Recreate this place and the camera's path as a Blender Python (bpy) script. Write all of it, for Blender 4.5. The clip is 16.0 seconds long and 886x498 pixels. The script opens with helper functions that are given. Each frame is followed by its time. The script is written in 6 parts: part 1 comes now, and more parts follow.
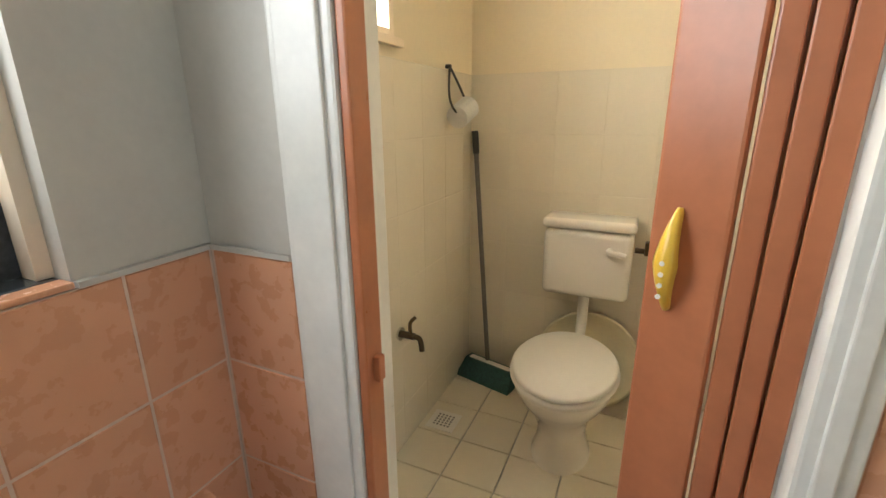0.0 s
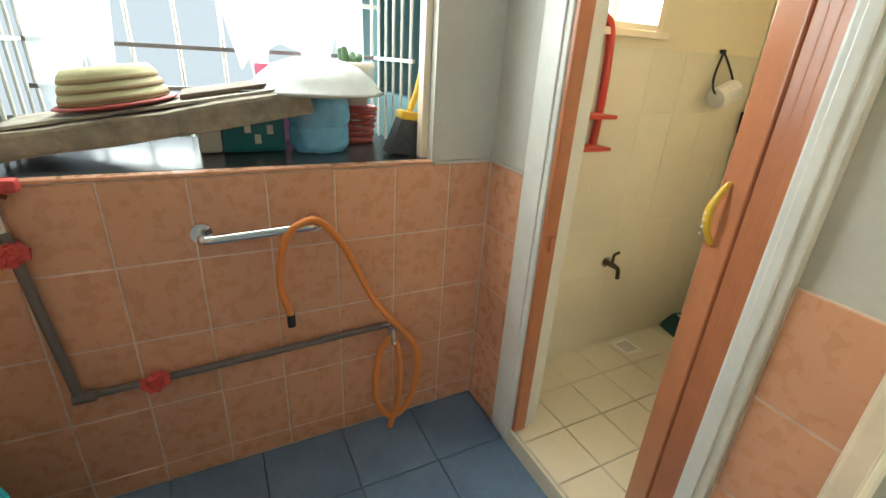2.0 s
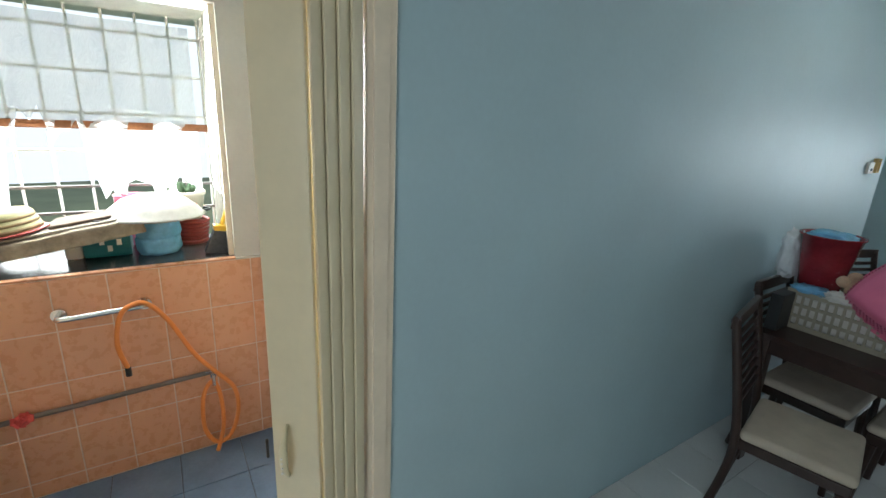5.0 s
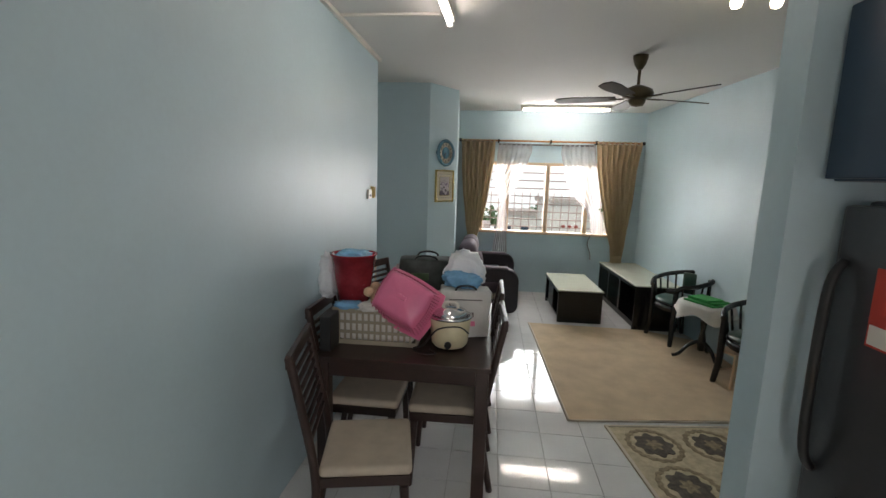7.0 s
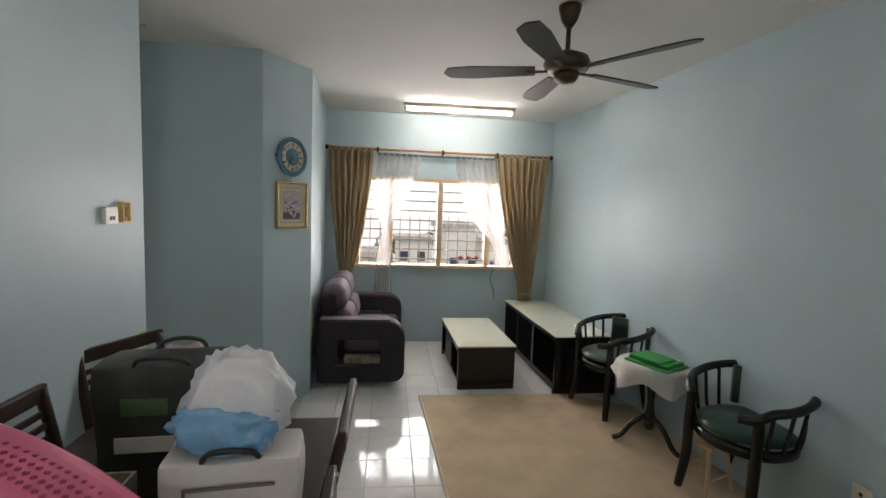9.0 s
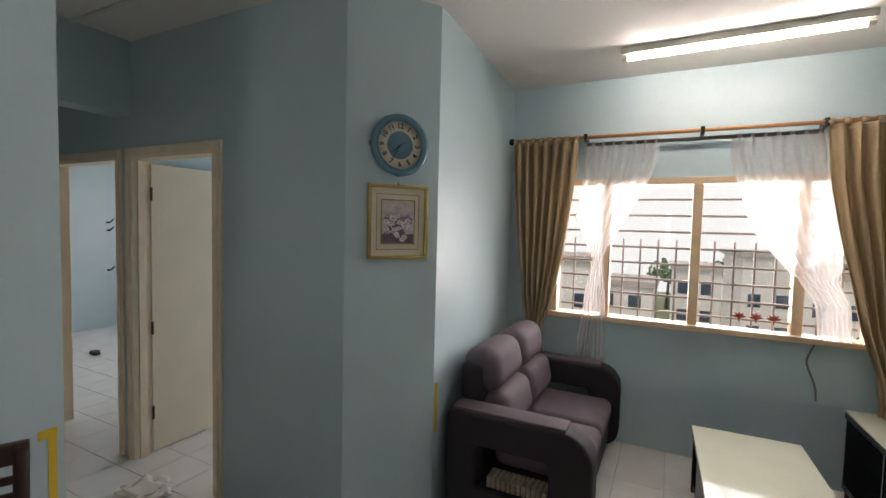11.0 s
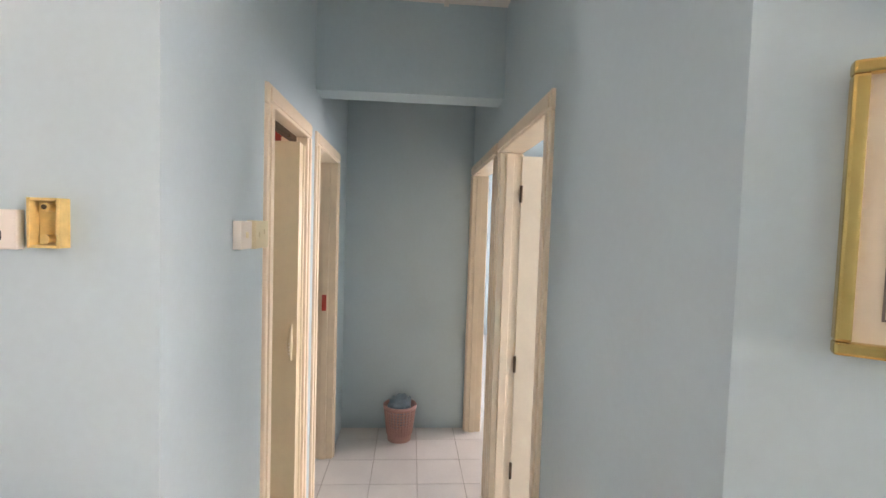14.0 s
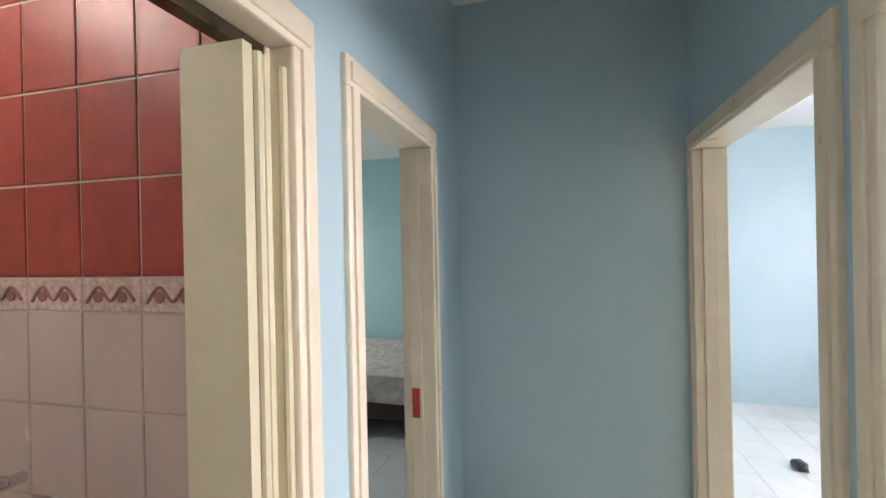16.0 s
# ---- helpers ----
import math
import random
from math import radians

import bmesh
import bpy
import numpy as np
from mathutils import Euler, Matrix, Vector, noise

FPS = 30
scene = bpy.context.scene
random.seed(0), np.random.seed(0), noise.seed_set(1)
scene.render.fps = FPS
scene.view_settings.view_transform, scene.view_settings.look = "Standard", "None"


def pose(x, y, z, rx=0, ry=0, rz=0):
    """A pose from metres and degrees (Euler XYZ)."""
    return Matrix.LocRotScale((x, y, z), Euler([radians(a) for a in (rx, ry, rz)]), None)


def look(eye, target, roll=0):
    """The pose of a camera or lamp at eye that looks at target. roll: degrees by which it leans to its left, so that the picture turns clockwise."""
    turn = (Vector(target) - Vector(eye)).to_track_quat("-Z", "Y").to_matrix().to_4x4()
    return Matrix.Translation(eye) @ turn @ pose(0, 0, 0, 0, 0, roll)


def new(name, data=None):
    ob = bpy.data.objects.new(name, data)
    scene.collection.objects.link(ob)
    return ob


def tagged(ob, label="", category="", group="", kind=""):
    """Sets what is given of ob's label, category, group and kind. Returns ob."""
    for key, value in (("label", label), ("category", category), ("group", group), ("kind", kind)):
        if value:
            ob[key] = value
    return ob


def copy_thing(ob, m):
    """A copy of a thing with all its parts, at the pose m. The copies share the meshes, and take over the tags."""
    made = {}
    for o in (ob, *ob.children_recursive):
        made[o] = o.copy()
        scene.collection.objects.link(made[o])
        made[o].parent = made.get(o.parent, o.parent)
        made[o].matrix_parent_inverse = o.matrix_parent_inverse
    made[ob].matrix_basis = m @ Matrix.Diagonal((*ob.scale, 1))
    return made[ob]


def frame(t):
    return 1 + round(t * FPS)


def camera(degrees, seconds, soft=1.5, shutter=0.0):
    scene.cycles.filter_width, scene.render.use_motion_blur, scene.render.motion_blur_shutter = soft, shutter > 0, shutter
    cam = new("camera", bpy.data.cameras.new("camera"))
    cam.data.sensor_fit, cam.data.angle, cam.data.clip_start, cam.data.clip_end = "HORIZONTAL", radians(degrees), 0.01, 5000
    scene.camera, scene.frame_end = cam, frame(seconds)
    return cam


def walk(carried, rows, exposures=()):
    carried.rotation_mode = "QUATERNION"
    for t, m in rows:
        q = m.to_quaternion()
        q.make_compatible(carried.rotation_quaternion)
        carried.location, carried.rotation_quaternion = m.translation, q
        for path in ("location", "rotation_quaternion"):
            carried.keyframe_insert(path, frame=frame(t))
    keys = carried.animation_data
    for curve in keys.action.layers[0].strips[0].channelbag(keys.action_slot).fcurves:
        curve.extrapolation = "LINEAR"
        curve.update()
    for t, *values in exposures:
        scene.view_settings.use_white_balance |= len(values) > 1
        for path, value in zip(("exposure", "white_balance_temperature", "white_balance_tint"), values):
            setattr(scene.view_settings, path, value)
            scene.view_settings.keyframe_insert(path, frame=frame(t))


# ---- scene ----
cam = camera(89.5, 16.0)
PATH = [
    (0, (-0.569, -4.64, 1.286), (-1.364, -2.896, 0.716), -0.4),
    (0.5, (-0.532, -4.705, 1.284), (-1.424, -3.055, 0.591), 0.1),
    (1, (-0.423, -4.807, 1.339), (-1.574, -3.362, 0.573), 0.9),
    (1.5, (-0.205, -4.891, 1.383), (-1.623, -3.727, 0.586), 1.7),
    (2, (0.049, -4.96, 1.381), (-1.58, -4.109, 0.592), 3.5),
    (2.5, (0.225, -5.001, 1.363), (-1.492, -4.352, 0.568), 3.4),
    (3, (0.4, -4.996, 1.367), (-1.373, -4.516, 0.576), 3.8),
    (3.2, (0.459, -4.993, 1.36), (-1.328, -4.549, 0.579), 3.7),
    (5.3, (1.135, -4.546, 1.794), (-0.345, -3.292, 1.306), 2.3),
    (5.5, (1.125, -4.53, 1.793), (-0.221, -3.124, 1.333), 2.4),
    (6, (1.122, -4.467, 1.777), (0.189, -2.742, 1.384), 2.2),
    (6.5, (1.118, -4.378, 1.756), (0.622, -2.471, 1.414), 1.7),
    (7, (1.087, -4.183, 1.747), (0.88, -2.218, 1.44), 1.8),
    (7.5, (1.063, -3.853, 1.708), (1.073, -1.872, 1.436), 2.1),
    (8, (1.091, -3.452, 1.697), (1.31, -1.479, 1.454), 2.1),
    (8.2, (1.135, -3.285, 1.701), (1.398, -1.316, 1.47), 2.2),
    (10.3, (1.694, -1.314, 1.665), (1.552, 0.678, 1.556), 2.2),
    (10.5, (1.755, -1.118, 1.665), (1.393, 0.846, 1.559), 2.1),
    (11, (1.764, -0.73, 1.658), (0.86, 1.051, 1.553), 1.4),
    (11.5, (1.77, -0.382, 1.629), (0.387, 1.06, 1.544), 1.6),
    (12, (1.702, -0.066, 1.631), (0.003, 0.985, 1.537), 1.6),
    (12.5, (1.618, 0.195, 1.636), (-0.261, 0.873, 1.537), 1.7),
    (13, (1.504, 0.364, 1.623), (-0.459, 0.733, 1.52), 1.8),
    (13.5, (1.29, 0.452, 1.612), (-0.693, 0.691, 1.512), 1.7),
    (14, (0.968, 0.522, 1.63), (-1.025, 0.664, 1.536), 1.8),
    (14.5, (0.514, 0.518, 1.618), (-1.483, 0.589, 1.538), 1.1),
    (15, (0.05, 0.545, 1.61), (-1.95, 0.539, 1.556), -0.1),
    (15.5, (-0.279, 0.513, 1.626), (-2.275, 0.393, 1.593), -1.2),
    (16, (-0.53, 0.478, 1.669), (-2.462, -0.04, 1.665), -1.2),
]
EXPOSURES = [(0, 0.12, 5850, 10), (1.5, 0.28, 5950, 4), (3.2, 0.35, 5800, -6), (5.3, 0.78, 6000, 8), (6.5, 0.9, 6800, 17), (8.2, 1.16, 7200, 22), (10.3, 0.52, 7200, 21), (11, 0.7, 7400, 24), (12, 1.45, 7600, 28), (12.5, 1.65, 7700, 30), (13.5, 2.12, 7800, 33), (14.5, 2.4, 7900, 36), (15.5, 2.22, 7500, 32), (16, 2.25, 6850, 23)]
walk(cam, [(t, look(eye, target, roll)) for t, eye, target, roll in PATH], EXPOSURES)
# ---- world, sun, large lights ----
world = bpy.data.worlds.new("world")
scene.world = world
world.use_nodes = True
wn = world.node_tree.nodes
sky = wn.new("ShaderNodeTexSky")
sky.sky_type, sky.sun_disc = "NISHITA", False
sky.sun_elevation, sky.sun_rotation = radians(50), radians(200)
sky.dust_density, sky.air_density = 4.0, 1.0
wn["Background"].inputs[1].default_value = 0.08
world.node_tree.links.new(sky.outputs[0], wn["Background"].inputs[0])


def sun_lamp():
    d = bpy.data.lights.new("sun", "SUN")
    d.energy, d.angle, d.color = 1.0, radians(12), (1, 0.95, 0.88)
    new("sun", d).matrix_world = look((0, 0, 30), (6, 14, 0))


def window_light(name, at, to, w, h, watts, color=(0.93, 0.97, 1)):
    d = bpy.data.lights.new(name, "AREA")
    d.shape, d.size, d.size_y, d.energy, d.color = "RECTANGLE", w, h, watts, color
    new(name, d).matrix_world = look(at, to)


sun_lamp()
window_light("living_window_light", (1.92, 3.5, 1.56), (1.92, 0, 1.3), 2.0, 1.1, 54)
window_light("yard_window_light", (-1.86, -4.85, 1.75), (0, -4.85, 0.7), 1.1, 1.3, 44, (1, 0.97, 0.9))
window_light("toilet_window_light", (-1.5, -3.55, 1.8), (0, -3.2, 1.3), 0.36, 0.55, 24, (1, 0.9, 0.72))
# Kitchen lamp is an added fill; its window is out of view.
window_light("kitchen_fill_light", (2.4, -6.75, 1.65), (1.6, 0, 1.3), 1.5, 1.0, 16)
window_light("room_window_light", (-3.6, 4.3, 1.6), (-3.6, 0, 1.2), 1.3, 1.1, 34)
# Added lamps for bedroom and spare room, whose windows are never in view.
window_light("bedroom_fill_light", (-4.4, -3.4, 1.6), (-4.4, 0, 1.0), 1.3, 1.1, 6)
window_light("spare_room_fill_light", (-0.6, 4.3, 1.6), (-0.6, 0, 1.2), 1.0, 1.1, 18)

# ---- materials ----
MATS = {}


def mat(name, color, rough=0.5, metal=0.0, vary=0.08, scale=6.0, bump=0.0, fine=60.0, emit=0.0, random_tone=0.0, spec=0.5, coat=0.0, trans=0.0, alpha=1.0):
    m = bpy.data.materials.new(name)
    m.use_nodes = True
    nt = m.node_tree
    b = nt.nodes["Principled BSDF"]
    L = nt.links.new
    tc = nt.nodes.new("ShaderNodeTexCoord")
    n1 = nt.nodes.new("ShaderNodeTexNoise")
    n1.inputs["Scale"].default_value, n1.inputs["Detail"].default_value = scale, 5
    n2 = nt.nodes.new("ShaderNodeTexNoise")
    n2.inputs["Scale"].default_value, n2.inputs["Detail"].default_value = fine, 3
    geo = nt.nodes.new("ShaderNodeNewGeometry")
    L(geo.outputs["Position"], n1.inputs["Vector"])
    L(geo.outputs["Position"], n2.inputs["Vector"])
    add = nt.nodes.new("ShaderNodeMath")
    add.operation = "MULTIPLY_ADD"
    add.inputs[1].default_value = 0.4
    L(n2.outputs[0], add.inputs[0])
    L(n1.outputs[0], add.inputs[2])
    mr = nt.nodes.new("ShaderNodeMapRange")
    mr.inputs[1].default_value, mr.inputs[2].default_value = 0.4, 1.0
    mr.inputs[3].default_value, mr.inputs[4].default_value = 1 - vary, 1 + vary
    L(add.outputs[0], mr.inputs[0])
    out = mr.outputs[0]
    if random_tone:
        oi = nt.nodes.new("ShaderNodeObjectInfo")
        r2 = nt.nodes.new("ShaderNodeMapRange")
        r2.inputs[3].default_value, r2.inputs[4].default_value = 1 - random_tone, 1 + random_tone
        L(oi.outputs["Random"], r2.inputs[0])
        mm = nt.nodes.new("ShaderNodeMath")
        mm.operation = "MULTIPLY"
        L(out, mm.inputs[0])
        L(r2.outputs[0], mm.inputs[1])
        out = mm.outputs[0]
    vm = nt.nodes.new("ShaderNodeVectorMath")
    vm.operation = "SCALE"
    vm.inputs[0].default_value = color
    L(out, vm.inputs["Scale"])
    L(vm.outputs[0], b.inputs["Base Color"])
    rr = nt.nodes.new("ShaderNodeMapRange")
    rr.inputs[3].default_value, rr.inputs[4].default_value = max(0.02, rough - 0.06), min(1, rough + 0.06)
    L(n1.outputs[0], rr.inputs[0])
    L(rr.outputs[0], b.inputs["Roughness"])
    b.inputs["Metallic"].default_value = metal
    b.inputs["Specular IOR Level"].default_value = spec
    b.inputs["Coat Weight"].default_value = coat
    b.inputs["Coat Roughness"].default_value = 0.08
    b.inputs["Transmission Weight"].default_value = trans
    b.inputs["Alpha"].default_value = alpha
    if bump:
        bp = nt.nodes.new("ShaderNodeBump")
        bp.inputs["Strength"].default_value, bp.inputs["Distance"].default_value = bump, 0.004
        L(add.outputs[0], bp.inputs["Height"])
        L(bp.outputs[0], b.inputs["Normal"])
    if emit:
        b.inputs["Emission Color"].default_value = (*color, 1)
        b.inputs["Emission Strength"].default_value = emit
    MATS[name] = m
    return m


def sheer(name, color, through_part, glow=0.5):
    m = bpy.data.materials.new(name)
    m.use_nodes = True
    nt = m.node_tree
    nt.nodes.remove(nt.nodes["Principled BSDF"])
    a, t, d, s1, s2 = [nt.nodes.new("ShaderNode" + k) for k in ("BsdfTransparent", "BsdfTranslucent", "BsdfDiffuse", "MixShader", "MixShader")]
    s1.inputs[0].default_value = glow
    t.inputs[0].default_value = d.inputs[0].default_value = (*color, 1)
    wv = nt.nodes.new("ShaderNodeTexNoise")
    wv.inputs["Scale"].default_value = 40
    mr = nt.nodes.new("ShaderNodeMapRange")
    mr.inputs[3].default_value, mr.inputs[4].default_value = through_part + 0.1, through_part - 0.1
    nt.links.new(wv.outputs[0], mr.inputs[0])
    nt.links.new(d.outputs[0], s1.inputs[1])
    nt.links.new(t.outputs[0], s1.inputs[2])
    nt.links.new(mr.outputs[0], s2.inputs[0])
    nt.links.new(s1.outputs[0], s2.inputs[1])
    nt.links.new(a.outputs[0], s2.inputs[2])
    nt.links.new(s2.outputs[0], nt.nodes["Material Output"].inputs[0])
    return m


def glass(name, color=(0.9, 0.95, 0.95), rough=0.0):
    m = bpy.data.materials.new(name)
    m.use_nodes = True
    nt = m.node_tree
    nt.nodes.remove(nt.nodes["Principled BSDF"])
    a, g, s = [nt.nodes.new("ShaderNode" + k) for k in ("BsdfTransparent", "BsdfGlossy", "MixShader")]
    a.inputs[0].default_value = (*color, 1)
    g.inputs["Roughness"].default_value = 0.02
    s.inputs[0].default_value = 0.05
    nt.links.new(a.outputs[0], s.inputs[1])
    nt.links.new(g.outputs[0], s.inputs[2])
    nt.links.new(s.outputs[0], nt.nodes["Material Output"].inputs[0])
    return m


BLUE = mat("blue wall paint", (0.465, 0.605, 0.65), 0.42, vary=0.05, scale=2.2, bump=0.12, fine=45, spec=0.45)
CEIL = mat("ceiling paint", (0.74, 0.73, 0.70), 0.8, vary=0.03, scale=1.5, bump=0.1)
WHITE_WALL = mat("off white plaster", (0.57, 0.55, 0.49), 0.6, vary=0.08, scale=3, bump=0.25)
CREAM_WALL = mat("cream paint", (0.80, 0.70, 0.50), 0.5, vary=0.05, scale=2, bump=0.1)
CREAM_TILE = mat("cream glazed tile", (0.78, 0.71, 0.56), 0.12, vary=0.04, scale=3, coat=0.3, random_tone=0.02)
TEAL = mat("teal paint", (0.32, 0.55, 0.56), 0.5, vary=0.05, scale=2)
FRAME = mat("cream gloss paint", (0.86, 0.73, 0.56), 0.3, vary=0.07, scale=9, bump=0.15)
FRAME_W = mat("white gloss paint", (0.76, 0.75, 0.69), 0.3, vary=0.08, scale=9, bump=0.2)
DOOR = mat("door paint", (0.78, 0.69, 0.54), 0.4, vary=0.06, scale=4, bump=0.1)
PVC = mat("cream plastic panel", (0.76, 0.66, 0.45), 0.32, vary=0.04, scale=12)
PVC_BROWN = mat("red brown plastic panel", (0.44, 0.165, 0.075), 0.3, vary=0.12, scale=14, bump=0.1)
FLOOR_TILE = mat("white floor tile", (0.74, 0.745, 0.735), 0.07, vary=0.06, scale=5, coat=0.2, random_tone=0.03)
GROUT = mat("grey grout", (0.50, 0.49, 0.47), 0.8, vary=0.2, scale=9)
BLUE_TILE = mat("blue grey floor tile", (0.15, 0.235, 0.37), 0.33, vary=0.2, scale=7, bump=0.1, random_tone=0.06)
DARK_GROUT = mat("dark grout", (0.09, 0.12, 0.16), 0.8, vary=0.2)
TERRA = mat("terracotta tile", (0.70, 0.365, 0.21), 0.28, vary=0.016, scale=30, fine=160, bump=0.05, random_tone=0.05)
JOINT = mat("pale grout", (0.74, 0.58, 0.46), 0.8, vary=0.15)
RED_TILE = mat("dark red tile", (0.33, 0.05, 0.033), 0.42, vary=0.2, scale=16, random_tone=0.05)
PINK_TILE = mat("beige pink tile", (0.62, 0.50, 0.44), 0.25, vary=0.05, random_tone=0.02)
BORDER = mat("border tile", (0.60, 0.46, 0.40), 0.3, vary=0.3, scale=60)
BORDER_RED = mat("border ornament", (0.33, 0.13, 0.11), 0.4)
DARKWOOD = mat("dark stained wood", (0.034, 0.017, 0.013), 0.33, vary=0.3, scale=14, bump=0.08)
BLACKWOOD = mat("black lacquered wood", (0.012, 0.011, 0.012), 0.22, vary=0.3, scale=12)
SEATCLOTH = mat("beige seat fabric", (0.50, 0.43, 0.34), 0.9, vary=0.15, scale=10, bump=0.5, fine=400)
GREEN_LEATHER = mat("dark green leather", (0.02, 0.065, 0.045), 0.35, vary=0.25, scale=18, bump=0.3, fine=120)
SOFA_BLACK = mat("black sofa fabric", (0.022, 0.018, 0.024), 0.75, vary=0.2, scale=20, bump=0.4, fine=300)
SOFA_GREY = mat("mauve grey velour", (0.12, 0.092, 0.112), 0.8, vary=0.2, scale=10, bump=0.4, fine=250)
CREAM_TOP = mat("cream laminate", (0.70, 0.72, 0.58), 0.08, vary=0.04, coat=0.4)
RUG = mat("beige woven rug", (0.54, 0.42, 0.28), 0.95, vary=0.18, scale=5, bump=0.8, fine=250)
RUG_EDGE = mat("pale rug binding", (0.62, 0.55, 0.45), 0.9)
RUG2 = mat("patterned rug ground", (0.50, 0.42, 0.28), 0.95, vary=0.3, scale=22, bump=0.8, fine=250)
RUG_DARK = mat("patterned rug medallion", (0.10, 0.085, 0.065), 0.95, vary=0.6, scale=30, bump=0.6, fine=200)
RUG_MID = mat("patterned rug ring", (0.26, 0.205, 0.13), 0.95, vary=0.5, scale=40, bump=0.6, fine=200)
CURTAIN = sheer("tan satin curtain", (0.50, 0.39, 0.25), -0.1, 0.18)
SHEER = sheer("white voile", (0.85, 0.82, 0.82), 0.55)
SHEER_PLASTIC = sheer("clouded plastic", (0.72, 0.77, 0.79), 0.42)
STEEL = mat("chromed steel", (0.7, 0.7, 0.7), 0.15, metal=1.0, vary=0.05)
GREYPIPE = mat("grey plastic pipe", (0.16, 0.14, 0.13), 0.5, vary=0.2)
BRONZE = mat("antique bronze", (0.10, 0.075, 0.045), 0.3, metal=0.8, vary=0.2)
BLADE = mat("dark fan blade", (0.035, 0.022, 0.018), 0.4, vary=0.2)
GRILLE = mat("white painted bars", (0.66, 0.66, 0.62), 0.5, vary=0.15)
GRILLE_DARK = mat("grey window bars", (0.33, 0.28, 0.26), 0.5, vary=0.15)
PALEWOOD = mat("pale varnished window wood", (0.68, 0.50, 0.33), 0.4, vary=0.12, scale=11)
CERAMIC = mat("white ceramic", (0.80, 0.75, 0.66), 0.08, vary=0.02, coat=0.5)
WHITE_PL = mat("white plastic", (0.78, 0.74, 0.66), 0.35, vary=0.03)
TUBE = mat("lit tube", (1.0, 0.98, 0.93), 0.4, emit=32.0, vary=0.0)
TUBE_DIM = mat("lit older tube", (1.0, 0.97, 0.92), 0.4, emit=9.0, vary=0.0)
# Glow for the added bathroom fill lamp.
FILL_GLOBE = mat("fill light globe", (1.0, 0.93, 0.82), 0.4, emit=22.0, vary=0.0)
BULB = mat("lit bulb", (1.0, 0.90, 0.65), 0.4, emit=12.0, vary=0.0)
GRANITE = mat("black granite", (0.05, 0.055, 0.06), 0.25, vary=0.5, scale=60)
ORANGE = mat("orange hose rubber", (0.80, 0.28, 0.06), 0.4, vary=0.08)
RED_PL = mat("red plastic", (0.55, 0.05, 0.03), 0.35, vary=0.08)
PINK_PL = mat("pink plastic", (0.78, 0.19, 0.33), 0.3, vary=0.06, scale=9)
TEAL_PL = mat("teal plastic", (0.04, 0.36, 0.38), 0.4, vary=0.06)
LILAC_PL = mat("lilac plastic", (0.50, 0.27, 0.50), 0.4)
YELLOW_PL = mat("yellow plastic", (0.75, 0.48, 0.05), 0.3, vary=0.1)
CREAM_PL = mat("ivory plastic", (0.74, 0.66, 0.44), 0.35)
YELLOWED = mat("yellowed plastic", (0.72, 0.52, 0.20), 0.4, vary=0.15, scale=30)
BLACK_PL = mat("black plastic", (0.02, 0.02, 0.02), 0.4)
BROOMGREEN = mat("green bristles", (0.03, 0.09, 0.08), 0.8, vary=0.4, scale=90)
BROOMGREY = mat("grey bristles", (0.07, 0.075, 0.08), 0.8, vary=0.4, scale=90)
BLUEBAG = mat("blue plastic bag", (0.20, 0.46, 0.70), 0.25, vary=0.2, scale=14, bump=0.6)
WHITEBAG = mat("white plastic bag", (0.74, 0.77, 0.80), 0.35, vary=0.1, scale=14, bump=0.5)
DARKBAG = mat("dark shopping bag", (0.035, 0.045, 0.04), 0.45, vary=0.5, scale=18, bump=0.4)
GREENCLOTH = mat("bright green cloth", (0.03, 0.34, 0.08), 0.8, vary=0.15, bump=0.3)
WHITECLOTH = mat("white cloth", (0.70, 0.68, 0.64), 0.9, vary=0.12, bump=0.4)
CARDBOARD = mat("worn cardboard", (0.30, 0.26, 0.20), 0.9, vary=0.4, scale=16, bump=0.4)
STRAW = mat("straw hat", (0.44, 0.41, 0.24), 0.9, vary=0.15, bump=0.4)
BROWN_STRAW = mat("brown straw braid", (0.30, 0.22, 0.12), 0.9, vary=0.2, bump=0.4)
TERRAPOT = mat("terracotta red pot", (0.28, 0.04, 0.03), 0.5)
LEAF = mat("leaf green", (0.06, 0.12, 0.05), 0.6, vary=0.3)
GOLD = mat("gilt frame", (0.66, 0.46, 0.17), 0.24, metal=0.9, vary=0.2)
MOUNT = mat("cream mount card", (0.66, 0.60, 0.48), 0.8)
PAINTING = mat("muted flower print", (0.13, 0.10, 0.14), 0.6, vary=0.5, scale=26, fine=70)
PRINT_PALE = mat("pale printed ground", (0.52, 0.47, 0.47), 0.6, vary=0.25, scale=24, fine=70)
PRINT_MID = mat("mauve printed stalks", (0.27, 0.20, 0.30), 0.6, vary=0.3, scale=40)
PETAL = mat("pale printed petals", (0.64, 0.57, 0.62), 0.6, vary=0.3, scale=40)
CLOCKBLUE = mat("blue clock casing", (0.09, 0.22, 0.29), 0.2, vary=0.05, coat=0.5)
DIALBLUE = mat("matt blue dial", (0.10, 0.24, 0.31), 0.7, vary=0.04)
CLOCKFACE = mat("cream clock dial", (0.83, 0.75, 0.60), 0.5, vary=0.03)
BLACK = mat("black print", (0.02, 0.02, 0.02), 0.5)
FRIDGE = mat("dark grey steel", (0.10, 0.10, 0.105), 0.3, metal=0.6, vary=0.1)
NAVY = mat("navy cabinet", (0.025, 0.05, 0.085), 0.35)
YTAPE = mat("yellow tape", (0.75, 0.50, 0.04), 0.5)
RTAPE = mat("red tape", (0.58, 0.07, 0.06), 0.5, vary=0.2)
PINKBIN = mat("dusty pink plastic", (0.48, 0.28, 0.25), 0.45)
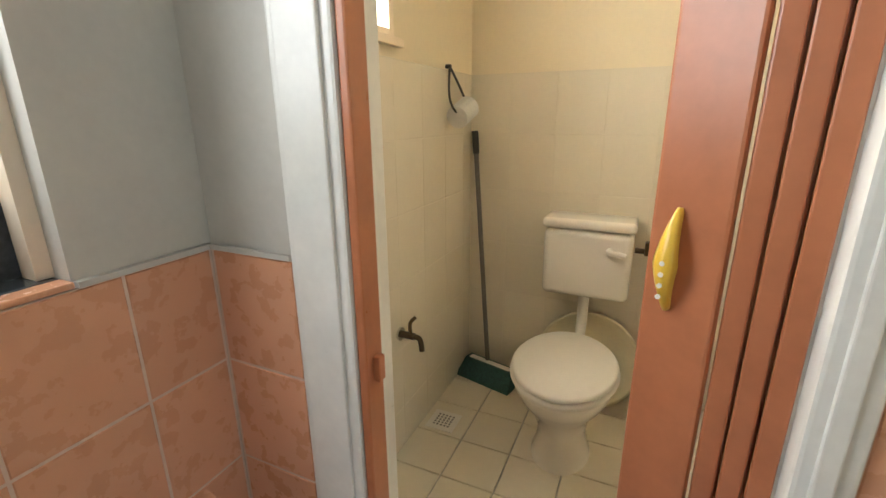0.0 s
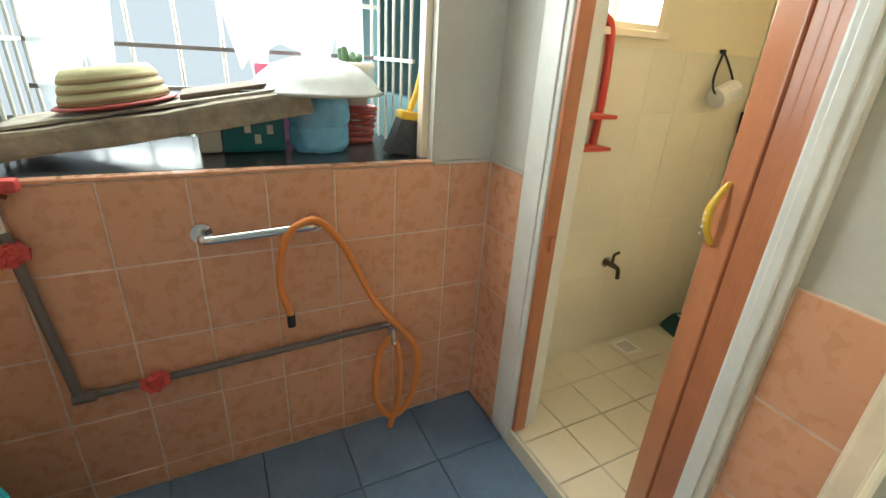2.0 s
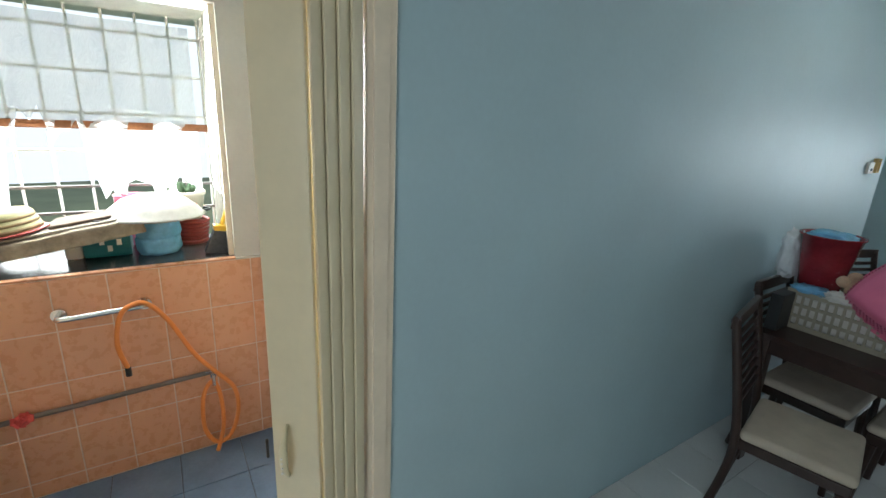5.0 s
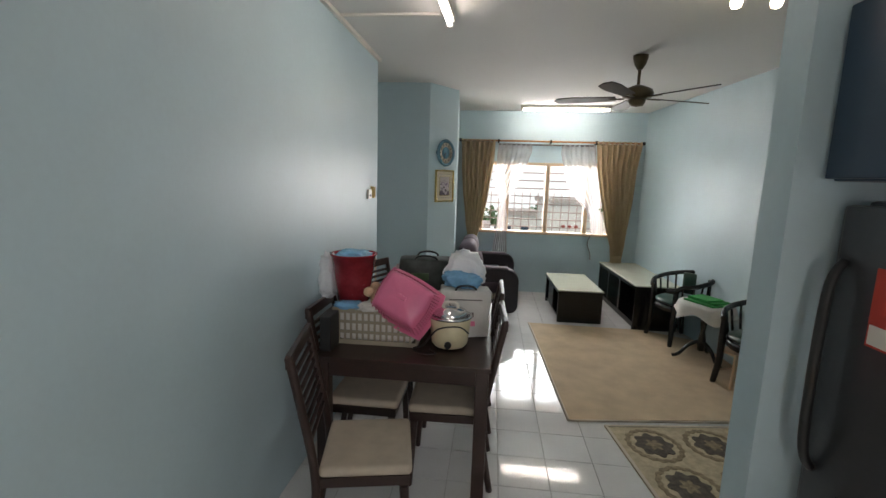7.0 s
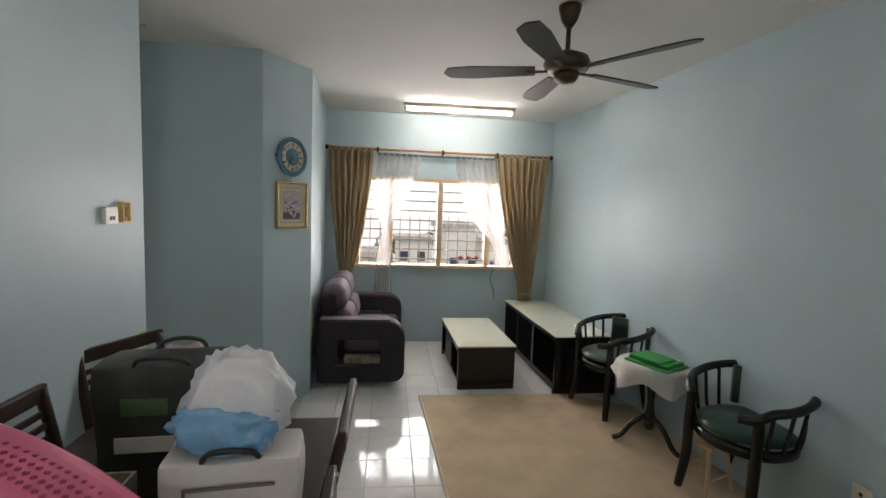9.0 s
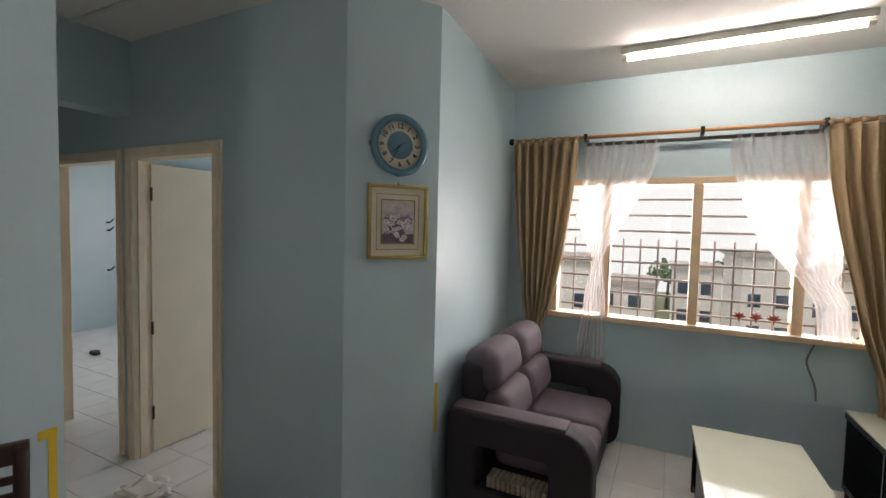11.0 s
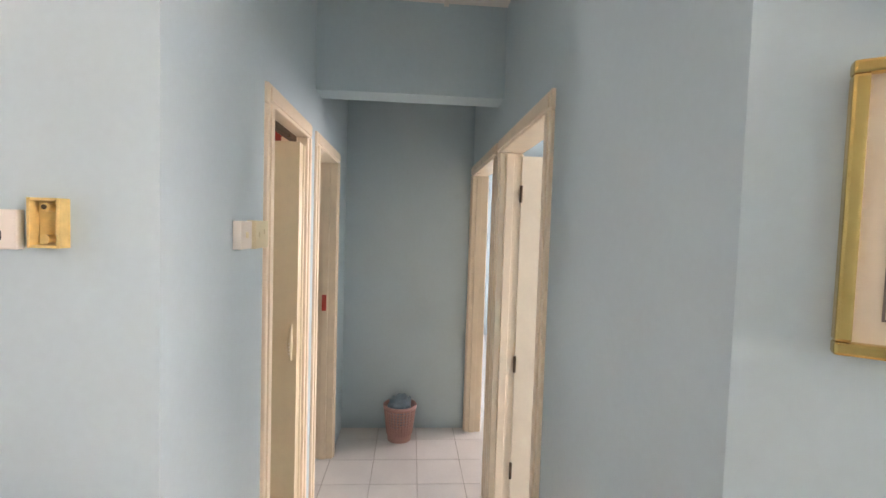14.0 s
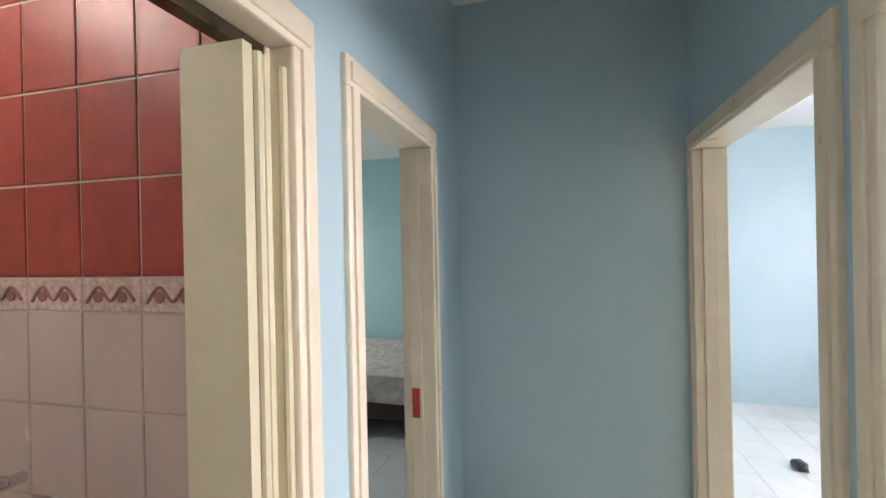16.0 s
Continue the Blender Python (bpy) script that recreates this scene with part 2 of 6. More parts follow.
GLASS = glass("clear glass")
TINT = glass("smoked cabinet glass", (0.45, 0.48, 0.48))
SHEET = mat("floral bed sheet", (0.62, 0.55, 0.50), 0.9, vary=0.35, scale=13, bump=0.3)
GROUND = mat("far grass and asphalt", (0.12, 0.15, 0.08), 0.9, vary=0.5, scale=0.1)
FARWALL = mat("far house wall", (0.66, 0.65, 0.63), 0.8, vary=0.1)
FARROOF = mat("far house roof", (0.40, 0.36, 0.34), 0.8, vary=0.2)


# ---- mesh helpers ----
def box(bm, x0, x1, y0, y1, z0, z1, bevel=0.0, m=None):
    r = bmesh.ops.create_cube(bm, size=1, matrix=Matrix.Translation(((x0 + x1) / 2, (y0 + y1) / 2, (z0 + z1) / 2)) @ Matrix.Diagonal((abs(x1 - x0), abs(y1 - y0), abs(z1 - z0), 1)))
    vs = r["verts"]
    if bevel:
        es = list({e for v in vs for e in v.link_edges})
        vs = list({v for f in bmesh.ops.bevel(bm, geom=es, offset=bevel, segments=2, profile=0.6, affect="EDGES")["faces"] for v in f.verts} | {v for v in vs if v.is_valid})
    if m is not None:
        bmesh.ops.transform(bm, matrix=m, verts=[v for v in vs if v.is_valid])
    return bm


def cyl(bm, p, q, r, r2=None, n=16):
    p, q = Vector(p), Vector(q)
    d = q - p
    m = Matrix.Translation((p + q) / 2) @ d.to_track_quat("Z", "Y").to_matrix().to_4x4()
    bmesh.ops.create_cone(bm, cap_ends=True, segments=n, radius1=r, radius2=r if r2 is None else r2, depth=d.length, matrix=m)
    return bm


def lathe(bm, profile, n=24, at=(0, 0, 0), sx=1.0, sy=1.0):
    rings = []
    for r, z in profile:
        rings.append([bm.verts.new((at[0] + r * sx * math.cos(2 * math.pi * i / n), at[1] + r * sy * math.sin(2 * math.pi * i / n), at[2] + z)) for i in range(n)])
    for a, b in zip(rings, rings[1:]):
        for i in range(n):
            f = bm.faces.new((a[i], a[(i + 1) % n], b[(i + 1) % n], b[i]))
            f.smooth = True
    closed = profile[0] == profile[-1]
    if profile[0][0] > 1e-4 and not closed:
        bm.faces.new(rings[0][::-1])
    if profile[-1][0] > 1e-4 and not closed:
        bm.faces.new(rings[-1])
    return bm


def sweep(bm, pts, r, n=10):
    pts = [Vector(p) for p in pts]
    fine = []
    for i in range(len(pts) - 1):
        p0, p1, p2, p3 = pts[max(i - 1, 0)], pts[i], pts[i + 1], pts[min(i + 2, len(pts) - 1)]
        for k in range(6):
            t = k / 6
            fine.append(0.5 * (2 * p1 + (p2 - p0) * t + (2 * p0 - 5 * p1 + 4 * p2 - p3) * t * t + (3 * p1 - p0 - 3 * p2 + p3) * t ** 3))
    fine.append(pts[-1])
    rings = []
    up = Vector((0.3, 0.5, 0.81))
    for i, p in enumerate(fine):
        d = (fine[min(i + 1, len(fine) - 1)] - fine[max(i - 1, 0)]).normalized()
        a = d.cross(up).normalized()
        b = d.cross(a).normalized()
        up = -b if (-b).dot(up) > 0 else b
        rr = r(i / (len(fine) - 1)) if callable(r) else r
        rings.append([bm.verts.new(p + rr * (math.cos(2 * math.pi * k / n) * a + math.sin(2 * math.pi * k / n) * up)) for k in range(n)])
    for a, b in zip(rings, rings[1:]):
        for i in range(n):
            f = bm.faces.new((a[i], a[(i + 1) % n], b[(i + 1) % n], b[i]))
            f.smooth = True
    bm.faces.new(rings[0][::-1])
    bm.faces.new(rings[-1])
    return bm


def prism(bm, outline, z0, z1):
    lo = [bm.verts.new((x, y, z0)) for x, y in outline]
    hi = [bm.verts.new((x, y, z1)) for x, y in outline]
    n = len(lo)
    for i in range(n):
        bm.faces.new((lo[i], lo[(i + 1) % n], hi[(i + 1) % n], hi[i]))
    bm.faces.new(lo[::-1])
    bm.faces.new(hi)
    return bm


def solid(name, bm, material):
    bmesh.ops.recalc_face_normals(bm, faces=bm.faces)
    me = bpy.data.meshes.new(name)
    bm.to_mesh(me)
    bm.free()
    me.materials.append(material)
    return new(name, me)


def part(name, bm, material, parent, label=""):
    ob = solid(name, bm, material)
    ob.parent = parent
    return tagged(ob, label) if label else ob


def B():
    return bmesh.new()


def thing(name, label, category, group="", kind="", at=(0, 0, 0), rz=0.0):
    ob = new(name)
    ob.matrix_basis = pose(*at, 0, 0, rz)
    ob.empty_display_size = 0.1
    return tagged(ob, label, category, group, kind)


def structure(name, bm, material, label, category):
    return tagged(solid(name, bm, material), label, category, kind="structure")


def spans(a, b, openings):
    """Boxes (a, b, z0, z1) of a wall from a to b round its openings (a, b, z0, z1)."""
    out, at = [], a
    for o0, o1, z0, z1 in sorted(openings):
        if o0 > at:
            out.append((at, o0, None, None))
        if z0 > 0.001:
            out.append((o0, o1, None, z0))
        out.append((o0, o1, z1, None))
        at = o1
    if at < b:
        out.append((at, b, None, None))
    return out


H = 2.815


def wall_x(name, x0, x1, y0, y1, openings, material, label, base=-0.2, top=H):
    bm = B()
    for a, b, lo, hi in spans(x0, x1, openings):
        box(bm, a, b, y0, y1, base if lo is None and (hi is not None or True) and not (lo is not None) else lo, top if hi is None else hi)
    return structure(name, bm, material, label, "wall")


def wall_y(name, x0, x1, y0, y1, openings, material, label, base=-0.2, top=H):
    bm = B()
    for a, b, lo, hi in spans(y0, y1, openings):
        box(bm, x0, x1, a, b, base if lo is None else lo, top if hi is None else hi)
    return structure(name, bm, material, label, "wall")


# ---- structure ----
def sheet(name, x0, x1, y0, y1, z0, z1, material, label, category):
    return structure(name, box(B(), x0, x1, y0, y1, z0, z1), material, label, category)


floor = sheet("floor", -0.1, 4.0, -6.6, 3.0, -0.2, -0.006, GROUT, "white ceramic tile floor with grey joints", "floor")
floor_rooms = sheet("floor_rooms", -5.9, -0.1, -2.55, 4.2, -0.2, -0.006, GROUT, "white ceramic tile floor with grey joints", "floor")
sheet("floor_bedroom", -5.9, -1.52, -3.3, -2.55, -0.2, -0.006, GROUT, "white ceramic tile floor", "floor")
ceiling = sheet("ceiling", -5.9, 4.0, -6.6, 4.2, H, H + 0.15, CEIL, "plain white painted ceiling", "ceiling")
wall_y("wall_west", -0.1, 0, -6.6, 0, [(-5.30, -4.10, 0, 2.08)], BLUE, "light blue painted dining room wall")
wall_x("wall_corridor_south", -2.6, -0.1, -0.1, 0, [(-2.15, -1.495, 0, 2.05), (-1.275, -0.69, 0, 2.05)], BLUE, "light blue corridor wall with two doorways")
wall_x("wall_corridor_north", -2.6, 0.345, 1.0, 1.1, [(-2.56, -1.60, 0, 2.05), (-1.465, -0.595, 0, 2.05)], BLUE, "light blue corridor wall with two doorways")
wall_y("wall_corridor_end", -2.7, -2.6, -0.1, 1.1, [], BLUE, "light blue end wall of the corridor")
FA, FB, FC = (0.345, 1.0), (0.635, 1.42), (0.535, 2.97)
structure("wall_clock", prism(B(), [FA, FB, FC, (0.4, 2.97), (0.5, 1.45), (0.25, 1.1)], -0.2, H), BLUE, "light blue wall with an angled corner", "wall")
wall_x("wall_window", 0.4, 3.6, 2.97, 3.1, [(0.90, 2.94, 0.97, 2.05)], BLUE, "light blue wall round the living room window")
structure("wall_east", prism(B(), [(3.34, 2.97), (3.80, -3.0), (3.95, -3.0), (3.6, 2.97)], -0.2, H), BLUE, "long light blue living room wall", "wall")
wall_x("wall_kitchen_end", 1.76, 3.95, -3.08, -2.97, [], BLUE, "light blue end of the kitchen partition")
wall_y("wall_kitchen_east", 3.85, 3.95, -6.6, -3.08, [], WHITE_WALL, "plain white kitchen wall")
# Opening added out of view, for the kitchen fill lamp.
wall_x("wall_kitchen_south", -1.45, 3.95, -6.7, -6.6, [(1.6, 3.2, 1.1, 2.15)], WHITE_WALL, "plain white kitchen wall with an added light opening")
structure("corridor_beam", box(B(), -1.62, -1.45, 0, 1.0, 2.335, H), BLUE, "light blue painted ceiling beam across the corridor", "beam")
# yard and toilet
YX, TY = -1.35, -4.05
sheet("yard_floor", YX, -0.1, -5.84, TY, -0.19, -0.045, DARK_GROUT, "blue grey tiled yard floor", "floor")
sheet("toilet_floor", YX, -0.1, TY, -2.65, -0.005, 0.034, GROUT, "cream tiled toilet floor with a raised kerb", "floor")
wall_y("wall_yard_window", YX - 0.15, YX - 0.008, -5.84, TY + 0.1, [(-5.49, -4.29, 1.035, 2.25)], WHITE_WALL, "white plaster wall above terracotta tiles")
wall_x("wall_yard_left", YX, -0.1, -5.94, -5.83, [], WHITE_WALL, "white plaster wall above terracotta tiles")
wall_x("wall_toilet_front", YX - 0.0075, -0.1, TY + 0.008, TY + 0.1, [(-1.05, -0.325, 0, 2.08)], WHITE_WALL, "white plaster wall with the toilet doorway")
wall_y("wall_toilet_left", YX - 0.15, YX + 0.02, TY + 0.1, -2.55, [(-3.75, -3.335, 1.51, 2.1)], CREAM_WALL, "cream painted toilet wall with a small window")
wall_x("wall_toilet_back", YX + 0.02, -0.1, -2.65, -2.55, [], CREAM_WALL, "cream painted toilet wall")
wall_y("wall_toilet_right", -0.14, -0.101, TY + 0.1, -2.65, [], CREAM_WALL, "cream painted toilet wall")
wall_y("wall_yard_inner", -0.112, -0.101, -5.83, -5.36, [], WHITE_WALL, "white plaster beside the kitchen doorway")
# bathroom, bedroom and the two north rooms
wall_y("wall_bath_west", -1.52, -1.432, -2.55, -0.1, [], WHITE_WALL, "bathroom wall under red and beige tiles")
wall_x("wall_bath_south", -1.43, -0.1, -2.55, -2.45, [], PINK_TILE, "beige tiled bathroom wall")
# The opening is added to let the bedroom lamp in.
wall_x("wall_bedroom_south", -5.9, -1.52, -3.3, -3.2, [(-5.1, -3.7, 1.0, 2.1)], TEAL, "teal bedroom wall with an added light opening")
wall_y("wall_bedroom_west", -5.9, -5.8, -3.2, -0.1, [], TEAL, "teal painted bedroom wall")
wall_x("wall_bedroom_north", -5.8, -2.7, -0.1, 0.0, [], TEAL, "teal painted bedroom wall")
wall_y("wall_room_west", -5.9, -5.8, 0.0, 4.1, [], BLUE, "pale blue room wall")
# The eastern opening is added to let the spare room lamp in.
wall_x("wall_rooms_north", -5.9, 0.4, 4.1, 4.2, [(-4.3, -2.9, 1.0, 2.1), (-1.1, -0.1, 1.0, 2.1)], BLUE, "pale blue room wall with a window and an added light opening")
wall_x("wall_room_south", -5.8, -2.7, 1.0, 1.1, [], BLUE, "pale blue room wall")
wall_y("wall_room_divider", -1.6, -1.5, 1.1, 4.1, [], BLUE, "pale blue wall between two rooms")
wall_y("wall_room_east", 0.3, 0.4, 1.45, 4.1, [], BLUE, "pale blue room wall")


def door_frame(name, axis, a, b, face, back, top, material, label, w=0.045, proud=0.014, w2=None):
    """Jambs and head lining an opening a..b; the casing stands proud of both faces."""
    ob = thing(name, label, "door frame", kind="structure")
    s = 1 if face > back else -1
    f, k = face + s * proud, back - s * proud

    def piece(nm, a0, a1, z0, z1):
        bm = B()
        lo, hi = min(f, k), max(f, k)
        if axis == "x":
            box(bm, a0, a1, lo, hi, z0, z1, 0.006)
            if nm != "head":
                inner = a1 if a1 < (a + b) / 2 else a0
                box(bm, inner - 0.012, inner + 0.012, lo + 0.035, hi - 0.05, z0, z1 - 0.002, 0.003)
            box(bm, a0 + 0.018, a1 - 0.022, lo - 0.007, hi + 0.007, z0 + (0.014 if nm == "head" else 0), z1 + (-0.014 if nm == "head" else 0.001), 0.003)
        else:
            box(bm, lo, hi, a0, a1, z0, z1, 0.006)
            if nm != "head":
                inner = a1 if a1 < (a + b) / 2 else a0
                box(bm, lo + 0.035, hi - 0.05, inner - 0.012, inner + 0.012, z0, z1 - 0.002, 0.003)
            box(bm, lo - 0.007, hi + 0.007, a0 + 0.018, a1 - 0.022, z0 + (0.014 if nm == "head" else 0), z1 + (-0.014 if nm == "head" else 0.001), 0.003)
        part(nm, bm, material, ob)

    piece("jamb", a - w + 0.03, a + 0.03, -0.02, top)
    w2 = w if w2 is None else w2
    piece("jamb", b - 0.03, b + w2 - 0.03, -0.02, top)
    piece("head", a - w + 0.03, b + w2 - 0.03, top + 0.001, top + w)
    return ob


door_frame("door_frame_1", "x", -1.275, -0.69, 0, -0.1, 2.045, FRAME, "cream painted bathroom door frame", 0.075)
door_frame("door_frame_2", "x", -2.15, -1.495, 0, -0.1, 2.045, FRAME, "cream painted bedroom door frame", 0.075)
door_frame("door_frame_3", "x", -1.465, -0.595, 1.0, 1.1, 2.045, FRAME, "cream painted door frame", 0.075)
door_frame("door_frame_4", "x", -2.56, -1.60, 1.0, 1.1, 2.045, FRAME, "cream painted door frame", 0.075)
door_frame("door_frame_5", "y", -5.30, -4.10, 0, -0.112, 2.07, FRAME, "cream painted kitchen door frame", 0.085)
door_frame("door_frame_6", "x", -1.035, -0.338, TY, TY + 0.1, 2.07, FRAME_W, "white painted chipped toilet door frame", 0.125, 0.014, 0.063)


# ---- outside ----
def outside():
    haze = mat("hazy white sky", (0.15, 0.16, 0.17), 1.0, emit=0.62, vary=0.01)
    haze.node_tree.nodes["Principled BSDF"].inputs["Emission Color"].default_value = (0.94, 0.97, 1.0, 1)
    bm = B()
    n = 48
    lo = [bm.verts.new((90 * math.cos(2 * math.pi * i / n), 90 * math.sin(2 * math.pi * i / n), -14)) for i in range(n)]
    hi = [bm.verts.new((90 * math.cos(2 * math.pi * i / n), 90 * math.sin(2 * math.pi * i / n), 60)) for i in range(n)]
    for i in range(n):
        bm.faces.new((lo[i], lo[(i + 1) % n], hi[(i + 1) % n], hi[i]))
    tagged(solid("backdrop", bm, haze), "hazy white overcast sky in the distance", "sky", kind="structure")
    structure("ground", prism(B(), [(600 * math.cos(i * math.pi / 12), 600 * math.sin(i * math.pi / 12)) for i in range(24)], -10.5, -9.5), GROUND, "green and grey ground far below", "ground")
    rnd = random.Random(4)
    for k in range(16):
        x, y = -38 + k * 5.2 + rnd.uniform(-1, 1), 46 + rnd.uniform(-6, 14)
        ob = thing("house", "white rendered terrace house with a grey roof", "house", "houses beyond the window", at=(x, y, -9.5), rz=rnd.uniform(-12, 12))
        h = rnd.uniform(6, 9.5)
        part("wall", box(B(), -2.3, 2.3, -3, 3, 0, h), FARWALL, ob)
        part("roof", prism(B(), [(-2.6, -3.3), (2.6, -3.3), (2.6, 3.3), (-2.6, 3.3)], h, h + 0.5), FARROOF, ob)
        for wx in (-1.3, 0.9):
            for wz in (1.5, 4.4):
                part("window", box(B(), wx - 0.5, wx + 0.5, -3.06, -2.9, wz, wz + 1.2), NAVY, ob)
    for k in range(14):
        x, y = -30 + k * 5 + rnd.uniform(-2, 2), rnd.uniform(30, 42) if k % 2 else rnd.uniform(66, 76)
        top = rnd.uniform(4, 8) if k % 2 else rnd.uniform(5, 9)
        ob = thing("tree", "leafy green tree beyond the window", "tree", "trees beyond the window", at=(x, y, -9.5))
        part("trunk", cyl(B(), (0, 0, 0), (0.2, 0, top * 0.7), 0.3, 0.12, 8), DARKWOOD, ob)
        bm = B()
        for _ in range(130):
            a, e, r = rnd.uniform(0, 6.28), rnd.gauss(0, 0.5), rnd.uniform(0.5, 2.6)
            c = Vector((r * math.cos(a), r * math.sin(a), top * 0.75 + 1.3 * e))
            q = Euler((rnd.uniform(0, 6), rnd.uniform(0, 6), 0)).to_matrix().to_4x4()
            bmesh.ops.create_icosphere(bm, subdivisions=1, radius=rnd.uniform(0.2, 0.5), matrix=Matrix.Translation(c) @ q @ Matrix.Diagonal((1, 1, 0.35, 1)))
        part("crown", bm, LEAF, ob)


outside()


# ---- living room window, curtains ----
def living_window():
    ob = thing("window_1", "pale wooden casement window with a metal grille", "window", kind="structure")
    x0, x1, y, z0, z1 = 0.90, 2.94, 3.02, 0.97, 2.05
    for a, b in ((x0, x0 + 0.05), (x1 - 0.05, x1)):
        part("window_frame", box(B(), a, b, y - 0.06, y + 0.05, z0, z1, 0.005), PALEWOOD, ob)
    part("window_frame", box(B(), x0 + 0.05, x1 - 0.05, y - 0.06, y + 0.05, z1 - 0.05, z1, 0.005), PALEWOOD, ob)
    part("window_sill", box(B(), x0 - 0.03, x1 + 0.03, y - 0.10, y + 0.05, z0 - 0.03, z0 + 0.012, 0.008), PALEWOOD, ob)
    for m in (1.32, 1.93, 2.54):
        part("mullion", box(B(), m - 0.032, m + 0.032, y - 0.05, y + 0.04, z0 + 0.012, z1 - 0.05, 0.005), PALEWOOD, ob)
    edges = [x0 + 0.05, 1.32, 1.93, 2.54, x1 - 0.05]
    for a, b in zip(edges, edges[1:]):
        p = part("pane", box(B(), a + 0.03, b - 0.03, y + 0.028, y + 0.034, z0 + 0.02, z1 - 0.05), GLASS, ob)
        p.visible_shadow = False
        for k in range(8):
            z = z0 + 0.08 + k * 0.12
            part("grille_bar", cyl(B(), (a + 0.03, y - 0.005, z), (b - 0.03, y - 0.005, z), 0.0085, n=6), GRILLE_DARK, ob)
        nv = max(1, round((b - a) / 0.125))
        for k in range(1, nv):
            x = a + (b - a) * k / nv
            part("grille_bar", cyl(B(), (x, y + 0.006, z0 + 0.015), (x, y + 0.006, z0 + 0.62), 0.0075, n=6), GRILLE_DARK, ob)
    for k in range(3):
        bm = B()
        c = Vector((2.22 + 0.1 * k, y - 0.02, z0 + 0.10))
        for j in range(5):
            a = math.pi * (0.1 + 0.2 * j)
            cyl(bm, c, c + Vector((0.045 * math.cos(a), 0, 0.045 * math.sin(a) - 0.01)), 0.016, 0.003, 6)
        cyl(bm, c, c + Vector((0, 0, -0.035)), 0.006, 0.004, 6)
        tagged(solid("window_ornament", bm, TERRAPOT), "small dark red leaf ornament hung on the grille", "ornament", "leaf ornaments on the window")
    bm = sweep(B(), [(2.62, y - 0.13, z0 - 0.02), (2.6, y - 0.075, z0 - 0.15), (2.65, y - 0.075, z0 - 0.3), (2.66, y - 0.075, z0 - 0.4)], 0.006, 6)
    tagged(solid("cord", bm, GREYPIPE), "loose grey cord below the window", "cord")


def curtain(name, rows, folds, depth, y, material, label, category):
    """rows: (z, left, right) from the top down."""
    bm = B()
    nx, nz = folds * 8, 28
    grid = []
    for j in range(nz + 1):
        t = j / nz * (len(rows) - 1)
        i = min(int(t), len(rows) - 2)
        u = t - i
        u = u * u * (3 - 2 * u)
        z, a, b = [p + (q - p) * u for p, q in zip(rows[i], rows[i + 1])]
        line = []
        for k in range(nx + 1):
            s = k / nx
            d = depth * (0.6 + 0.4 * math.sin(3 * s + j * 0.05)) * math.sin(2 * math.pi * folds * s + 0.35 * math.sin(j * 0.21))
            line.append(bm.verts.new((a + (b - a) * s + 0.004 * math.sin(j * 0.7 + k), y + d, z)))
        grid.append(line)
    for p, q in zip(grid, grid[1:]):
        for k in range(nx):
            bm.faces.new((p[k], p[k + 1], q[k + 1], q[k])).smooth = True
    ob = solid(name, bm, material)
    return ob


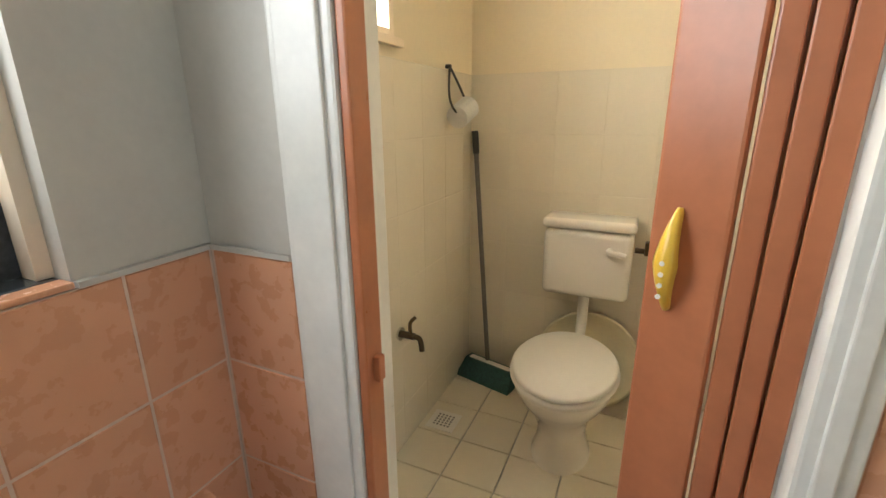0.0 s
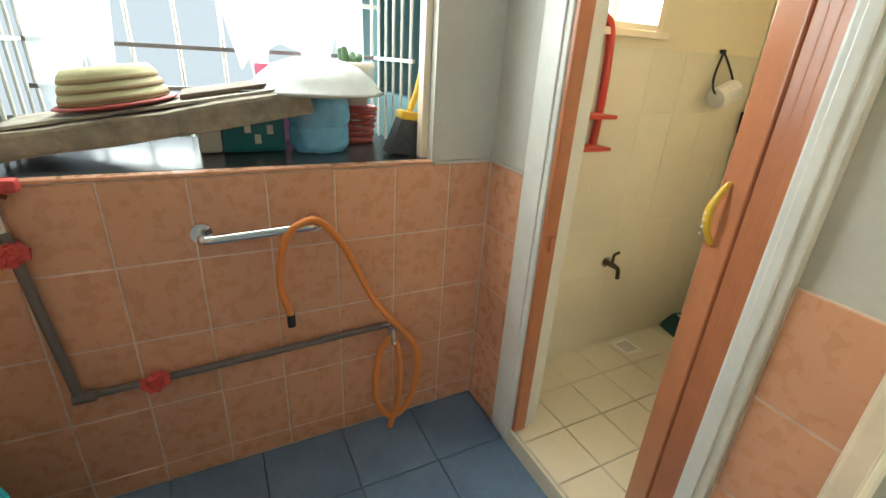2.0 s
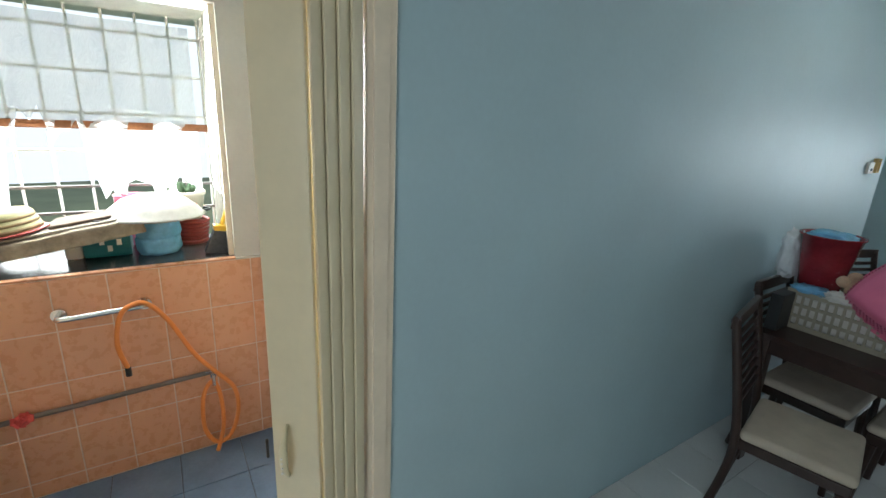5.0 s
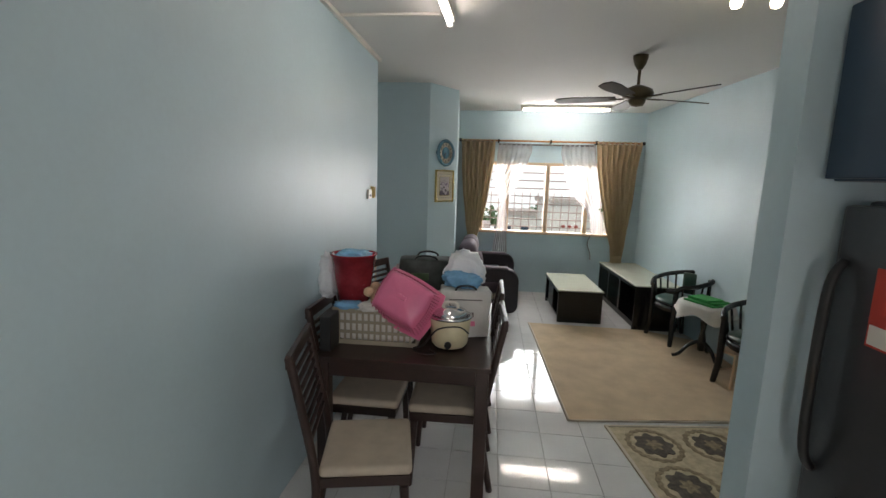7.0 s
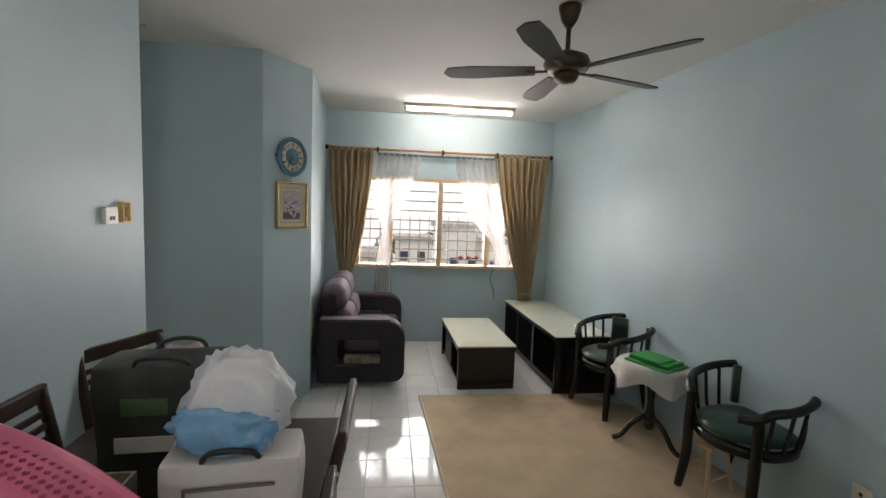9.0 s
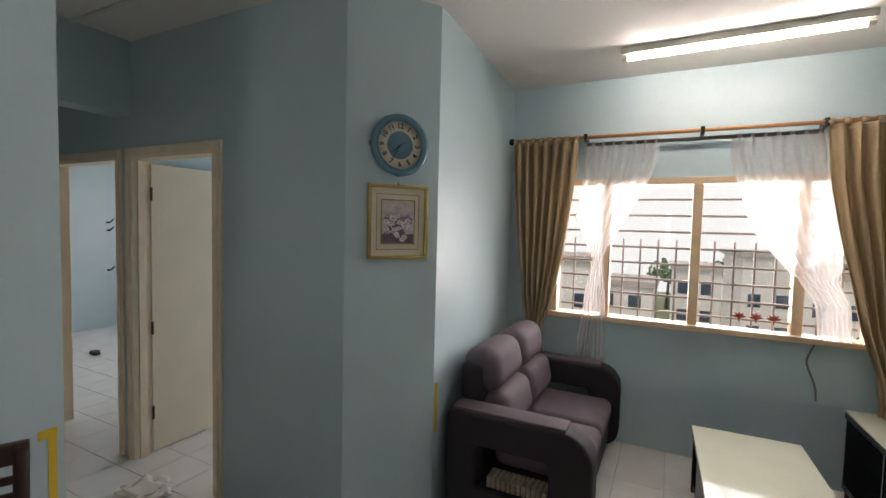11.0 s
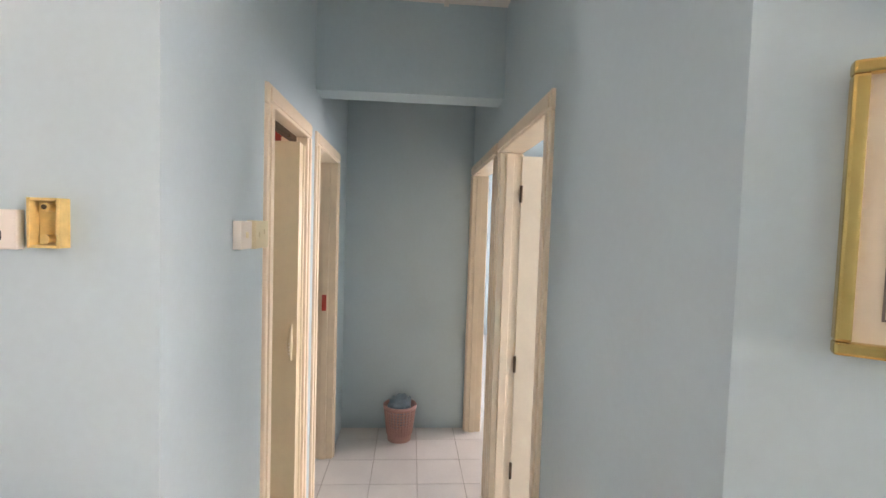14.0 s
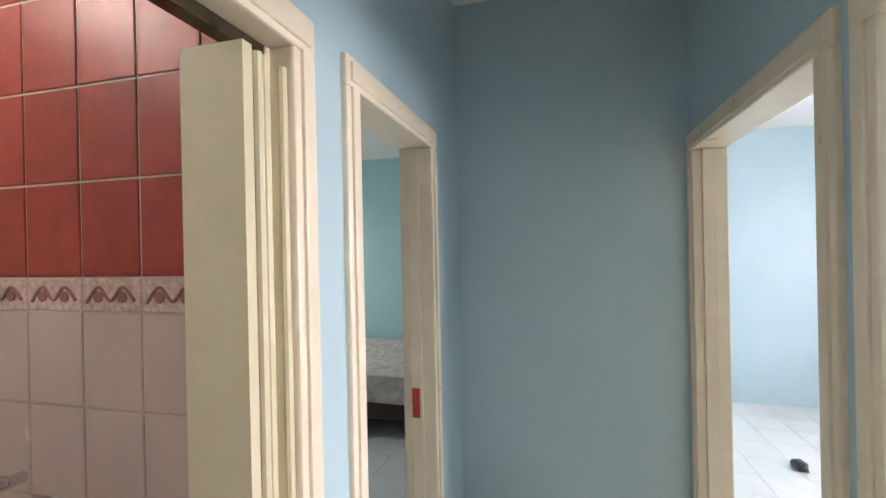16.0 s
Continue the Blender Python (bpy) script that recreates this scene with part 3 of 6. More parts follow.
def curtains():
    y = 2.86
    rod = thing("curtain_rod", "brown wooden curtain rod with dark brackets", "curtain rod")
    part("rod", cyl(B(), (0.57, y, 2.36), (3.27, y, 2.36), 0.014), mat("varnished rod", (0.33, 0.15, 0.05), 0.3), rod)
    for x in (0.56, 3.28):
        bm = B()
        bmesh.ops.create_uvsphere(bm, u_segments=12, v_segments=8, radius=0.028, matrix=Matrix.Translation((x, y, 2.36)))
        part("finial", bm, BLACKWOOD, rod)
    for x in (1.15, 1.93, 2.60):
        part("bracket", box(B(), x - 0.012, x + 0.012, y - 0.02, 2.968, 2.33, 2.385, 0.004), BLACKWOOD, rod)
    inner = part("inner_rail", box(B(), 1.15, 2.6, y + 0.05, y + 0.062, 2.30, 2.325), GREYPIPE, rod)
    for rows, fl in ((((2.37, 0.58, 1.10), (2.0, 0.60, 1.08), (1.5, 0.64, 1.02), (1.1, 0.69, 0.94), (0.86, 0.74, 0.87), (0.80, 0.75, 0.85), (0.62, 0.70, 0.90)), 7),
                     (((2.37, 2.60, 3.26), (2.0, 2.64, 3.22), (1.5, 2.74, 3.19), (1.1, 2.83, 3.15), (0.8, 2.92, 3.12), (0.62, 2.95, 3.10), (0.40, 2.92, 3.14)), 8)):
        ob = thing("curtain", "tan satin curtain gathered and tied low", "curtain", "window curtains")
        c = curtain("drape", [(rows[0][0] - 0.03, *rows[0][1:])] + list(rows[1:]), fl, 0.05, y - 0.02, CURTAIN, "", "")
        c.parent = ob
        md = c.modifiers.new("thickness", "SOLIDIFY")
        md.thickness = 0.004
        for k in range(fl + 1):
            x = rows[0][1] + (rows[0][2] - rows[0][1]) * (k + 0.25) / (fl + 0.5)
            part("tab_loop", lathe(B(), [(0.017, -0.016), (0.021, -0.016), (0.021, 0.016), (0.017, 0.016), (0.017, -0.016)], 14), CURTAIN, ob).matrix_basis = pose(x, y, 2.36, 0, 90, 0)
        zt = rows[-2][0] + 0.03
        part("tie", lathe(B(), [(0.085, -0.02), (0.095, 0), (0.085, 0.02)], 16, ((rows[-2][1] + rows[-2][2]) / 2, y - 0.012, zt), 0.85, 0.42), CURTAIN, ob)
    for rows in (((2.33, 1.15, 1.66), (2.2, 1.14, 1.66), (2.06, 1.14, 1.62), (1.75, 1.08, 1.46), (1.5, 1.2, 1.33), (1.43, 1.23, 1.30), (1.2, 1.19, 1.33), (0.62, 1.12, 1.36)),
                 ((2.33, 2.10, 2.60), (2.2, 2.10, 2.62), (2.06, 2.14, 2.64), (1.7, 2.24, 2.74), (1.42, 2.46, 2.74), (1.36, 2.52, 2.72), (1.2, 2.62, 2.80), (0.98, 2.64, 2.82))):
        ob = thing("sheer_curtain", "white voile curtain knotted in the middle", "curtain", "sheer curtains")
        c = curtain("voile", rows, 7, 0.012, y + 0.055, SHEER, "", "")
        c.parent = ob


living_window()
curtains()


# ---- living room things ----
def rounded_rect(x0, x1, z0, z1, r, n=7):
    pts = []
    for cx, cz, a0 in ((x1 - r[0], z1 - r[0], 0), (x0 + r[1], z1 - r[1], 90), (x0 + r[2], z0 + r[2], 180), (x1 - r[3], z0 + r[3], 270)):
        rr = r[(a0 // 90)]
        for k in range(n):
            a = radians(a0 + 90 * k / (n - 1))
            pts.append((cx + rr * math.cos(a), cz + rr * math.sin(a)))
    return pts


def loop_solid(bm, outer, inner, y0, y1):
    """A slab in the xz plane between two outlines of equal count."""
    n = len(outer)
    V = lambda pts, y: [bm.verts.new((x, y, z)) for x, z in pts]
    o0, o1, i0, i1 = V(outer, y0), V(outer, y1), V(inner, y0), V(inner, y1)
    for k in range(n):
        j = (k + 1) % n
        bm.faces.new((o0[k], o0[j], o1[j], o1[k])).smooth = True
        bm.faces.new((i0[j], i0[k], i1[k], i1[j]))
        bm.faces.new((o0[j], o0[k], i0[k], i0[j]))
        bm.faces.new((o1[k], o1[j], i1[j], i1[k]))
    return bm


def soft_box(bm, x0, x1, y0, y1, z0, z1, r, m=None):
    r = min(r, 0.48 * min(x1 - x0, y1 - y0, z1 - z0))
    c = bmesh.ops.create_cube(bm, size=1, matrix=Matrix.Translation(((x0 + x1) / 2, (y0 + y1) / 2, (z0 + z1) / 2)) @ Matrix.Diagonal((x1 - x0, y1 - y0, z1 - z0, 1)))
    bmesh.ops.bevel(bm, geom=list({e for v in c["verts"] for e in v.link_edges}), offset=r, segments=6, profile=0.5, affect="EDGES")
    if m is not None:
        bmesh.ops.transform(bm, matrix=m, verts=bm.verts)
    for f in bm.faces:
        f.smooth = True
    return bm


def smooth(ob):
    for p in ob.data.polygons:
        p.use_smooth = True
    md = ob.modifiers.new("round", "BEVEL")
    md.width, md.segments, md.limit_method = 0.008, 2, "ANGLE"
    return ob


def sofa():
    ob = thing("sofa", "black and mauve grey two-seater sofa with looped arms", "sofa", at=(0.68, 1.5, 0))
    for y0 in (0.0, 1.24):
        outer = rounded_rect(0, 0.80, 0.05, 0.63, (0.16, 0.05, 0.03, 0.10))
        inner = rounded_rect(0.17, 0.58, 0.22, 0.45, (0.03, 0.03, 0.03, 0.03))
        arm = part("arm", loop_solid(B(), outer, inner, y0, y0 + 0.17), SOFA_BLACK, ob)
        md = arm.modifiers.new("round", "BEVEL")
        md.width, md.segments, md.limit_method, md.angle_limit = 0.02, 3, "ANGLE", radians(50)
        part("arm_pad", soft_box(B(), 0.02, 0.66, y0 + 0.015, y0 + 0.155, 0.625, 0.645, 0.008), SOFA_GREY, ob, "mauve grey arm pad")
    part("base", soft_box(B(), 0.06, 0.74, 0.17, 1.24, 0.08, 0.27, 0.03), SOFA_BLACK, ob)
    part("back_frame", soft_box(B(), 0.0, 0.16, 0.16, 1.25, 0.10, 0.86, 0.05), SOFA_BLACK, ob)
    for k in range(2):
        y0 = 0.175 + k * 0.532
        part("seat_cushion", soft_box(B(), 0.22, 0.76, y0, y0 + 0.525, 0.27, 0.42, 0.06), SOFA_GREY, ob)
        tilt = Matrix.Translation((0.18, 0, 0.42)) @ Matrix.Rotation(radians(-12), 4, "Y") @ Matrix.Translation((-0.18, 0, -0.42))
        part("back_cushion", soft_box(B(), 0.13, 0.34, y0, y0 + 0.525, 0.42, 0.68, 0.085, tilt), SOFA_GREY, ob)
        part("head_cushion", soft_box(B(), 0.08, 0.32, y0, y0 + 0.525, 0.67, 0.94, 0.10, tilt), SOFA_GREY, ob)
    for x in (0.07, 0.68):
        for y in (0.08, 1.33):
            part("foot", cyl(B(), (x, y, 0), (x, y, 0.055), 0.025), STEEL, ob, "short chromed foot")
    bm = B()
    for k in range(12):
        box(bm, 0.24 + 0.028 * k, 0.262 + 0.028 * k, 0.03, 0.14, 0.215, 0.275, 0.004)
    tagged(solid("woven_mat", bm, CARDBOARD), "rolled brown woven mat in the sofa arm", "mat").location = (0.68, 1.5, 0.008)


sofa()


def coffee_table():
    ob = thing("coffee_table", "low black coffee table with a glossy cream top", "coffee table", at=(1.97, 1.42, 0), rz=1.5)
    w, d, h = 0.565, 1.09, 0.42
    part("tabletop", box(B(), 0, w, 0, d, h - 0.014, h, 0.003), CREAM_TOP, ob, "glossy cream laminate top")
    part("top_board", box(B(), 0.002, w - 0.002, 0.002, d - 0.002, h - 0.05, h - 0.015, 0.003), BLACKWOOD, ob)
    part("end_panel", box(B(), 0.01, w - 0.01, 0.01, 0.045, 0.0, h - 0.05), BLACKWOOD, ob)
    part("end_panel", box(B(), 0.01, w - 0.01, d - 0.045, d - 0.01, 0.0, h - 0.05), BLACKWOOD, ob)
    part("side_panel", box(B(), w - 0.04, w - 0.015, 0.045, d - 0.045, 0.02, h - 0.05), BLACKWOOD, ob)
    part("shelf", box(B(), 0.02, w - 0.04, 0.045, d - 0.045, 0.05, 0.075), BLACKWOOD, ob)
    part("divider", box(B(), 0.02, w - 0.04, 0.40, 0.43, 0.075, h - 0.05), BLACKWOOD, ob)
    part("drawer_front", box(B(), 0.012, 0.03, 0.43, 0.80, 0.08, h - 0.055, 0.003), BLACKWOOD, ob)


coffee_table()


def tv_cabinet():
    ob = thing("tv_cabinet", "long low black cabinet with a cream top and glass doors", "cabinet", at=(2.85, 1.28, 0), rz=2.0)
    w, d, h = 0.55, 1.62, 0.56
    part("top", box(B(), 0, w, 0, d, h - 0.014, h, 0.003), CREAM_TOP, ob, "glossy cream top")
    part("top_board", box(B(), 0.004, w - 0.004, 0.004, d - 0.004, h - 0.05, h - 0.015), BLACKWOOD, ob)
    part("plinth", box(B(), 0.05, w - 0.02, 0.02, d - 0.02, 0.0, 0.06), BLACKWOOD, ob)
    part("bottom_board", box(B(), 0.01, w - 0.01, 0.01, d - 0.01, 0.06, 0.10), BLACKWOOD, ob)
    part("back_panel", box(B(), w - 0.03, w - 0.01, 0.035, d - 0.035, 0.10, h - 0.05), BLACKWOOD, ob)
    for y in (0.01, 0.58, d - 0.035):
        part("upright", box(B(), 0.012, w - 0.03, y, y + 0.025, 0.10, h - 0.05), BLACKWOOD, ob)
    part("shelf", box(B(), 0.06, w - 0.03, 0.605, d - 0.035, 0.31, 0.328), BLACKWOOD, ob)
    for a, b in ((0.607, 1.09), (1.094, d - 0.012)):
        door = part("glass_door", box(B(), 0.012, 0.017, a, b, 0.105, h - 0.055), TINT, ob, "smoked sliding glass door")
        part("door_edge", box(B(), 0.008, 0.011, a, a + 0.01, 0.105, h - 0.055), STEEL, door)
    for x in (0.03, w - 0.05):
        for y in (0.04, d - 0.06):
            part("foot", cyl(B(), (x, y, 0), (x, y, 0.062), 0.02), BLACKWOOD, ob)


tv_cabinet()


def tub_chair():
    ob = thing("armchair", "black wooden tub armchair with dark green leather", "armchair", "tub armchairs")
    seat = B()
    lathe(seat, [(0.0, 0.405), (0.19, 0.405), (0.235, 0.425), (0.24, 0.445), (0.20, 0.468), (0.0, 0.475)], 28, (0, 0, 0), 1.02, 1.0)
    part("seat", seat, GREEN_LEATHER, ob, "dark green leather seat")
    part("seat_frame", lathe(B(), [(0.23, 0.345), (0.25, 0.36), (0.25, 0.405), (0.23, 0.41), (0.23, 0.345)], 28), BLACKWOOD, ob)
    rail = [(0.27 * math.cos(a) * 1.05, 0.29 * math.sin(a), 0.60 + 0.12 * (1 + math.cos(a)) / 2 - (0.035 if abs(a) > 2.3 else 0)) for a in [radians(d) for d in range(-155, 156, 15)]]
    part("arm_rail", sweep(B(), rail, 0.024, 10), BLACKWOOD, ob)
    bm = B()
    cols = []
    for d in range(-52, 53, 8):
        a = radians(d)
        cols.append([[bm.verts.new(((r + 0.0) * math.cos(a) * 1.05, (r + 0.015) * math.sin(a), z)) for z in (0.47, 0.54, 0.62, 0.70)] for r in (0.225, 0.258)])
    for p, q in zip(cols, cols[1:]):
        for s in (0, 1):
            for k in range(3):
                bm.faces.new((p[s][k], q[s][k], q[s][k + 1], p[s][k + 1])).smooth = True
        bm.faces.new((p[0][3], q[0][3], q[1][3], p[1][3]))
        bm.faces.new((p[0][0], q[0][0], q[1][0], p[1][0]))
    for p in (cols[0], cols[-1]):
        bm.faces.new(p[0] + p[1][::-1])
    part("backrest", bm, GREEN_LEATHER, ob, "curved dark green leather backrest")
    for d in (-125, -105, -85, -66, 66, 85, 105, 125):
        a = radians(d)
        c, s = 0.235 * math.cos(a), 0.245 * math.sin(a)
        part("spindle", sweep(B(), [(c, s, 0.40), (c * 1.08, s * 1.08, 0.5), (c * 1.15, s * 1.16, 0.66 if abs(d) < 100 else 0.62)], 0.010, 8), BLACKWOOD, ob)
    for d in (-140, 140):
        a = radians(d)
        c, s = 0.26 * math.cos(a), 0.30 * math.sin(a)
        part("leg", sweep(B(), [(c * 1.12, s * 1.1, 0), (c * 1.02, s, 0.2), (c, s, 0.42), (c * 1.0, s, 0.60)], lambda t: 0.022 + 0.006 * math.sin(3.1 * t), 10), BLACKWOOD, ob)
    for d in (-45, 45):
        a = radians(d)
        c, s = 0.23 * math.cos(a), 0.23 * math.sin(a)
        part("leg", sweep(B(), [(c * 1.25, s * 1.2, 0), (c * 1.05, s * 1.05, 0.2), (c, s, 0.36)], 0.022, 10), BLACKWOOD, ob)
    return ob


chair = tub_chair()
chair.scale = (1.06, 1.06, 1.06)
chair.matrix_basis = pose(3.44, -0.26, 0.012, 0, 0, 15) @ Matrix.Diagonal((1.06, 1.06, 1.06, 1))
copy_thing(chair, pose(3.27, 1.02, 0.012, 0, 0, 14))


def side_table():
    ob = thing("side_table", "small round black table under a white cloth", "side table", at=(3.27, 0.42, 0.012))
    part("tabletop", lathe(B(), [(0.0, 0.565), (0.235, 0.565), (0.24, 0.58), (0.235, 0.592), (0, 0.592)], 28), BLACKWOOD, ob)
    part("column", lathe(B(), [(0.03, 0.1), (0.04, 0.18), (0.022, 0.3), (0.035, 0.45), (0.06, 0.565)], 16), BLACKWOOD, ob)
    for k in range(3):
        a = radians(170 + 120 * k)
        c, s = math.cos(a), math.sin(a)
        part("leg", sweep(B(), [(0.02 * c, 0.02 * s, 0.2), (0.12 * c, 0.12 * s, 0.14), (0.2 * c, 0.2 * s, 0.04), (0.26 * c, 0.26 * s, 0.016)], 0.018, 8), BLACKWOOD, ob)
    bm = B()
    n = 48
    rings = []
    for r, z, w in ((0.0001, 0.6, 0), (0.15, 0.6, 0), (0.245, 0.598, 0), (0.258, 0.575, 0.01), (0.268, 0.52, 0.02), (0.275, 0.47, 0.028)):
        rings.append([bm.verts.new(((r + w * math.sin(6 * 2 * math.pi * i / n)) * math.cos(2 * math.pi * i / n), (r + w * math.sin(6 * 2 * math.pi * i / n)) * math.sin(2 * math.pi * i / n), z - (0.04 * math.cos(4 * 2 * math.pi * i / n) if z < 0.5 else 0))) for i in range(n)])
    for a, b in zip(rings, rings[1:]):
        for i in range(n):
            bm.faces.new((a[i], a[(i + 1) % n], b[(i + 1) % n], b[i])).smooth = True
    cloth = solid("tablecloth", bm, WHITECLOTH)
    cloth.location = (3.27, 0.42, 0.012)
    tagged(cloth, "white cloth draped over the side table", "tablecloth")
    bm = B()
    for k, (dx, dy, w, d) in enumerate(((0, 0, 0.26, 0.34), (0.02, 0.01, 0.22, 0.30), (-0.01, 0.02, 0.2, 0.24))):
        box(bm, dx - w / 2, dx + w / 2, dy - d / 2, dy + d / 2, 0.018 * k, 0.018 * k + 0.017, 0.006)
    g = solid("folded_cloth", bm, GREENCLOTH)
    g.matrix_basis = pose(3.27, 0.40, 0.613, 0, 0, 25)
    tagged(g, "folded bright green cloth on the side table", "cloth")


side_table()


def stool():
    ob = thing("stool", "small varnished wooden stool behind the armchair", "stool", at=(3.32, -0.12, 0.012), rz=20)
    W = MATS["pale varnished window wood"]
    part("seat", box(B(), -0.12, 0.12, -0.1, 0.1, 0.29, 0.315, 0.006), W, ob)
    for x in (-0.1, 0.1):
        for y in (-0.08, 0.08):
            part("leg", cyl(B(), (x * 1.25, y * 1.2, 0), (x * 0.8, y * 0.8, 0.29), 0.013), W, ob)
    for y in (-0.09, 0.09):
        part("stretcher", cyl(B(), (-0.112, y, 0.1), (0.112, y, 0.1), 0.009), W, ob)


stool()


def rugs():
    ob = thing("rug", "large plain beige rug with a pale bound edge", "rug", at=(0, 0, 0.0))
    part("woven_field", prism(B(), [(1.74, -1.0), (3.6, -0.72), (3.5, 1.0), (2.98, 1.28), (1.62, 1.30)], 0.002, 0.012), RUG, ob)
    part("binding", sweep(B(), [(1.73, -1.005, 0.008), (1.70, -0.4, 0.008), (1.65, 0.7, 0.008), (1.615, 1.30, 0.008)], 0.011, 6), RUG_EDGE, ob)
    part("binding", sweep(B(), [(1.73, -1.005, 0.008), (2.3, -0.93, 0.008), (3.0, -0.83, 0.008), (3.6, -0.73, 0.008)], 0.009, 6), RUG_EDGE, ob)
    ob = thing("patterned_rug", "beige rug with rows of dark oval medallions", "rug", at=(1.98, -1.04, 0.0), rz=8)
    part("woven_field", box(B(), 0.0, 1.72, -1.7, 0.0, 0.002, 0.011), RUG2, ob)
    for b in ((0.0, 1.72, -0.018, 0.0), (0.0, 0.02, -1.7, -0.018)):
        part("binding", box(B(), *b, 0.011, 0.016), RUG_EDGE, ob)
    for i in range(4):
        for j in range(4):
            x, y = 0.25 + 0.41 * i, -0.24 - 0.42 * j
            turn = lambda r, lobes, amp: [(x + (r + amp * math.cos(lobes * a)) * math.cos(a), y + 1.06 * (r + amp * math.cos(lobes * a)) * math.sin(a)) for a in [2 * math.pi * k / 72 for k in range(72)]]
            ring = B()
            rows = [[ring.verts.new((px, py, pz)) for px, py in turn(r, 18, 0.006)] for r, pz in ((0.150, 0.011), (0.152, 0.0135), (0.180, 0.0135), (0.182, 0.011))]
            for p, q in zip(rows, rows[1:]):
                for k in range(72):
                    ring.faces.new((p[k], p[(k + 1) % 72], q[(k + 1) % 72], q[k]))
            part("medallion_ring", ring, RUG_MID, ob)
            part("medallion", prism(B(), turn(0.118, 8, 0.014), 0.011, 0.0138), RUG_DARK, ob)
            part("medallion_heart", prism(B(), turn(0.05, 6, 0.012), 0.0139, 0.0145), RUG_MID, ob)


rugs()


def ceiling_fan():
    ob = thing("ceiling_fan", "bronze ceiling fan with five dark blades", "ceiling fan", at=(2.26, -0.12, 0))
    part("canopy", lathe(B(), [(0.02, 2.70), (0.045, 2.74), (0.06, 2.79), (0.062, H - 0.001)], 20), BRONZE, ob)
    part("rod", cyl(B(), (0, 0, 2.56), (0, 0, 2.72), 0.013), BRONZE, ob)
    part("motor", lathe(B(), [(0.02, 2.58), (0.05, 2.57), (0.115, 2.54), (0.13, 2.505), (0.115, 2.475), (0.07, 2.46), (0.0, 2.458)], 28), BRONZE, ob)
    part("cap", lathe(B(), [(0.07, 2.459), (0.065, 2.43), (0.05, 2.41), (0.0, 2.402)], 20), BRONZE, ob)
    for k in range(5):
        a = radians(18 + 72 * k)
        m = Matrix.Rotation(a, 4, "Z")
        bm = B()
        pts = [(0.17, -0.045), (0.53, -0.066), (0.66, -0.052), (0.69, 0.0), (0.66, 0.052), (0.53, 0.066), (0.17, 0.045)]
        prism(bm, pts, -0.004, 0.004)
        bmesh.ops.transform(bm, matrix=m @ Matrix.Translation((0, 0, 2.475)) @ Matrix.Rotation(radians(11), 4, "X"), verts=bm.verts)
        bl = part("blade", bm, BLADE, ob)
        bm = box(B(), 0.10, 0.22, -0.014, 0.014, 2.466, 2.474, 0.002)
        bmesh.ops.transform(bm, matrix=m, verts=bm.verts)
        part("blade_arm", bm, BRONZE, bl)


ceiling_fan()


def tube_light(x0, x1, y0, y1, name_label, glow):
    ob = thing("tube_light", name_label, "tube light", "ceiling tube lights")
    a, b = Vector((x0, y0, 0)), Vector((x1, y1, 0))
    d = (b - a).normalized()
    nrm = Vector((-d.y, d.x, 0)) * 0.03
    part("batten", prism(B(), [tuple((p + s * nrm)[:2]) for p, s in ((a, -1), (b, -1), (b, 1), (a, 1))], H - 0.04, H - 0.001), WHITE_PL, ob)
    z = Vector((0, 0, H - 0.062))
    part("tube", cyl(B(), a + d * 0.04 + z, b - d * 0.04 + z, 0.014), glow, ob, "lit white tube")
    for p, s in ((a, 1), (b, -1)):
        part("end_cap", cyl(B(), p + d * 0.005 * s + z, p + d * 0.04 * s + z, 0.019), WHITE_PL, ob)


tube_light(1.43, 2.66, 2.40, 2.36, "white ceiling tube light switched on near the window", TUBE)
tube_light(0.76, 0.72, -1.05, -2.27, "white ceiling tube light switched on above the table", TUBE_DIM)


def trunking():
    bm = box(B(), 0.002, 0.03, -6.0, 0.0, H - 0.03, H - 0.002)
    box(bm, 0.03, 0.70, -1.12, -1.10, H - 0.018, H - 0.002)
    tagged(solid("cable_trunking", bm, WHITE_PL), "thin white cable trunking along the ceiling edge", "trunking")
    bm = box(B(), -1.45, -0.3, 0.66, 0.685, H - 0.015, H - 0.002)
    tagged(solid("ceiling_strip", bm, GRILLE), "thin grey strip along the corridor ceiling", "trunking")


trunking()


def spot_lamp():
    ob = thing("ceiling_lamp", "small brass ceiling lamp with two lit bulbs", "ceiling lamp", at=(2.42, -1.5, 0))
    part("plate", cyl(B(), (0, 0, H - 0.02), (0, 0, H - 0.001), 0.06), BRONZE, ob)
    for s in (-1, 1):
        part("arm", sweep(B(), [(0, 0, H - 0.02), (0.06 * s, 0, H - 0.05), (0.10 * s, 0, H - 0.06)], 0.008, 8), BRONZE, ob)
        bm = lathe(B(), [(0.0, -0.055), (0.022, -0.045), (0.03, -0.02), (0.018, 0.01), (0.012, 0.02)], 14, (0.10 * s, 0, H - 0.075))
        part("bulb", bm, BULB, ob, "lit warm bulb")


spot_lamp()


# ---- clock corner ----
FD = (Vector((FB[0] - FA[0], FB[1] - FA[1], 0))).normalized()
FN = Vector((FD.y, -FD.x, 0))
FACET = Matrix.Translation((FA[0], FA[1], 0)) @ Matrix((FD, Vector((0, 0, 1)), FN)).transposed().to_4x4()


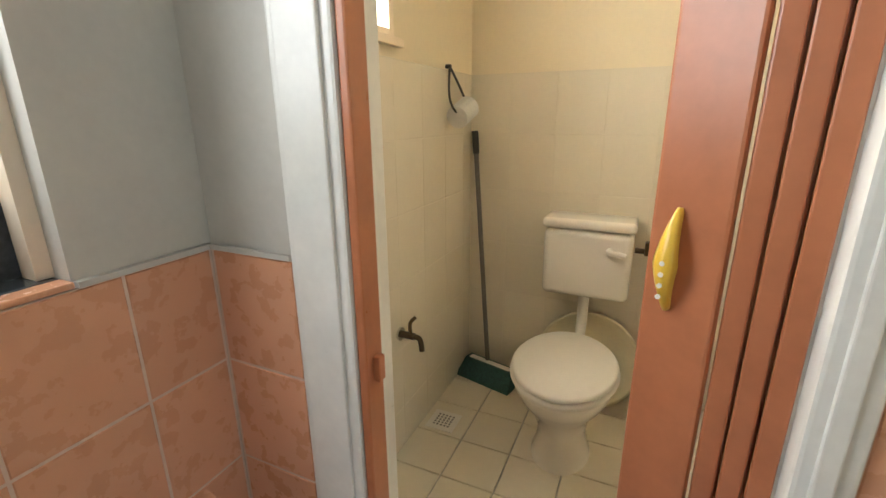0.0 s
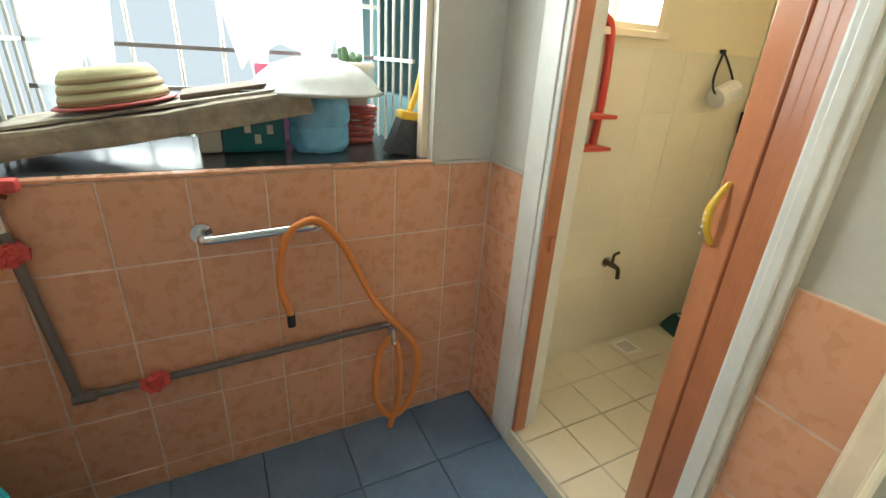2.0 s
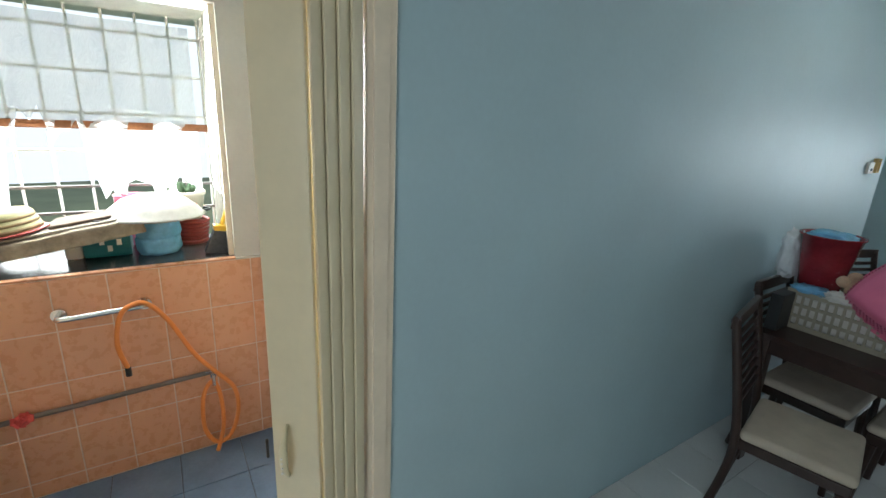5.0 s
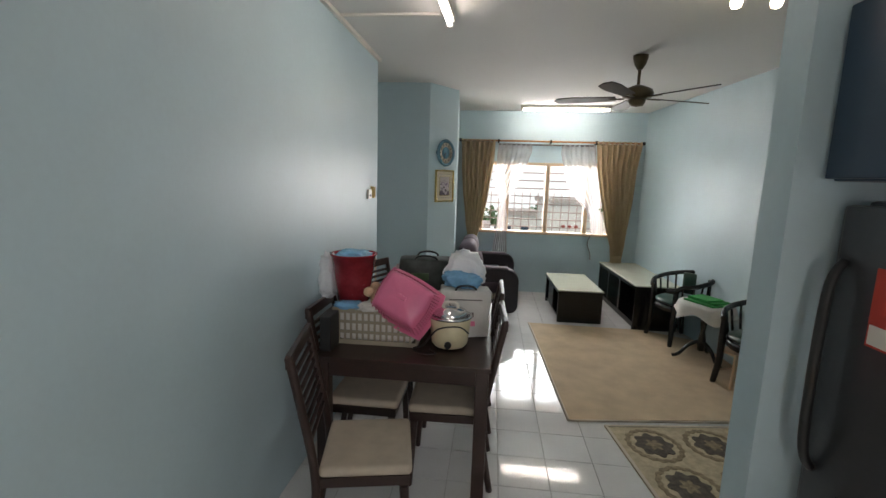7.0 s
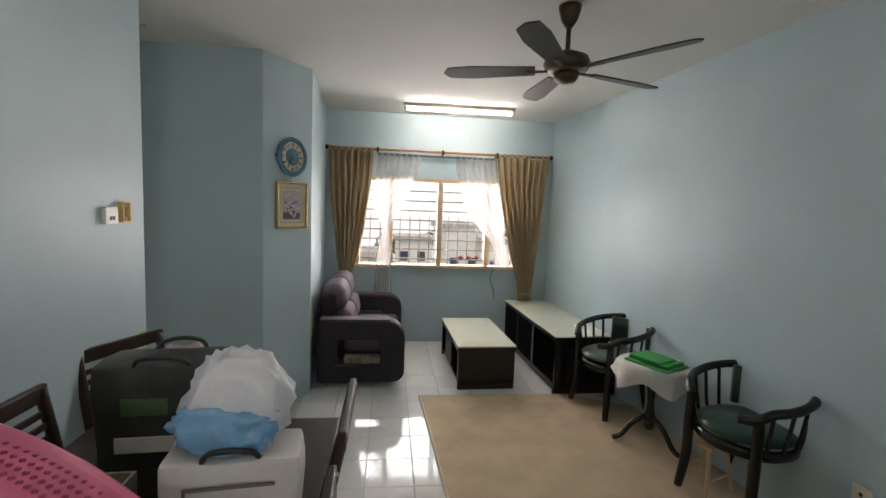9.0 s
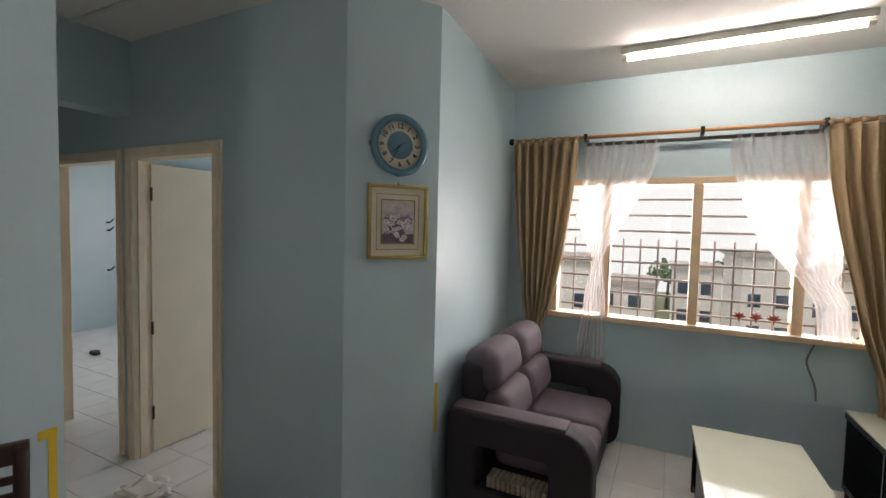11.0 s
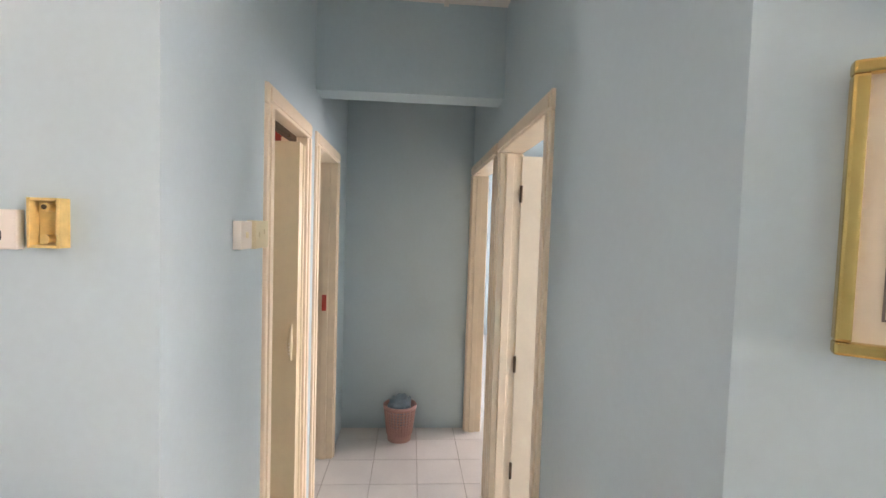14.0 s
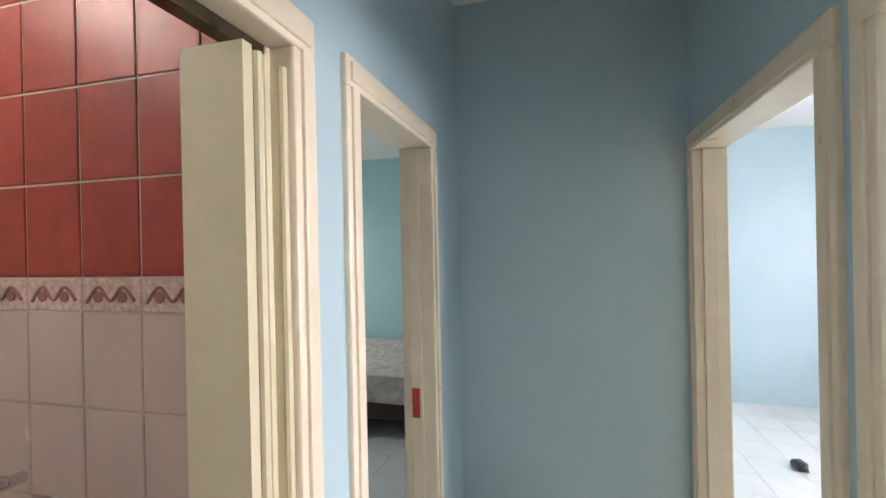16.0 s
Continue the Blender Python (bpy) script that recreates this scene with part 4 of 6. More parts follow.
def text(name, body, size, material, parent, m):
    cu = bpy.data.curves.new(name, "FONT")
    cu.body, cu.size, cu.extrude, cu.align_x, cu.align_y = body, size, 0.0006, "CENTER", "CENTER"
    cu.offset = 0.0009
    tmp = bpy.data.objects.new(name, cu)
    scene.collection.objects.link(tmp)
    me = bpy.data.meshes.new_from_object(tmp.evaluated_get(bpy.context.evaluated_depsgraph_get()))
    bpy.data.objects.remove(tmp)
    me.materials.append(material)
    ob = new(name, me)
    ob.parent = parent
    ob.matrix_basis = m
    return ob


def wall_clock():
    ob = thing("wall_clock", "round blue wall clock with a cream dial", "clock")
    ob.matrix_basis = FACET @ Matrix.Translation((0.275, 2.06, 0.001))
    part("casing", lathe(B(), [(0.0, 0), (0.13, 0), (0.154, 0.01), (0.157, 0.024), (0.144, 0.037), (0.124, 0.03), (0.122, 0.014), (0.0, 0.014)], 48), CLOCKBLUE, ob)
    for a in (0, 90, 180, 270):
        part("casing_lug", lathe(B(), [(0.0, 0), (0.015, 0), (0.013, 0.016), (0.0, 0.02)], 14, (0.145 * math.cos(radians(a)), 0.145 * math.sin(radians(a)), 0)), CLOCKBLUE, ob)
    part("rim", lathe(B(), [(0.120, 0.026), (0.124, 0.036), (0.129, 0.034), (0.120, 0.026)], 48), CLOCKBLUE, ob)
    part("dial", lathe(B(), [(0.0, 0.015), (0.121, 0.015), (0.121, 0.017), (0, 0.017)], 48), CLOCKFACE, ob)
    part("dial_centre", lathe(B(), [(0.0, 0.0175), (0.070, 0.0175), (0.070, 0.019), (0, 0.019)], 40), DIALBLUE, ob, "matt blue dial centre")
    for h in range(1, 13):
        a = radians(90 - 30 * h)
        turn = radians(180 - 30 * h if 4 <= h <= 8 else -30 * h)
        text("numeral", str(h), 0.036, BLACK, ob, Matrix.Translation((0.096 * math.cos(a), 0.096 * math.sin(a), 0.018)) @ Matrix.Rotation(turn, 4, "Z"))
    for deg, ln, w in ((90 - 7.58 * 30, 0.05, 0.005), (90 - 35 * 6, 0.085, 0.0035), (28, 0.04, 0.002)):
        a = radians(deg)
        part("hand_pointer", cyl(B(), (0, 0, 0.021), (ln * math.cos(a), ln * math.sin(a), 0.021), w * 0.9, w * 0.5, 6), BLACK, ob)


wall_clock()


def picture():
    ob = thing("framed_picture", "gilt framed flower picture with a cream mount", "picture")
    ob.matrix_basis = FACET @ Matrix.Translation((0.275, 1.67, 0.001))
    w, h = 0.165, 0.19
    for a, b, c, d in ((-w, w, h - 0.018, h), (-w, w, -h, -h + 0.018), (-w, -w + 0.018, -h + 0.018, h - 0.018), (w - 0.018, w, -h + 0.018, h - 0.018)):
        part("frame", box(B(), a, b, c, d, 0, 0.024, 0.004), GOLD, ob)
    part("mount", box(B(), -w + 0.018, w - 0.018, -h + 0.018, h - 0.018, 0.002, 0.010), MOUNT, ob)
    bm = B()
    k, kh = 0.118, 0.142
    for a, b, c, d in ((-k, k, kh - 0.003, kh), (-k, k, -kh, -kh + 0.003), (-k, -k + 0.003, -kh + 0.003, kh - 0.003), (k - 0.003, k, -kh + 0.003, kh - 0.003)):
        box(bm, a, b, c, d, 0.0102, 0.0112)
    part("mount_line", bm, GREYPIPE, ob)
    bm = B()
    k, kh = 0.094, 0.115
    for a, b, c, d in ((-k, k, kh - 0.005, kh), (-k, k, -kh, -kh + 0.005), (-k, -k + 0.005, -kh + 0.005, kh - 0.005), (k - 0.005, k, -kh + 0.005, kh - 0.005)):
        box(bm, a, b, c, d, 0.0102, 0.0135)
    part("inner_border", bm, GOLD, ob, "narrow gilt inner border")
    part("print", box(B(), -0.089, 0.089, -0.110, 0.110, 0.0102, 0.0112), PRINT_PALE, ob, "muted painting of pale flowers in a vase")
    rnd = random.Random(8)

    def dab(bm, x, y, r, z, stretch=1.0, turn=0.0):
        m = Matrix.Translation((x, y, z)) @ Matrix.Rotation(turn, 4, "Z") @ Matrix.Diagonal((1, stretch, 1, 1))
        bmesh.ops.create_cone(bm, cap_ends=True, segments=8, radius1=r, radius2=r * 0.9, depth=0.0004, matrix=m)

    dark, pale, mid = B(), B(), B()
    box(dark, -0.088, 0.088, -0.109, -0.062, 0.0113, 0.0116)
    for k in range(90):
        y = -0.075 + 0.10 * rnd.random()
        dab(dark, max(-0.07, min(0.07, rnd.gauss(0, 0.036) * (1.2 - abs(y) * 4))), y, rnd.uniform(0.005, 0.013), 0.0118, rnd.uniform(0.4, 1.0), rnd.uniform(0, 3))
    for k in range(16):
        x = -0.07 + 0.0095 * k
        for q in range(8):
            dab(mid, x * (0.6 + 0.07 * q), 0.012 + q * 0.0085 * (1 - 0.4 * abs(x) / 0.07), 0.0036 - 0.0003 * q, 0.0121, 1.6, -x * 8)
    for k in range(19):
        x, y = max(-0.065, min(0.065, rnd.gauss(0, 0.035))), rnd.uniform(-0.045, 0.03)
        if k > 14:
            x, y = rnd.uniform(-0.02, 0.07), rnd.uniform(-0.095, -0.06)
        r = rnd.uniform(0.012, 0.019)
        for q in range(7):
            a = q * 0.9 + k
            dab(pale, x + r * 0.7 * math.cos(a), y + r * 0.45 * math.sin(a), r * 0.5, 0.0124 + 0.00002 * k, 0.6, a)
        dab(mid, x, y, r * 0.28, 0.0130, 0.8)
    part("leaves", dark, PAINTING, ob)
    part("stalks", mid, PRINT_MID, ob)
    part("petals", pale, PETAL, ob)
    part("hook", cyl(B(), (0, h, 0.006), (0, h + 0.012, 0.006), 0.004), BRONZE, ob)


picture()


def plate(name, label, m, w, h, d=0.012, holes=((-0.2, 0), (0.2, 0)), material=None):
    ob = thing(name, label, "socket" if "socket" in name else "switch")
    ob.matrix_basis = m
    part("plate", box(B(), -w / 2, w / 2, -h / 2, h / 2, 0, d, 0.003), material or WHITE_PL, ob)
    for x, y in holes:
        part("insert", box(B(), x * w - 0.008, x * w + 0.008, y * h - 0.009, y * h + 0.009, d, d + 0.003, 0.001), BLACK_PL if "socket" in name else CREAM_PL, ob)
    return ob


def on_wall(x, y, z, nx, ny):
    n = Vector((nx, ny, 0)).normalized()
    return Matrix.Translation((x, y, z)) @ Matrix((Vector((-n.y, n.x, 0)), Vector((0, 0, 1)), n)).transposed().to_4x4()


plate("telephone_socket", "white wall socket with two round ports", on_wall(0.001, -0.31, 1.60, 1, 0), 0.095, 0.08, 0.02, ((-0.12, -0.15), (0.12, -0.15)))
jb = thing("wall_switch_box", "yellowed open plastic mounting box on the blue wall", "switch box")
jb.matrix_basis = on_wall(0.001, -0.205, 1.615, 1, 0)
part("back_plate", box(B(), -0.031, 0.031, -0.05, 0.05, 0, 0.006, 0.002), YELLOWED, jb)
for b in ((-0.031, -0.025, -0.05, 0.05), (0.025, 0.031, -0.05, 0.05), (-0.0245, 0.0245, -0.05, -0.044), (-0.0245, 0.0245, 0.044, 0.05)):
    part("side", box(B(), *b, 0.0065, 0.03, 0.001), YELLOWED, jb)
for y in (-0.032, 0.032):
    part("screw_post", cyl(B(), (0, y, 0.006), (0, y, 0.026), 0.009), YELLOWED, jb)
part("screw", cyl(B(), (0, 0.032, 0.0262), (0, 0.032, 0.028), 0.005), BRONZE, jb)
plate("light_switch", "white light switch plate on the corridor wall", on_wall(-0.42, 0.001, 1.59, 0, 1), 0.09, 0.085, 0.025, ((0, 0),))
plate("light_switch", "yellowed switch box beside the bathroom door", on_wall(-0.545, 0.001, 1.59, 0, 1), 0.12, 0.09, 0.03, ((-0.2, 0), (0.2, 0.1)), CREAM_PL)
plate("wall_socket", "white wall socket low on the blue wall", on_wall(3.6275, -0.78, 0.38, -1, -0.077), 0.085, 0.085, 0.012, ((0, 0),))
plate("wall_socket", "white wall socket low on the blue wall", on_wall(3.649, -1.06, 0.40, -1, -0.077), 0.085, 0.085, 0.012, ((0, 0),))
bm = box(B(), 0.0005, 0.002, -0.045, -0.022, 0.0, 0.97)
box(bm, 0.0022, 0.0035, -0.07, -0.02, 0.94, 0.97)
tagged(solid("yellow_tape", bm, YTAPE), "strip of yellow tape on the wall corner", "tape")
tagged(solid("yellow_tape", box(B(), 0.637, 0.639, 1.43, 1.46, 0.5, 0.78), YTAPE), "strip of yellow tape beside the sofa", "tape")


# ---- dining corner ----
def dining_table():
    ob = thing("dining_table", "dark stained wooden dining table against the wall", "table")
    x0, x1, y0, y1, h = 0.17, 1.125, -1.98, -0.70, 0.785
    part("tabletop", box(B(), x0, x1, y0, y1, h - 0.03, h, 0.005), DARKWOOD, ob)
    for b in ((x0 + 0.08, x1 - 0.08, y0 + 0.02, y0 + 0.045), (x0 + 0.08, x1 - 0.08, y1 - 0.045, y1 - 0.02), (x0 + 0.02, x0 + 0.045, y0 + 0.08, y1 - 0.08), (x1 - 0.045, x1 - 0.02, y0 + 0.08, y1 - 0.08)):
        part("apron", box(B(), *b, h - 0.11, h - 0.03), DARKWOOD, ob)
    for x in (x0 + 0.01, x1 - 0.08):
        for y in (y0 + 0.01, y1 - 0.08):
            part("leg", box(B(), x, x + 0.07, y, y + 0.07, 0, h - 0.03, 0.006), DARKWOOD, ob)


dining_table()


def dining_chair():
    """Faces +x, the back at x = 0."""
    ob = thing("dining_chair", "dark wooden dining chair with a beige padded seat", "chair", "chairs round the table")
    w, d = 0.42, 0.43
    part("seat", soft_box(B(), 0.035, d, -w / 2 + 0.01, w / 2 - 0.01, 0.435, 0.485, 0.022), SEATCLOTH, ob, "worn beige padded seat")
    part("seat_frame", box(B(), 0.03, d - 0.012, -w / 2 + 0.015, w / 2 - 0.015, 0.39, 0.435, 0.004), DARKWOOD, ob)
    for s in (-1, 1):
        y = s * (w / 2 - 0.02)
        part("back_post", sweep(B(), [(-0.03, y, 0), (0.02, y, 0.3), (0.015, y, 0.5), (-0.03, y, 0.75), (-0.075, y, 0.97)], 0.019, 8), DARKWOOD, ob)
        part("leg", cyl(B(), (d - 0.015, y, 0), (d - 0.035, y, 0.39), 0.015, 0.021, 10), DARKWOOD, ob)
    part("top_rail", box(B(), -0.087, -0.062, -w / 2 + 0.002, w / 2 - 0.002, 0.925, 0.985, 0.006), DARKWOOD, ob)
    for k in range(8):
        z = 0.575 + 0.043 * k
        x = 0.008 - 0.2 * (z - 0.53)
        part("slat", box(B(), x - 0.007, x + 0.007, -w / 2 + 0.03, w / 2 - 0.03, z, z + 0.022, 0.003), DARKWOOD, ob)
    return ob


ch = dining_chair()
ch.matrix_basis = pose(0.32, -2.30, 0, 0, 0, 12) @ Matrix.Diagonal((1.03, 1.03, 1.03, 1))
for m in (pose(0.17, -1.66, 0), pose(0.17, -1.08, 0), pose(1.11, -1.66, 0, 0, 0, 182), pose(1.11, -1.06, 0, 0, 0, 180), pose(0.13, -0.37, 0, 0, 0, -24)):
    copy_thing(ch, m)


def crate():
    ob = thing("plastic_crate", "off-white plastic crate with slotted sides on the table", "crate", at=(0.2, -1.77, 0.786), rz=1)
    w, d, h = 0.50, 0.34, 0.215
    P = mat("worn white crate plastic", (0.36, 0.32, 0.24), 0.5, vary=0.15)
    part("bottom", box(B(), 0, w, 0, d, 0, 0.01), P, ob)
    rails = ((0.01, 0.016), (0.065, 0.016), (0.125, 0.016), (0.185, 0.03))
    for y in (0.0, d - 0.008):
        for z, t in rails:
            part("rail", box(B(), 0, w, y, y + 0.008, z, z + t), P, ob)
        for k in range(15):
            x = (w - 0.012) * k / 14
            part("slat", box(B(), x, x + 0.012, y + 0.001, y + 0.007, 0.01, h - 0.005), P, ob)
    for x in (0.0, w - 0.008):
        for z, t in rails:
            part("rail", box(B(), x, x + 0.008, 0.008, d - 0.008, z, z + t), P, ob)
        for k in range(10):
            y = 0.01 + (d - 0.032) * k / 9
            part("slat", box(B(), x + 0.001, x + 0.007, y, y + 0.012, 0.01, h - 0.005), P, ob)
    fill = soft_box(B(), 0.02, w - 0.02, 0.02, d - 0.02, 0.012, 0.19, 0.03)
    bmesh.ops.subdivide_edges(fill, edges=fill.edges, cuts=3)
    for v in fill.verts:
        v.co += noise.noise_vector(v.co * 12) * 0.012
    f = solid("crumpled_cloth", fill, WHITECLOTH)
    f.matrix_basis = pose(0.2, -1.77, 0.787, 0, 0, 1)
    tagged(f, "crumpled cloths and bags inside the crate", "clutter")


crate()


def lump(name, label, category, c, size, material, amp=0.12, freq=3.0, seed=0.0, sub=4, pinch=0.0, rz=0.0):
    bm = B()
    bmesh.ops.create_icosphere(bm, subdivisions=sub, radius=1)
    for v in bm.verts:
        p = v.co.copy()
        k = 1 + amp * noise.noise(p * freq + Vector((seed, 3 * seed, 0))) + 0.5 * amp * noise.noise(p * freq * 2.7 + Vector((0, seed, 5)))
        q = Vector((abs(p.x) ** 0.7 * (1 if p.x > 0 else -1), abs(p.y) ** 0.7 * (1 if p.y > 0 else -1), abs(p.z) ** 0.7 * (1 if p.z > 0 else -1))) * k
        t = max(0, q.z)
        q.x *= 1 - pinch * t
        q.y *= 1 - pinch * t
        q.z = max(q.z, -0.93)
        v.co = Vector((q.x * size[0], q.y * size[1], (q.z + 0.93) * size[2]))
    for f in bm.faces:
        f.smooth = True
    ob = solid(name, bm, material)
    ob.matrix_basis = pose(*c, 0, 0, rz)
    return tagged(ob, label, category)


def bucket(name, label, r0, r1, h, material, at, wall=0.004, tilt=(0, 0, 0), lip=0.008, category="bucket", sx=1.0):
    ob = thing(name, label, category)
    ob.matrix_basis = pose(*at, *tilt)
    prof = [(0, 0), (r0, 0), (r0 + (r1 - r0) * 0.5 - 0.003, h * 0.5), (r1, h), (r1 + lip, h), (r1 + lip, h + 0.008), (r1 - wall, h + 0.006), (r0 - wall, wall), (0, wall)]
    part("body", lathe(B(), prof, 36, (0, 0, 0), sx, 1.0), material, ob)
    return ob


bn = bucket("waste_bin", "red translucent plastic bin stuffed with a blue bag", 0.095, 0.135, 0.28, mat("dark red clear plastic", (0.30, 0.025, 0.035), 0.25, vary=0.25, scale=16), (0.27, -1.58, 1.003), category="bin")
lump("plastic_bag", "blue plastic bag bulging out of the red bin", "bag", (0.27, -1.58, 1.205), (0.10, 0.10, 0.055), BLUEBAG, 0.2, 4, 1)
lump("plastic_bag", "clear plastic bag hanging beside the bin", "bag", (0.11, -1.55, 1.005), (0.05, 0.1, 0.14), WHITEBAG, 0.25, 4, 7)
lump("blue_bag", "crumpled blue bag lying on the crate", "bag", (0.29, -1.73, 0.992), (0.085, 0.05, 0.018), BLUEBAG, 0.4, 4, 2)
lump("folded_towel", "white checked towel hanging over the crate", "towel", (0.42, -1.76, 0.99), (0.06, 0.035, 0.025), WHITECLOTH, 0.4, 4, 5)


def plush():
    bm = B()
    for c, r in (((0, 0, 0.05), 0.055), ((0.055, 0, 0.09), 0.04), ((-0.06, -0.02, 0.085), 0.03), ((0.02, -0.05, 0.02), 0.03), ((0.09, 0.01, 0.11), 0.028), ((-0.03, 0.03, 0.1), 0.035)):
        bmesh.ops.create_uvsphere(bm, u_segments=14, v_segments=9, radius=r, matrix=Matrix.Translation(c))
    for f in bm.faces:
        f.smooth = True
    ob = solid("plush_toy", bm, mat("pale orange plush", (0.62, 0.42, 0.28), 0.95, vary=0.4, scale=14, bump=0.6, fine=200))
    ob.location = (0.46, -1.69, 1.003)
    tagged(ob, "cream and orange plush toy on the crate", "toy")


plush()


def pink_basket():
    ob = thing("plastic_basket", "pink perforated plastic basket lying tipped over", "basket")
    bm = B()
    n = 48
    prof = [(0.0, 0.175), (0.115, 0.17), (0.145, 0.15), (0.16, 0.08), (0.185, 0.0), (0.20, -0.004), (0.20, 0.006), (0.18, 0.004), (0.155, 0.08), (0.14, 0.145), (0.11, 0.165), (0.0, 0.169)]
    lathe(bm, prof, n)
    for v in bm.verts:
        a = math.atan2(v.co.y, v.co.x)
        k = 1 / max(abs(math.cos(a)), abs(math.sin(a))) ** 0.75
        v.co.x *= k * 0.98
        v.co.y *= k * 0.80
    part("body", bm, PINK_PL, ob)
    bm = B()
    for j in range(4):
        z = 0.03 + 0.03 * j
        for k in range(60):
            a = 2 * math.pi * k / 60
            kk = 1 / max(abs(math.cos(a)), abs(math.sin(a))) ** 0.75
            r = 0.181 - 0.2 * z
            cyl(bm, (r * kk * 0.98 * math.cos(a), r * kk * 0.8 * math.sin(a), z - 0.005), (r * kk * 0.98 * math.cos(a), r * kk * 0.8 * math.sin(a), z + 0.005), 0.004, n=5)
    part("pattern", bm, mat("darker pink plastic", (0.52, 0.08, 0.17), 0.4), ob)
    part("handle_hole", box(B(), -0.03, 0.03, -0.012, 0.012, 0.174, 0.184, 0.004), PINK_PL, ob)
    ob.matrix_basis = pose(0.62, -1.69, 1.03, 62, 24, -12)


pink_basket()


def cooker():
    ob = thing("slow_cooker", "cream slow cooker with a steel rim and glass lid", "cooker", at=(0.88, -1.69, 0.786))
    part("body", lathe(B(), [(0.0, 0.012), (0.09, 0.012), (0.105, 0.03), (0.115, 0.12), (0.12, 0.175), (0.11, 0.18), (0, 0.18)], 36), CREAM_PL, ob)
    part("rim", lathe(B(), [(0.118, 0.178), (0.127, 0.182), (0.127, 0.192), (0.115, 0.196), (0.11, 0.18)], 36), STEEL, ob)
    part("lid", lathe(B(), [(0.114, 0.196), (0.085, 0.222), (0.03, 0.238), (0.0, 0.24)], 36), STEEL, ob, "domed steel and glass lid")
    part("lid_handle", sweep(B(), [(-0.045, 0, 0.232), (-0.03, 0, 0.26), (0.03, 0, 0.26), (0.045, 0, 0.232)], 0.009, 8), WHITE_PL, ob)
    part("knob", lathe(B(), [(0.0, 0), (0.02, 0), (0.018, 0.02), (0, 0.022)], 14, (0, 0, 0)), BLACK_PL, ob).matrix_basis = pose(0.0, -0.108, 0.045, 90, 0, 0)
    for k in range(3):
        a = radians(90 + 120 * k)
        part("foot", cyl(B(), (0.07 * math.cos(a), 0.07 * math.sin(a), 0), (0.07 * math.cos(a), 0.07 * math.sin(a), 0.014), 0.012), BLACK_PL, ob)
    part("cord", sweep(B(), [(0.11, -0.05, 0.10), (0.06, -0.115, 0.155), (-0.05, -0.12, 0.14), (-0.11, -0.08, 0.07), (-0.15, -0.05, 0.01), (-0.20, -0.1, 0.008), (-0.14, -0.17, 0.008), (-0.06, -0.15, 0.008), (-0.1, -0.1, 0.01)], 0.0045, 6), BLACK_PL, ob)


cooker()


def tote(name, label, at, w, d, h, material, marks, rz=0.0):
    ob = thing(name, label, "bag")
    ob.matrix_basis = pose(*at, 0, 0, rz)
    bm = box(B(), -w / 2, w / 2, -d / 2, d / 2, 0, h, 0.012)
    bmesh.ops.subdivide_edges(bm, edges=bm.edges, cuts=4, use_grid_fill=True)
    for v in bm.verts:
        v.co += noise.noise_vector(v.co * 7 + Vector((h * 9, 0, 0))) * 0.014
        v.co.z = max(v.co.z, 0)
    for f in bm.faces:
        f.smooth = True
    part("body", bm, material, ob)
    for s in (-1, 1):
        part("handle", sweep(B(), [(-w * 0.22, s * d * 0.4, h - 0.01), (-w * 0.16, s * d * 0.5, h + 0.02), (0, s * d * 0.55, h + 0.03), (w * 0.16, s * d * 0.5, h + 0.02), (w * 0.22, s * d * 0.4, h - 0.01)], 0.007, 6), BLACK_PL, ob)
    for (x0, x1, z0, z1, mt) in marks:
        part("print", box(B(), x0, x1, -d / 2 - 0.013, -d / 2 - 0.006, z0, z1, 0.001), mt, ob, "printed mark")
    return ob


tote("shopping_bag", "white paper shopping bag with faint lettering", (0.95, -1.46, 0.786), 0.30, 0.16, 0.30, WHITECLOTH,
     [(-0.1, 0.1, 0.24, 0.246, GREYPIPE), (-0.1, -0.094, 0.08, 0.24, GREYPIPE), (0.03, 0.06, 0.08, 0.11, PINK_PL), (-0.08, 0.05, 0.135, 0.165, GREYPIPE)], 6)
tote("shopping_bag", "dark printed shopping bag standing on the table", (0.66, -1.15, 0.786), 0.36, 0.18, 0.42, DARKBAG,
     [(-0.12, 0.13, 0.17, 0.215, GRILLE), (-0.1, 0.02, 0.28, 0.33, LEAF)], 4)
lump("plastic_bag", "knotted white plastic bag with blue contents", "bag", (0.94, -1.41, 1.09), (0.125, 0.10, 0.115), WHITEBAG, 0.22, 3, 4, pinch=0.35)
lump("plastic_bag", "light blue plastic bag under the white one", "bag", (0.93, -1.47, 1.091), (0.12, 0.07, 0.055), BLUEBAG, 0.25, 3, 9)
tote("cardboard_box", "brown and white carton behind the bags", (0.47, -0.98, 0.786), 0.16, 0.2, 0.27, WHITECLOTH, [], 3)
tagged(solid("black_box", box(B(), 0.18, 0.24, -1.91, -1.38, 0.787, 0.985, 0.006), BLACK_PL), "dark box standing between table and wall", "box")


lump("plastic_bag", "pinkish plastic bag on the spare dining chair", "bag", (0.37, -0.43, 0.486), (0.14, 0.12, 0.27), mat("pale pink bag", (0.62, 0.45, 0.45), 0.4, vary=0.2, bump=0.5), 0.25, 3, 11)


lump("plastic_bag", "yellow green plastic bag on the spare dining chair", "bag", (0.26, -0.58, 0.486), (0.07, 0.06, 0.19), mat("lime bag", (0.50, 0.60, 0.08), 0.4, vary=0.2, bump=0.5), 0.25, 3, 14)


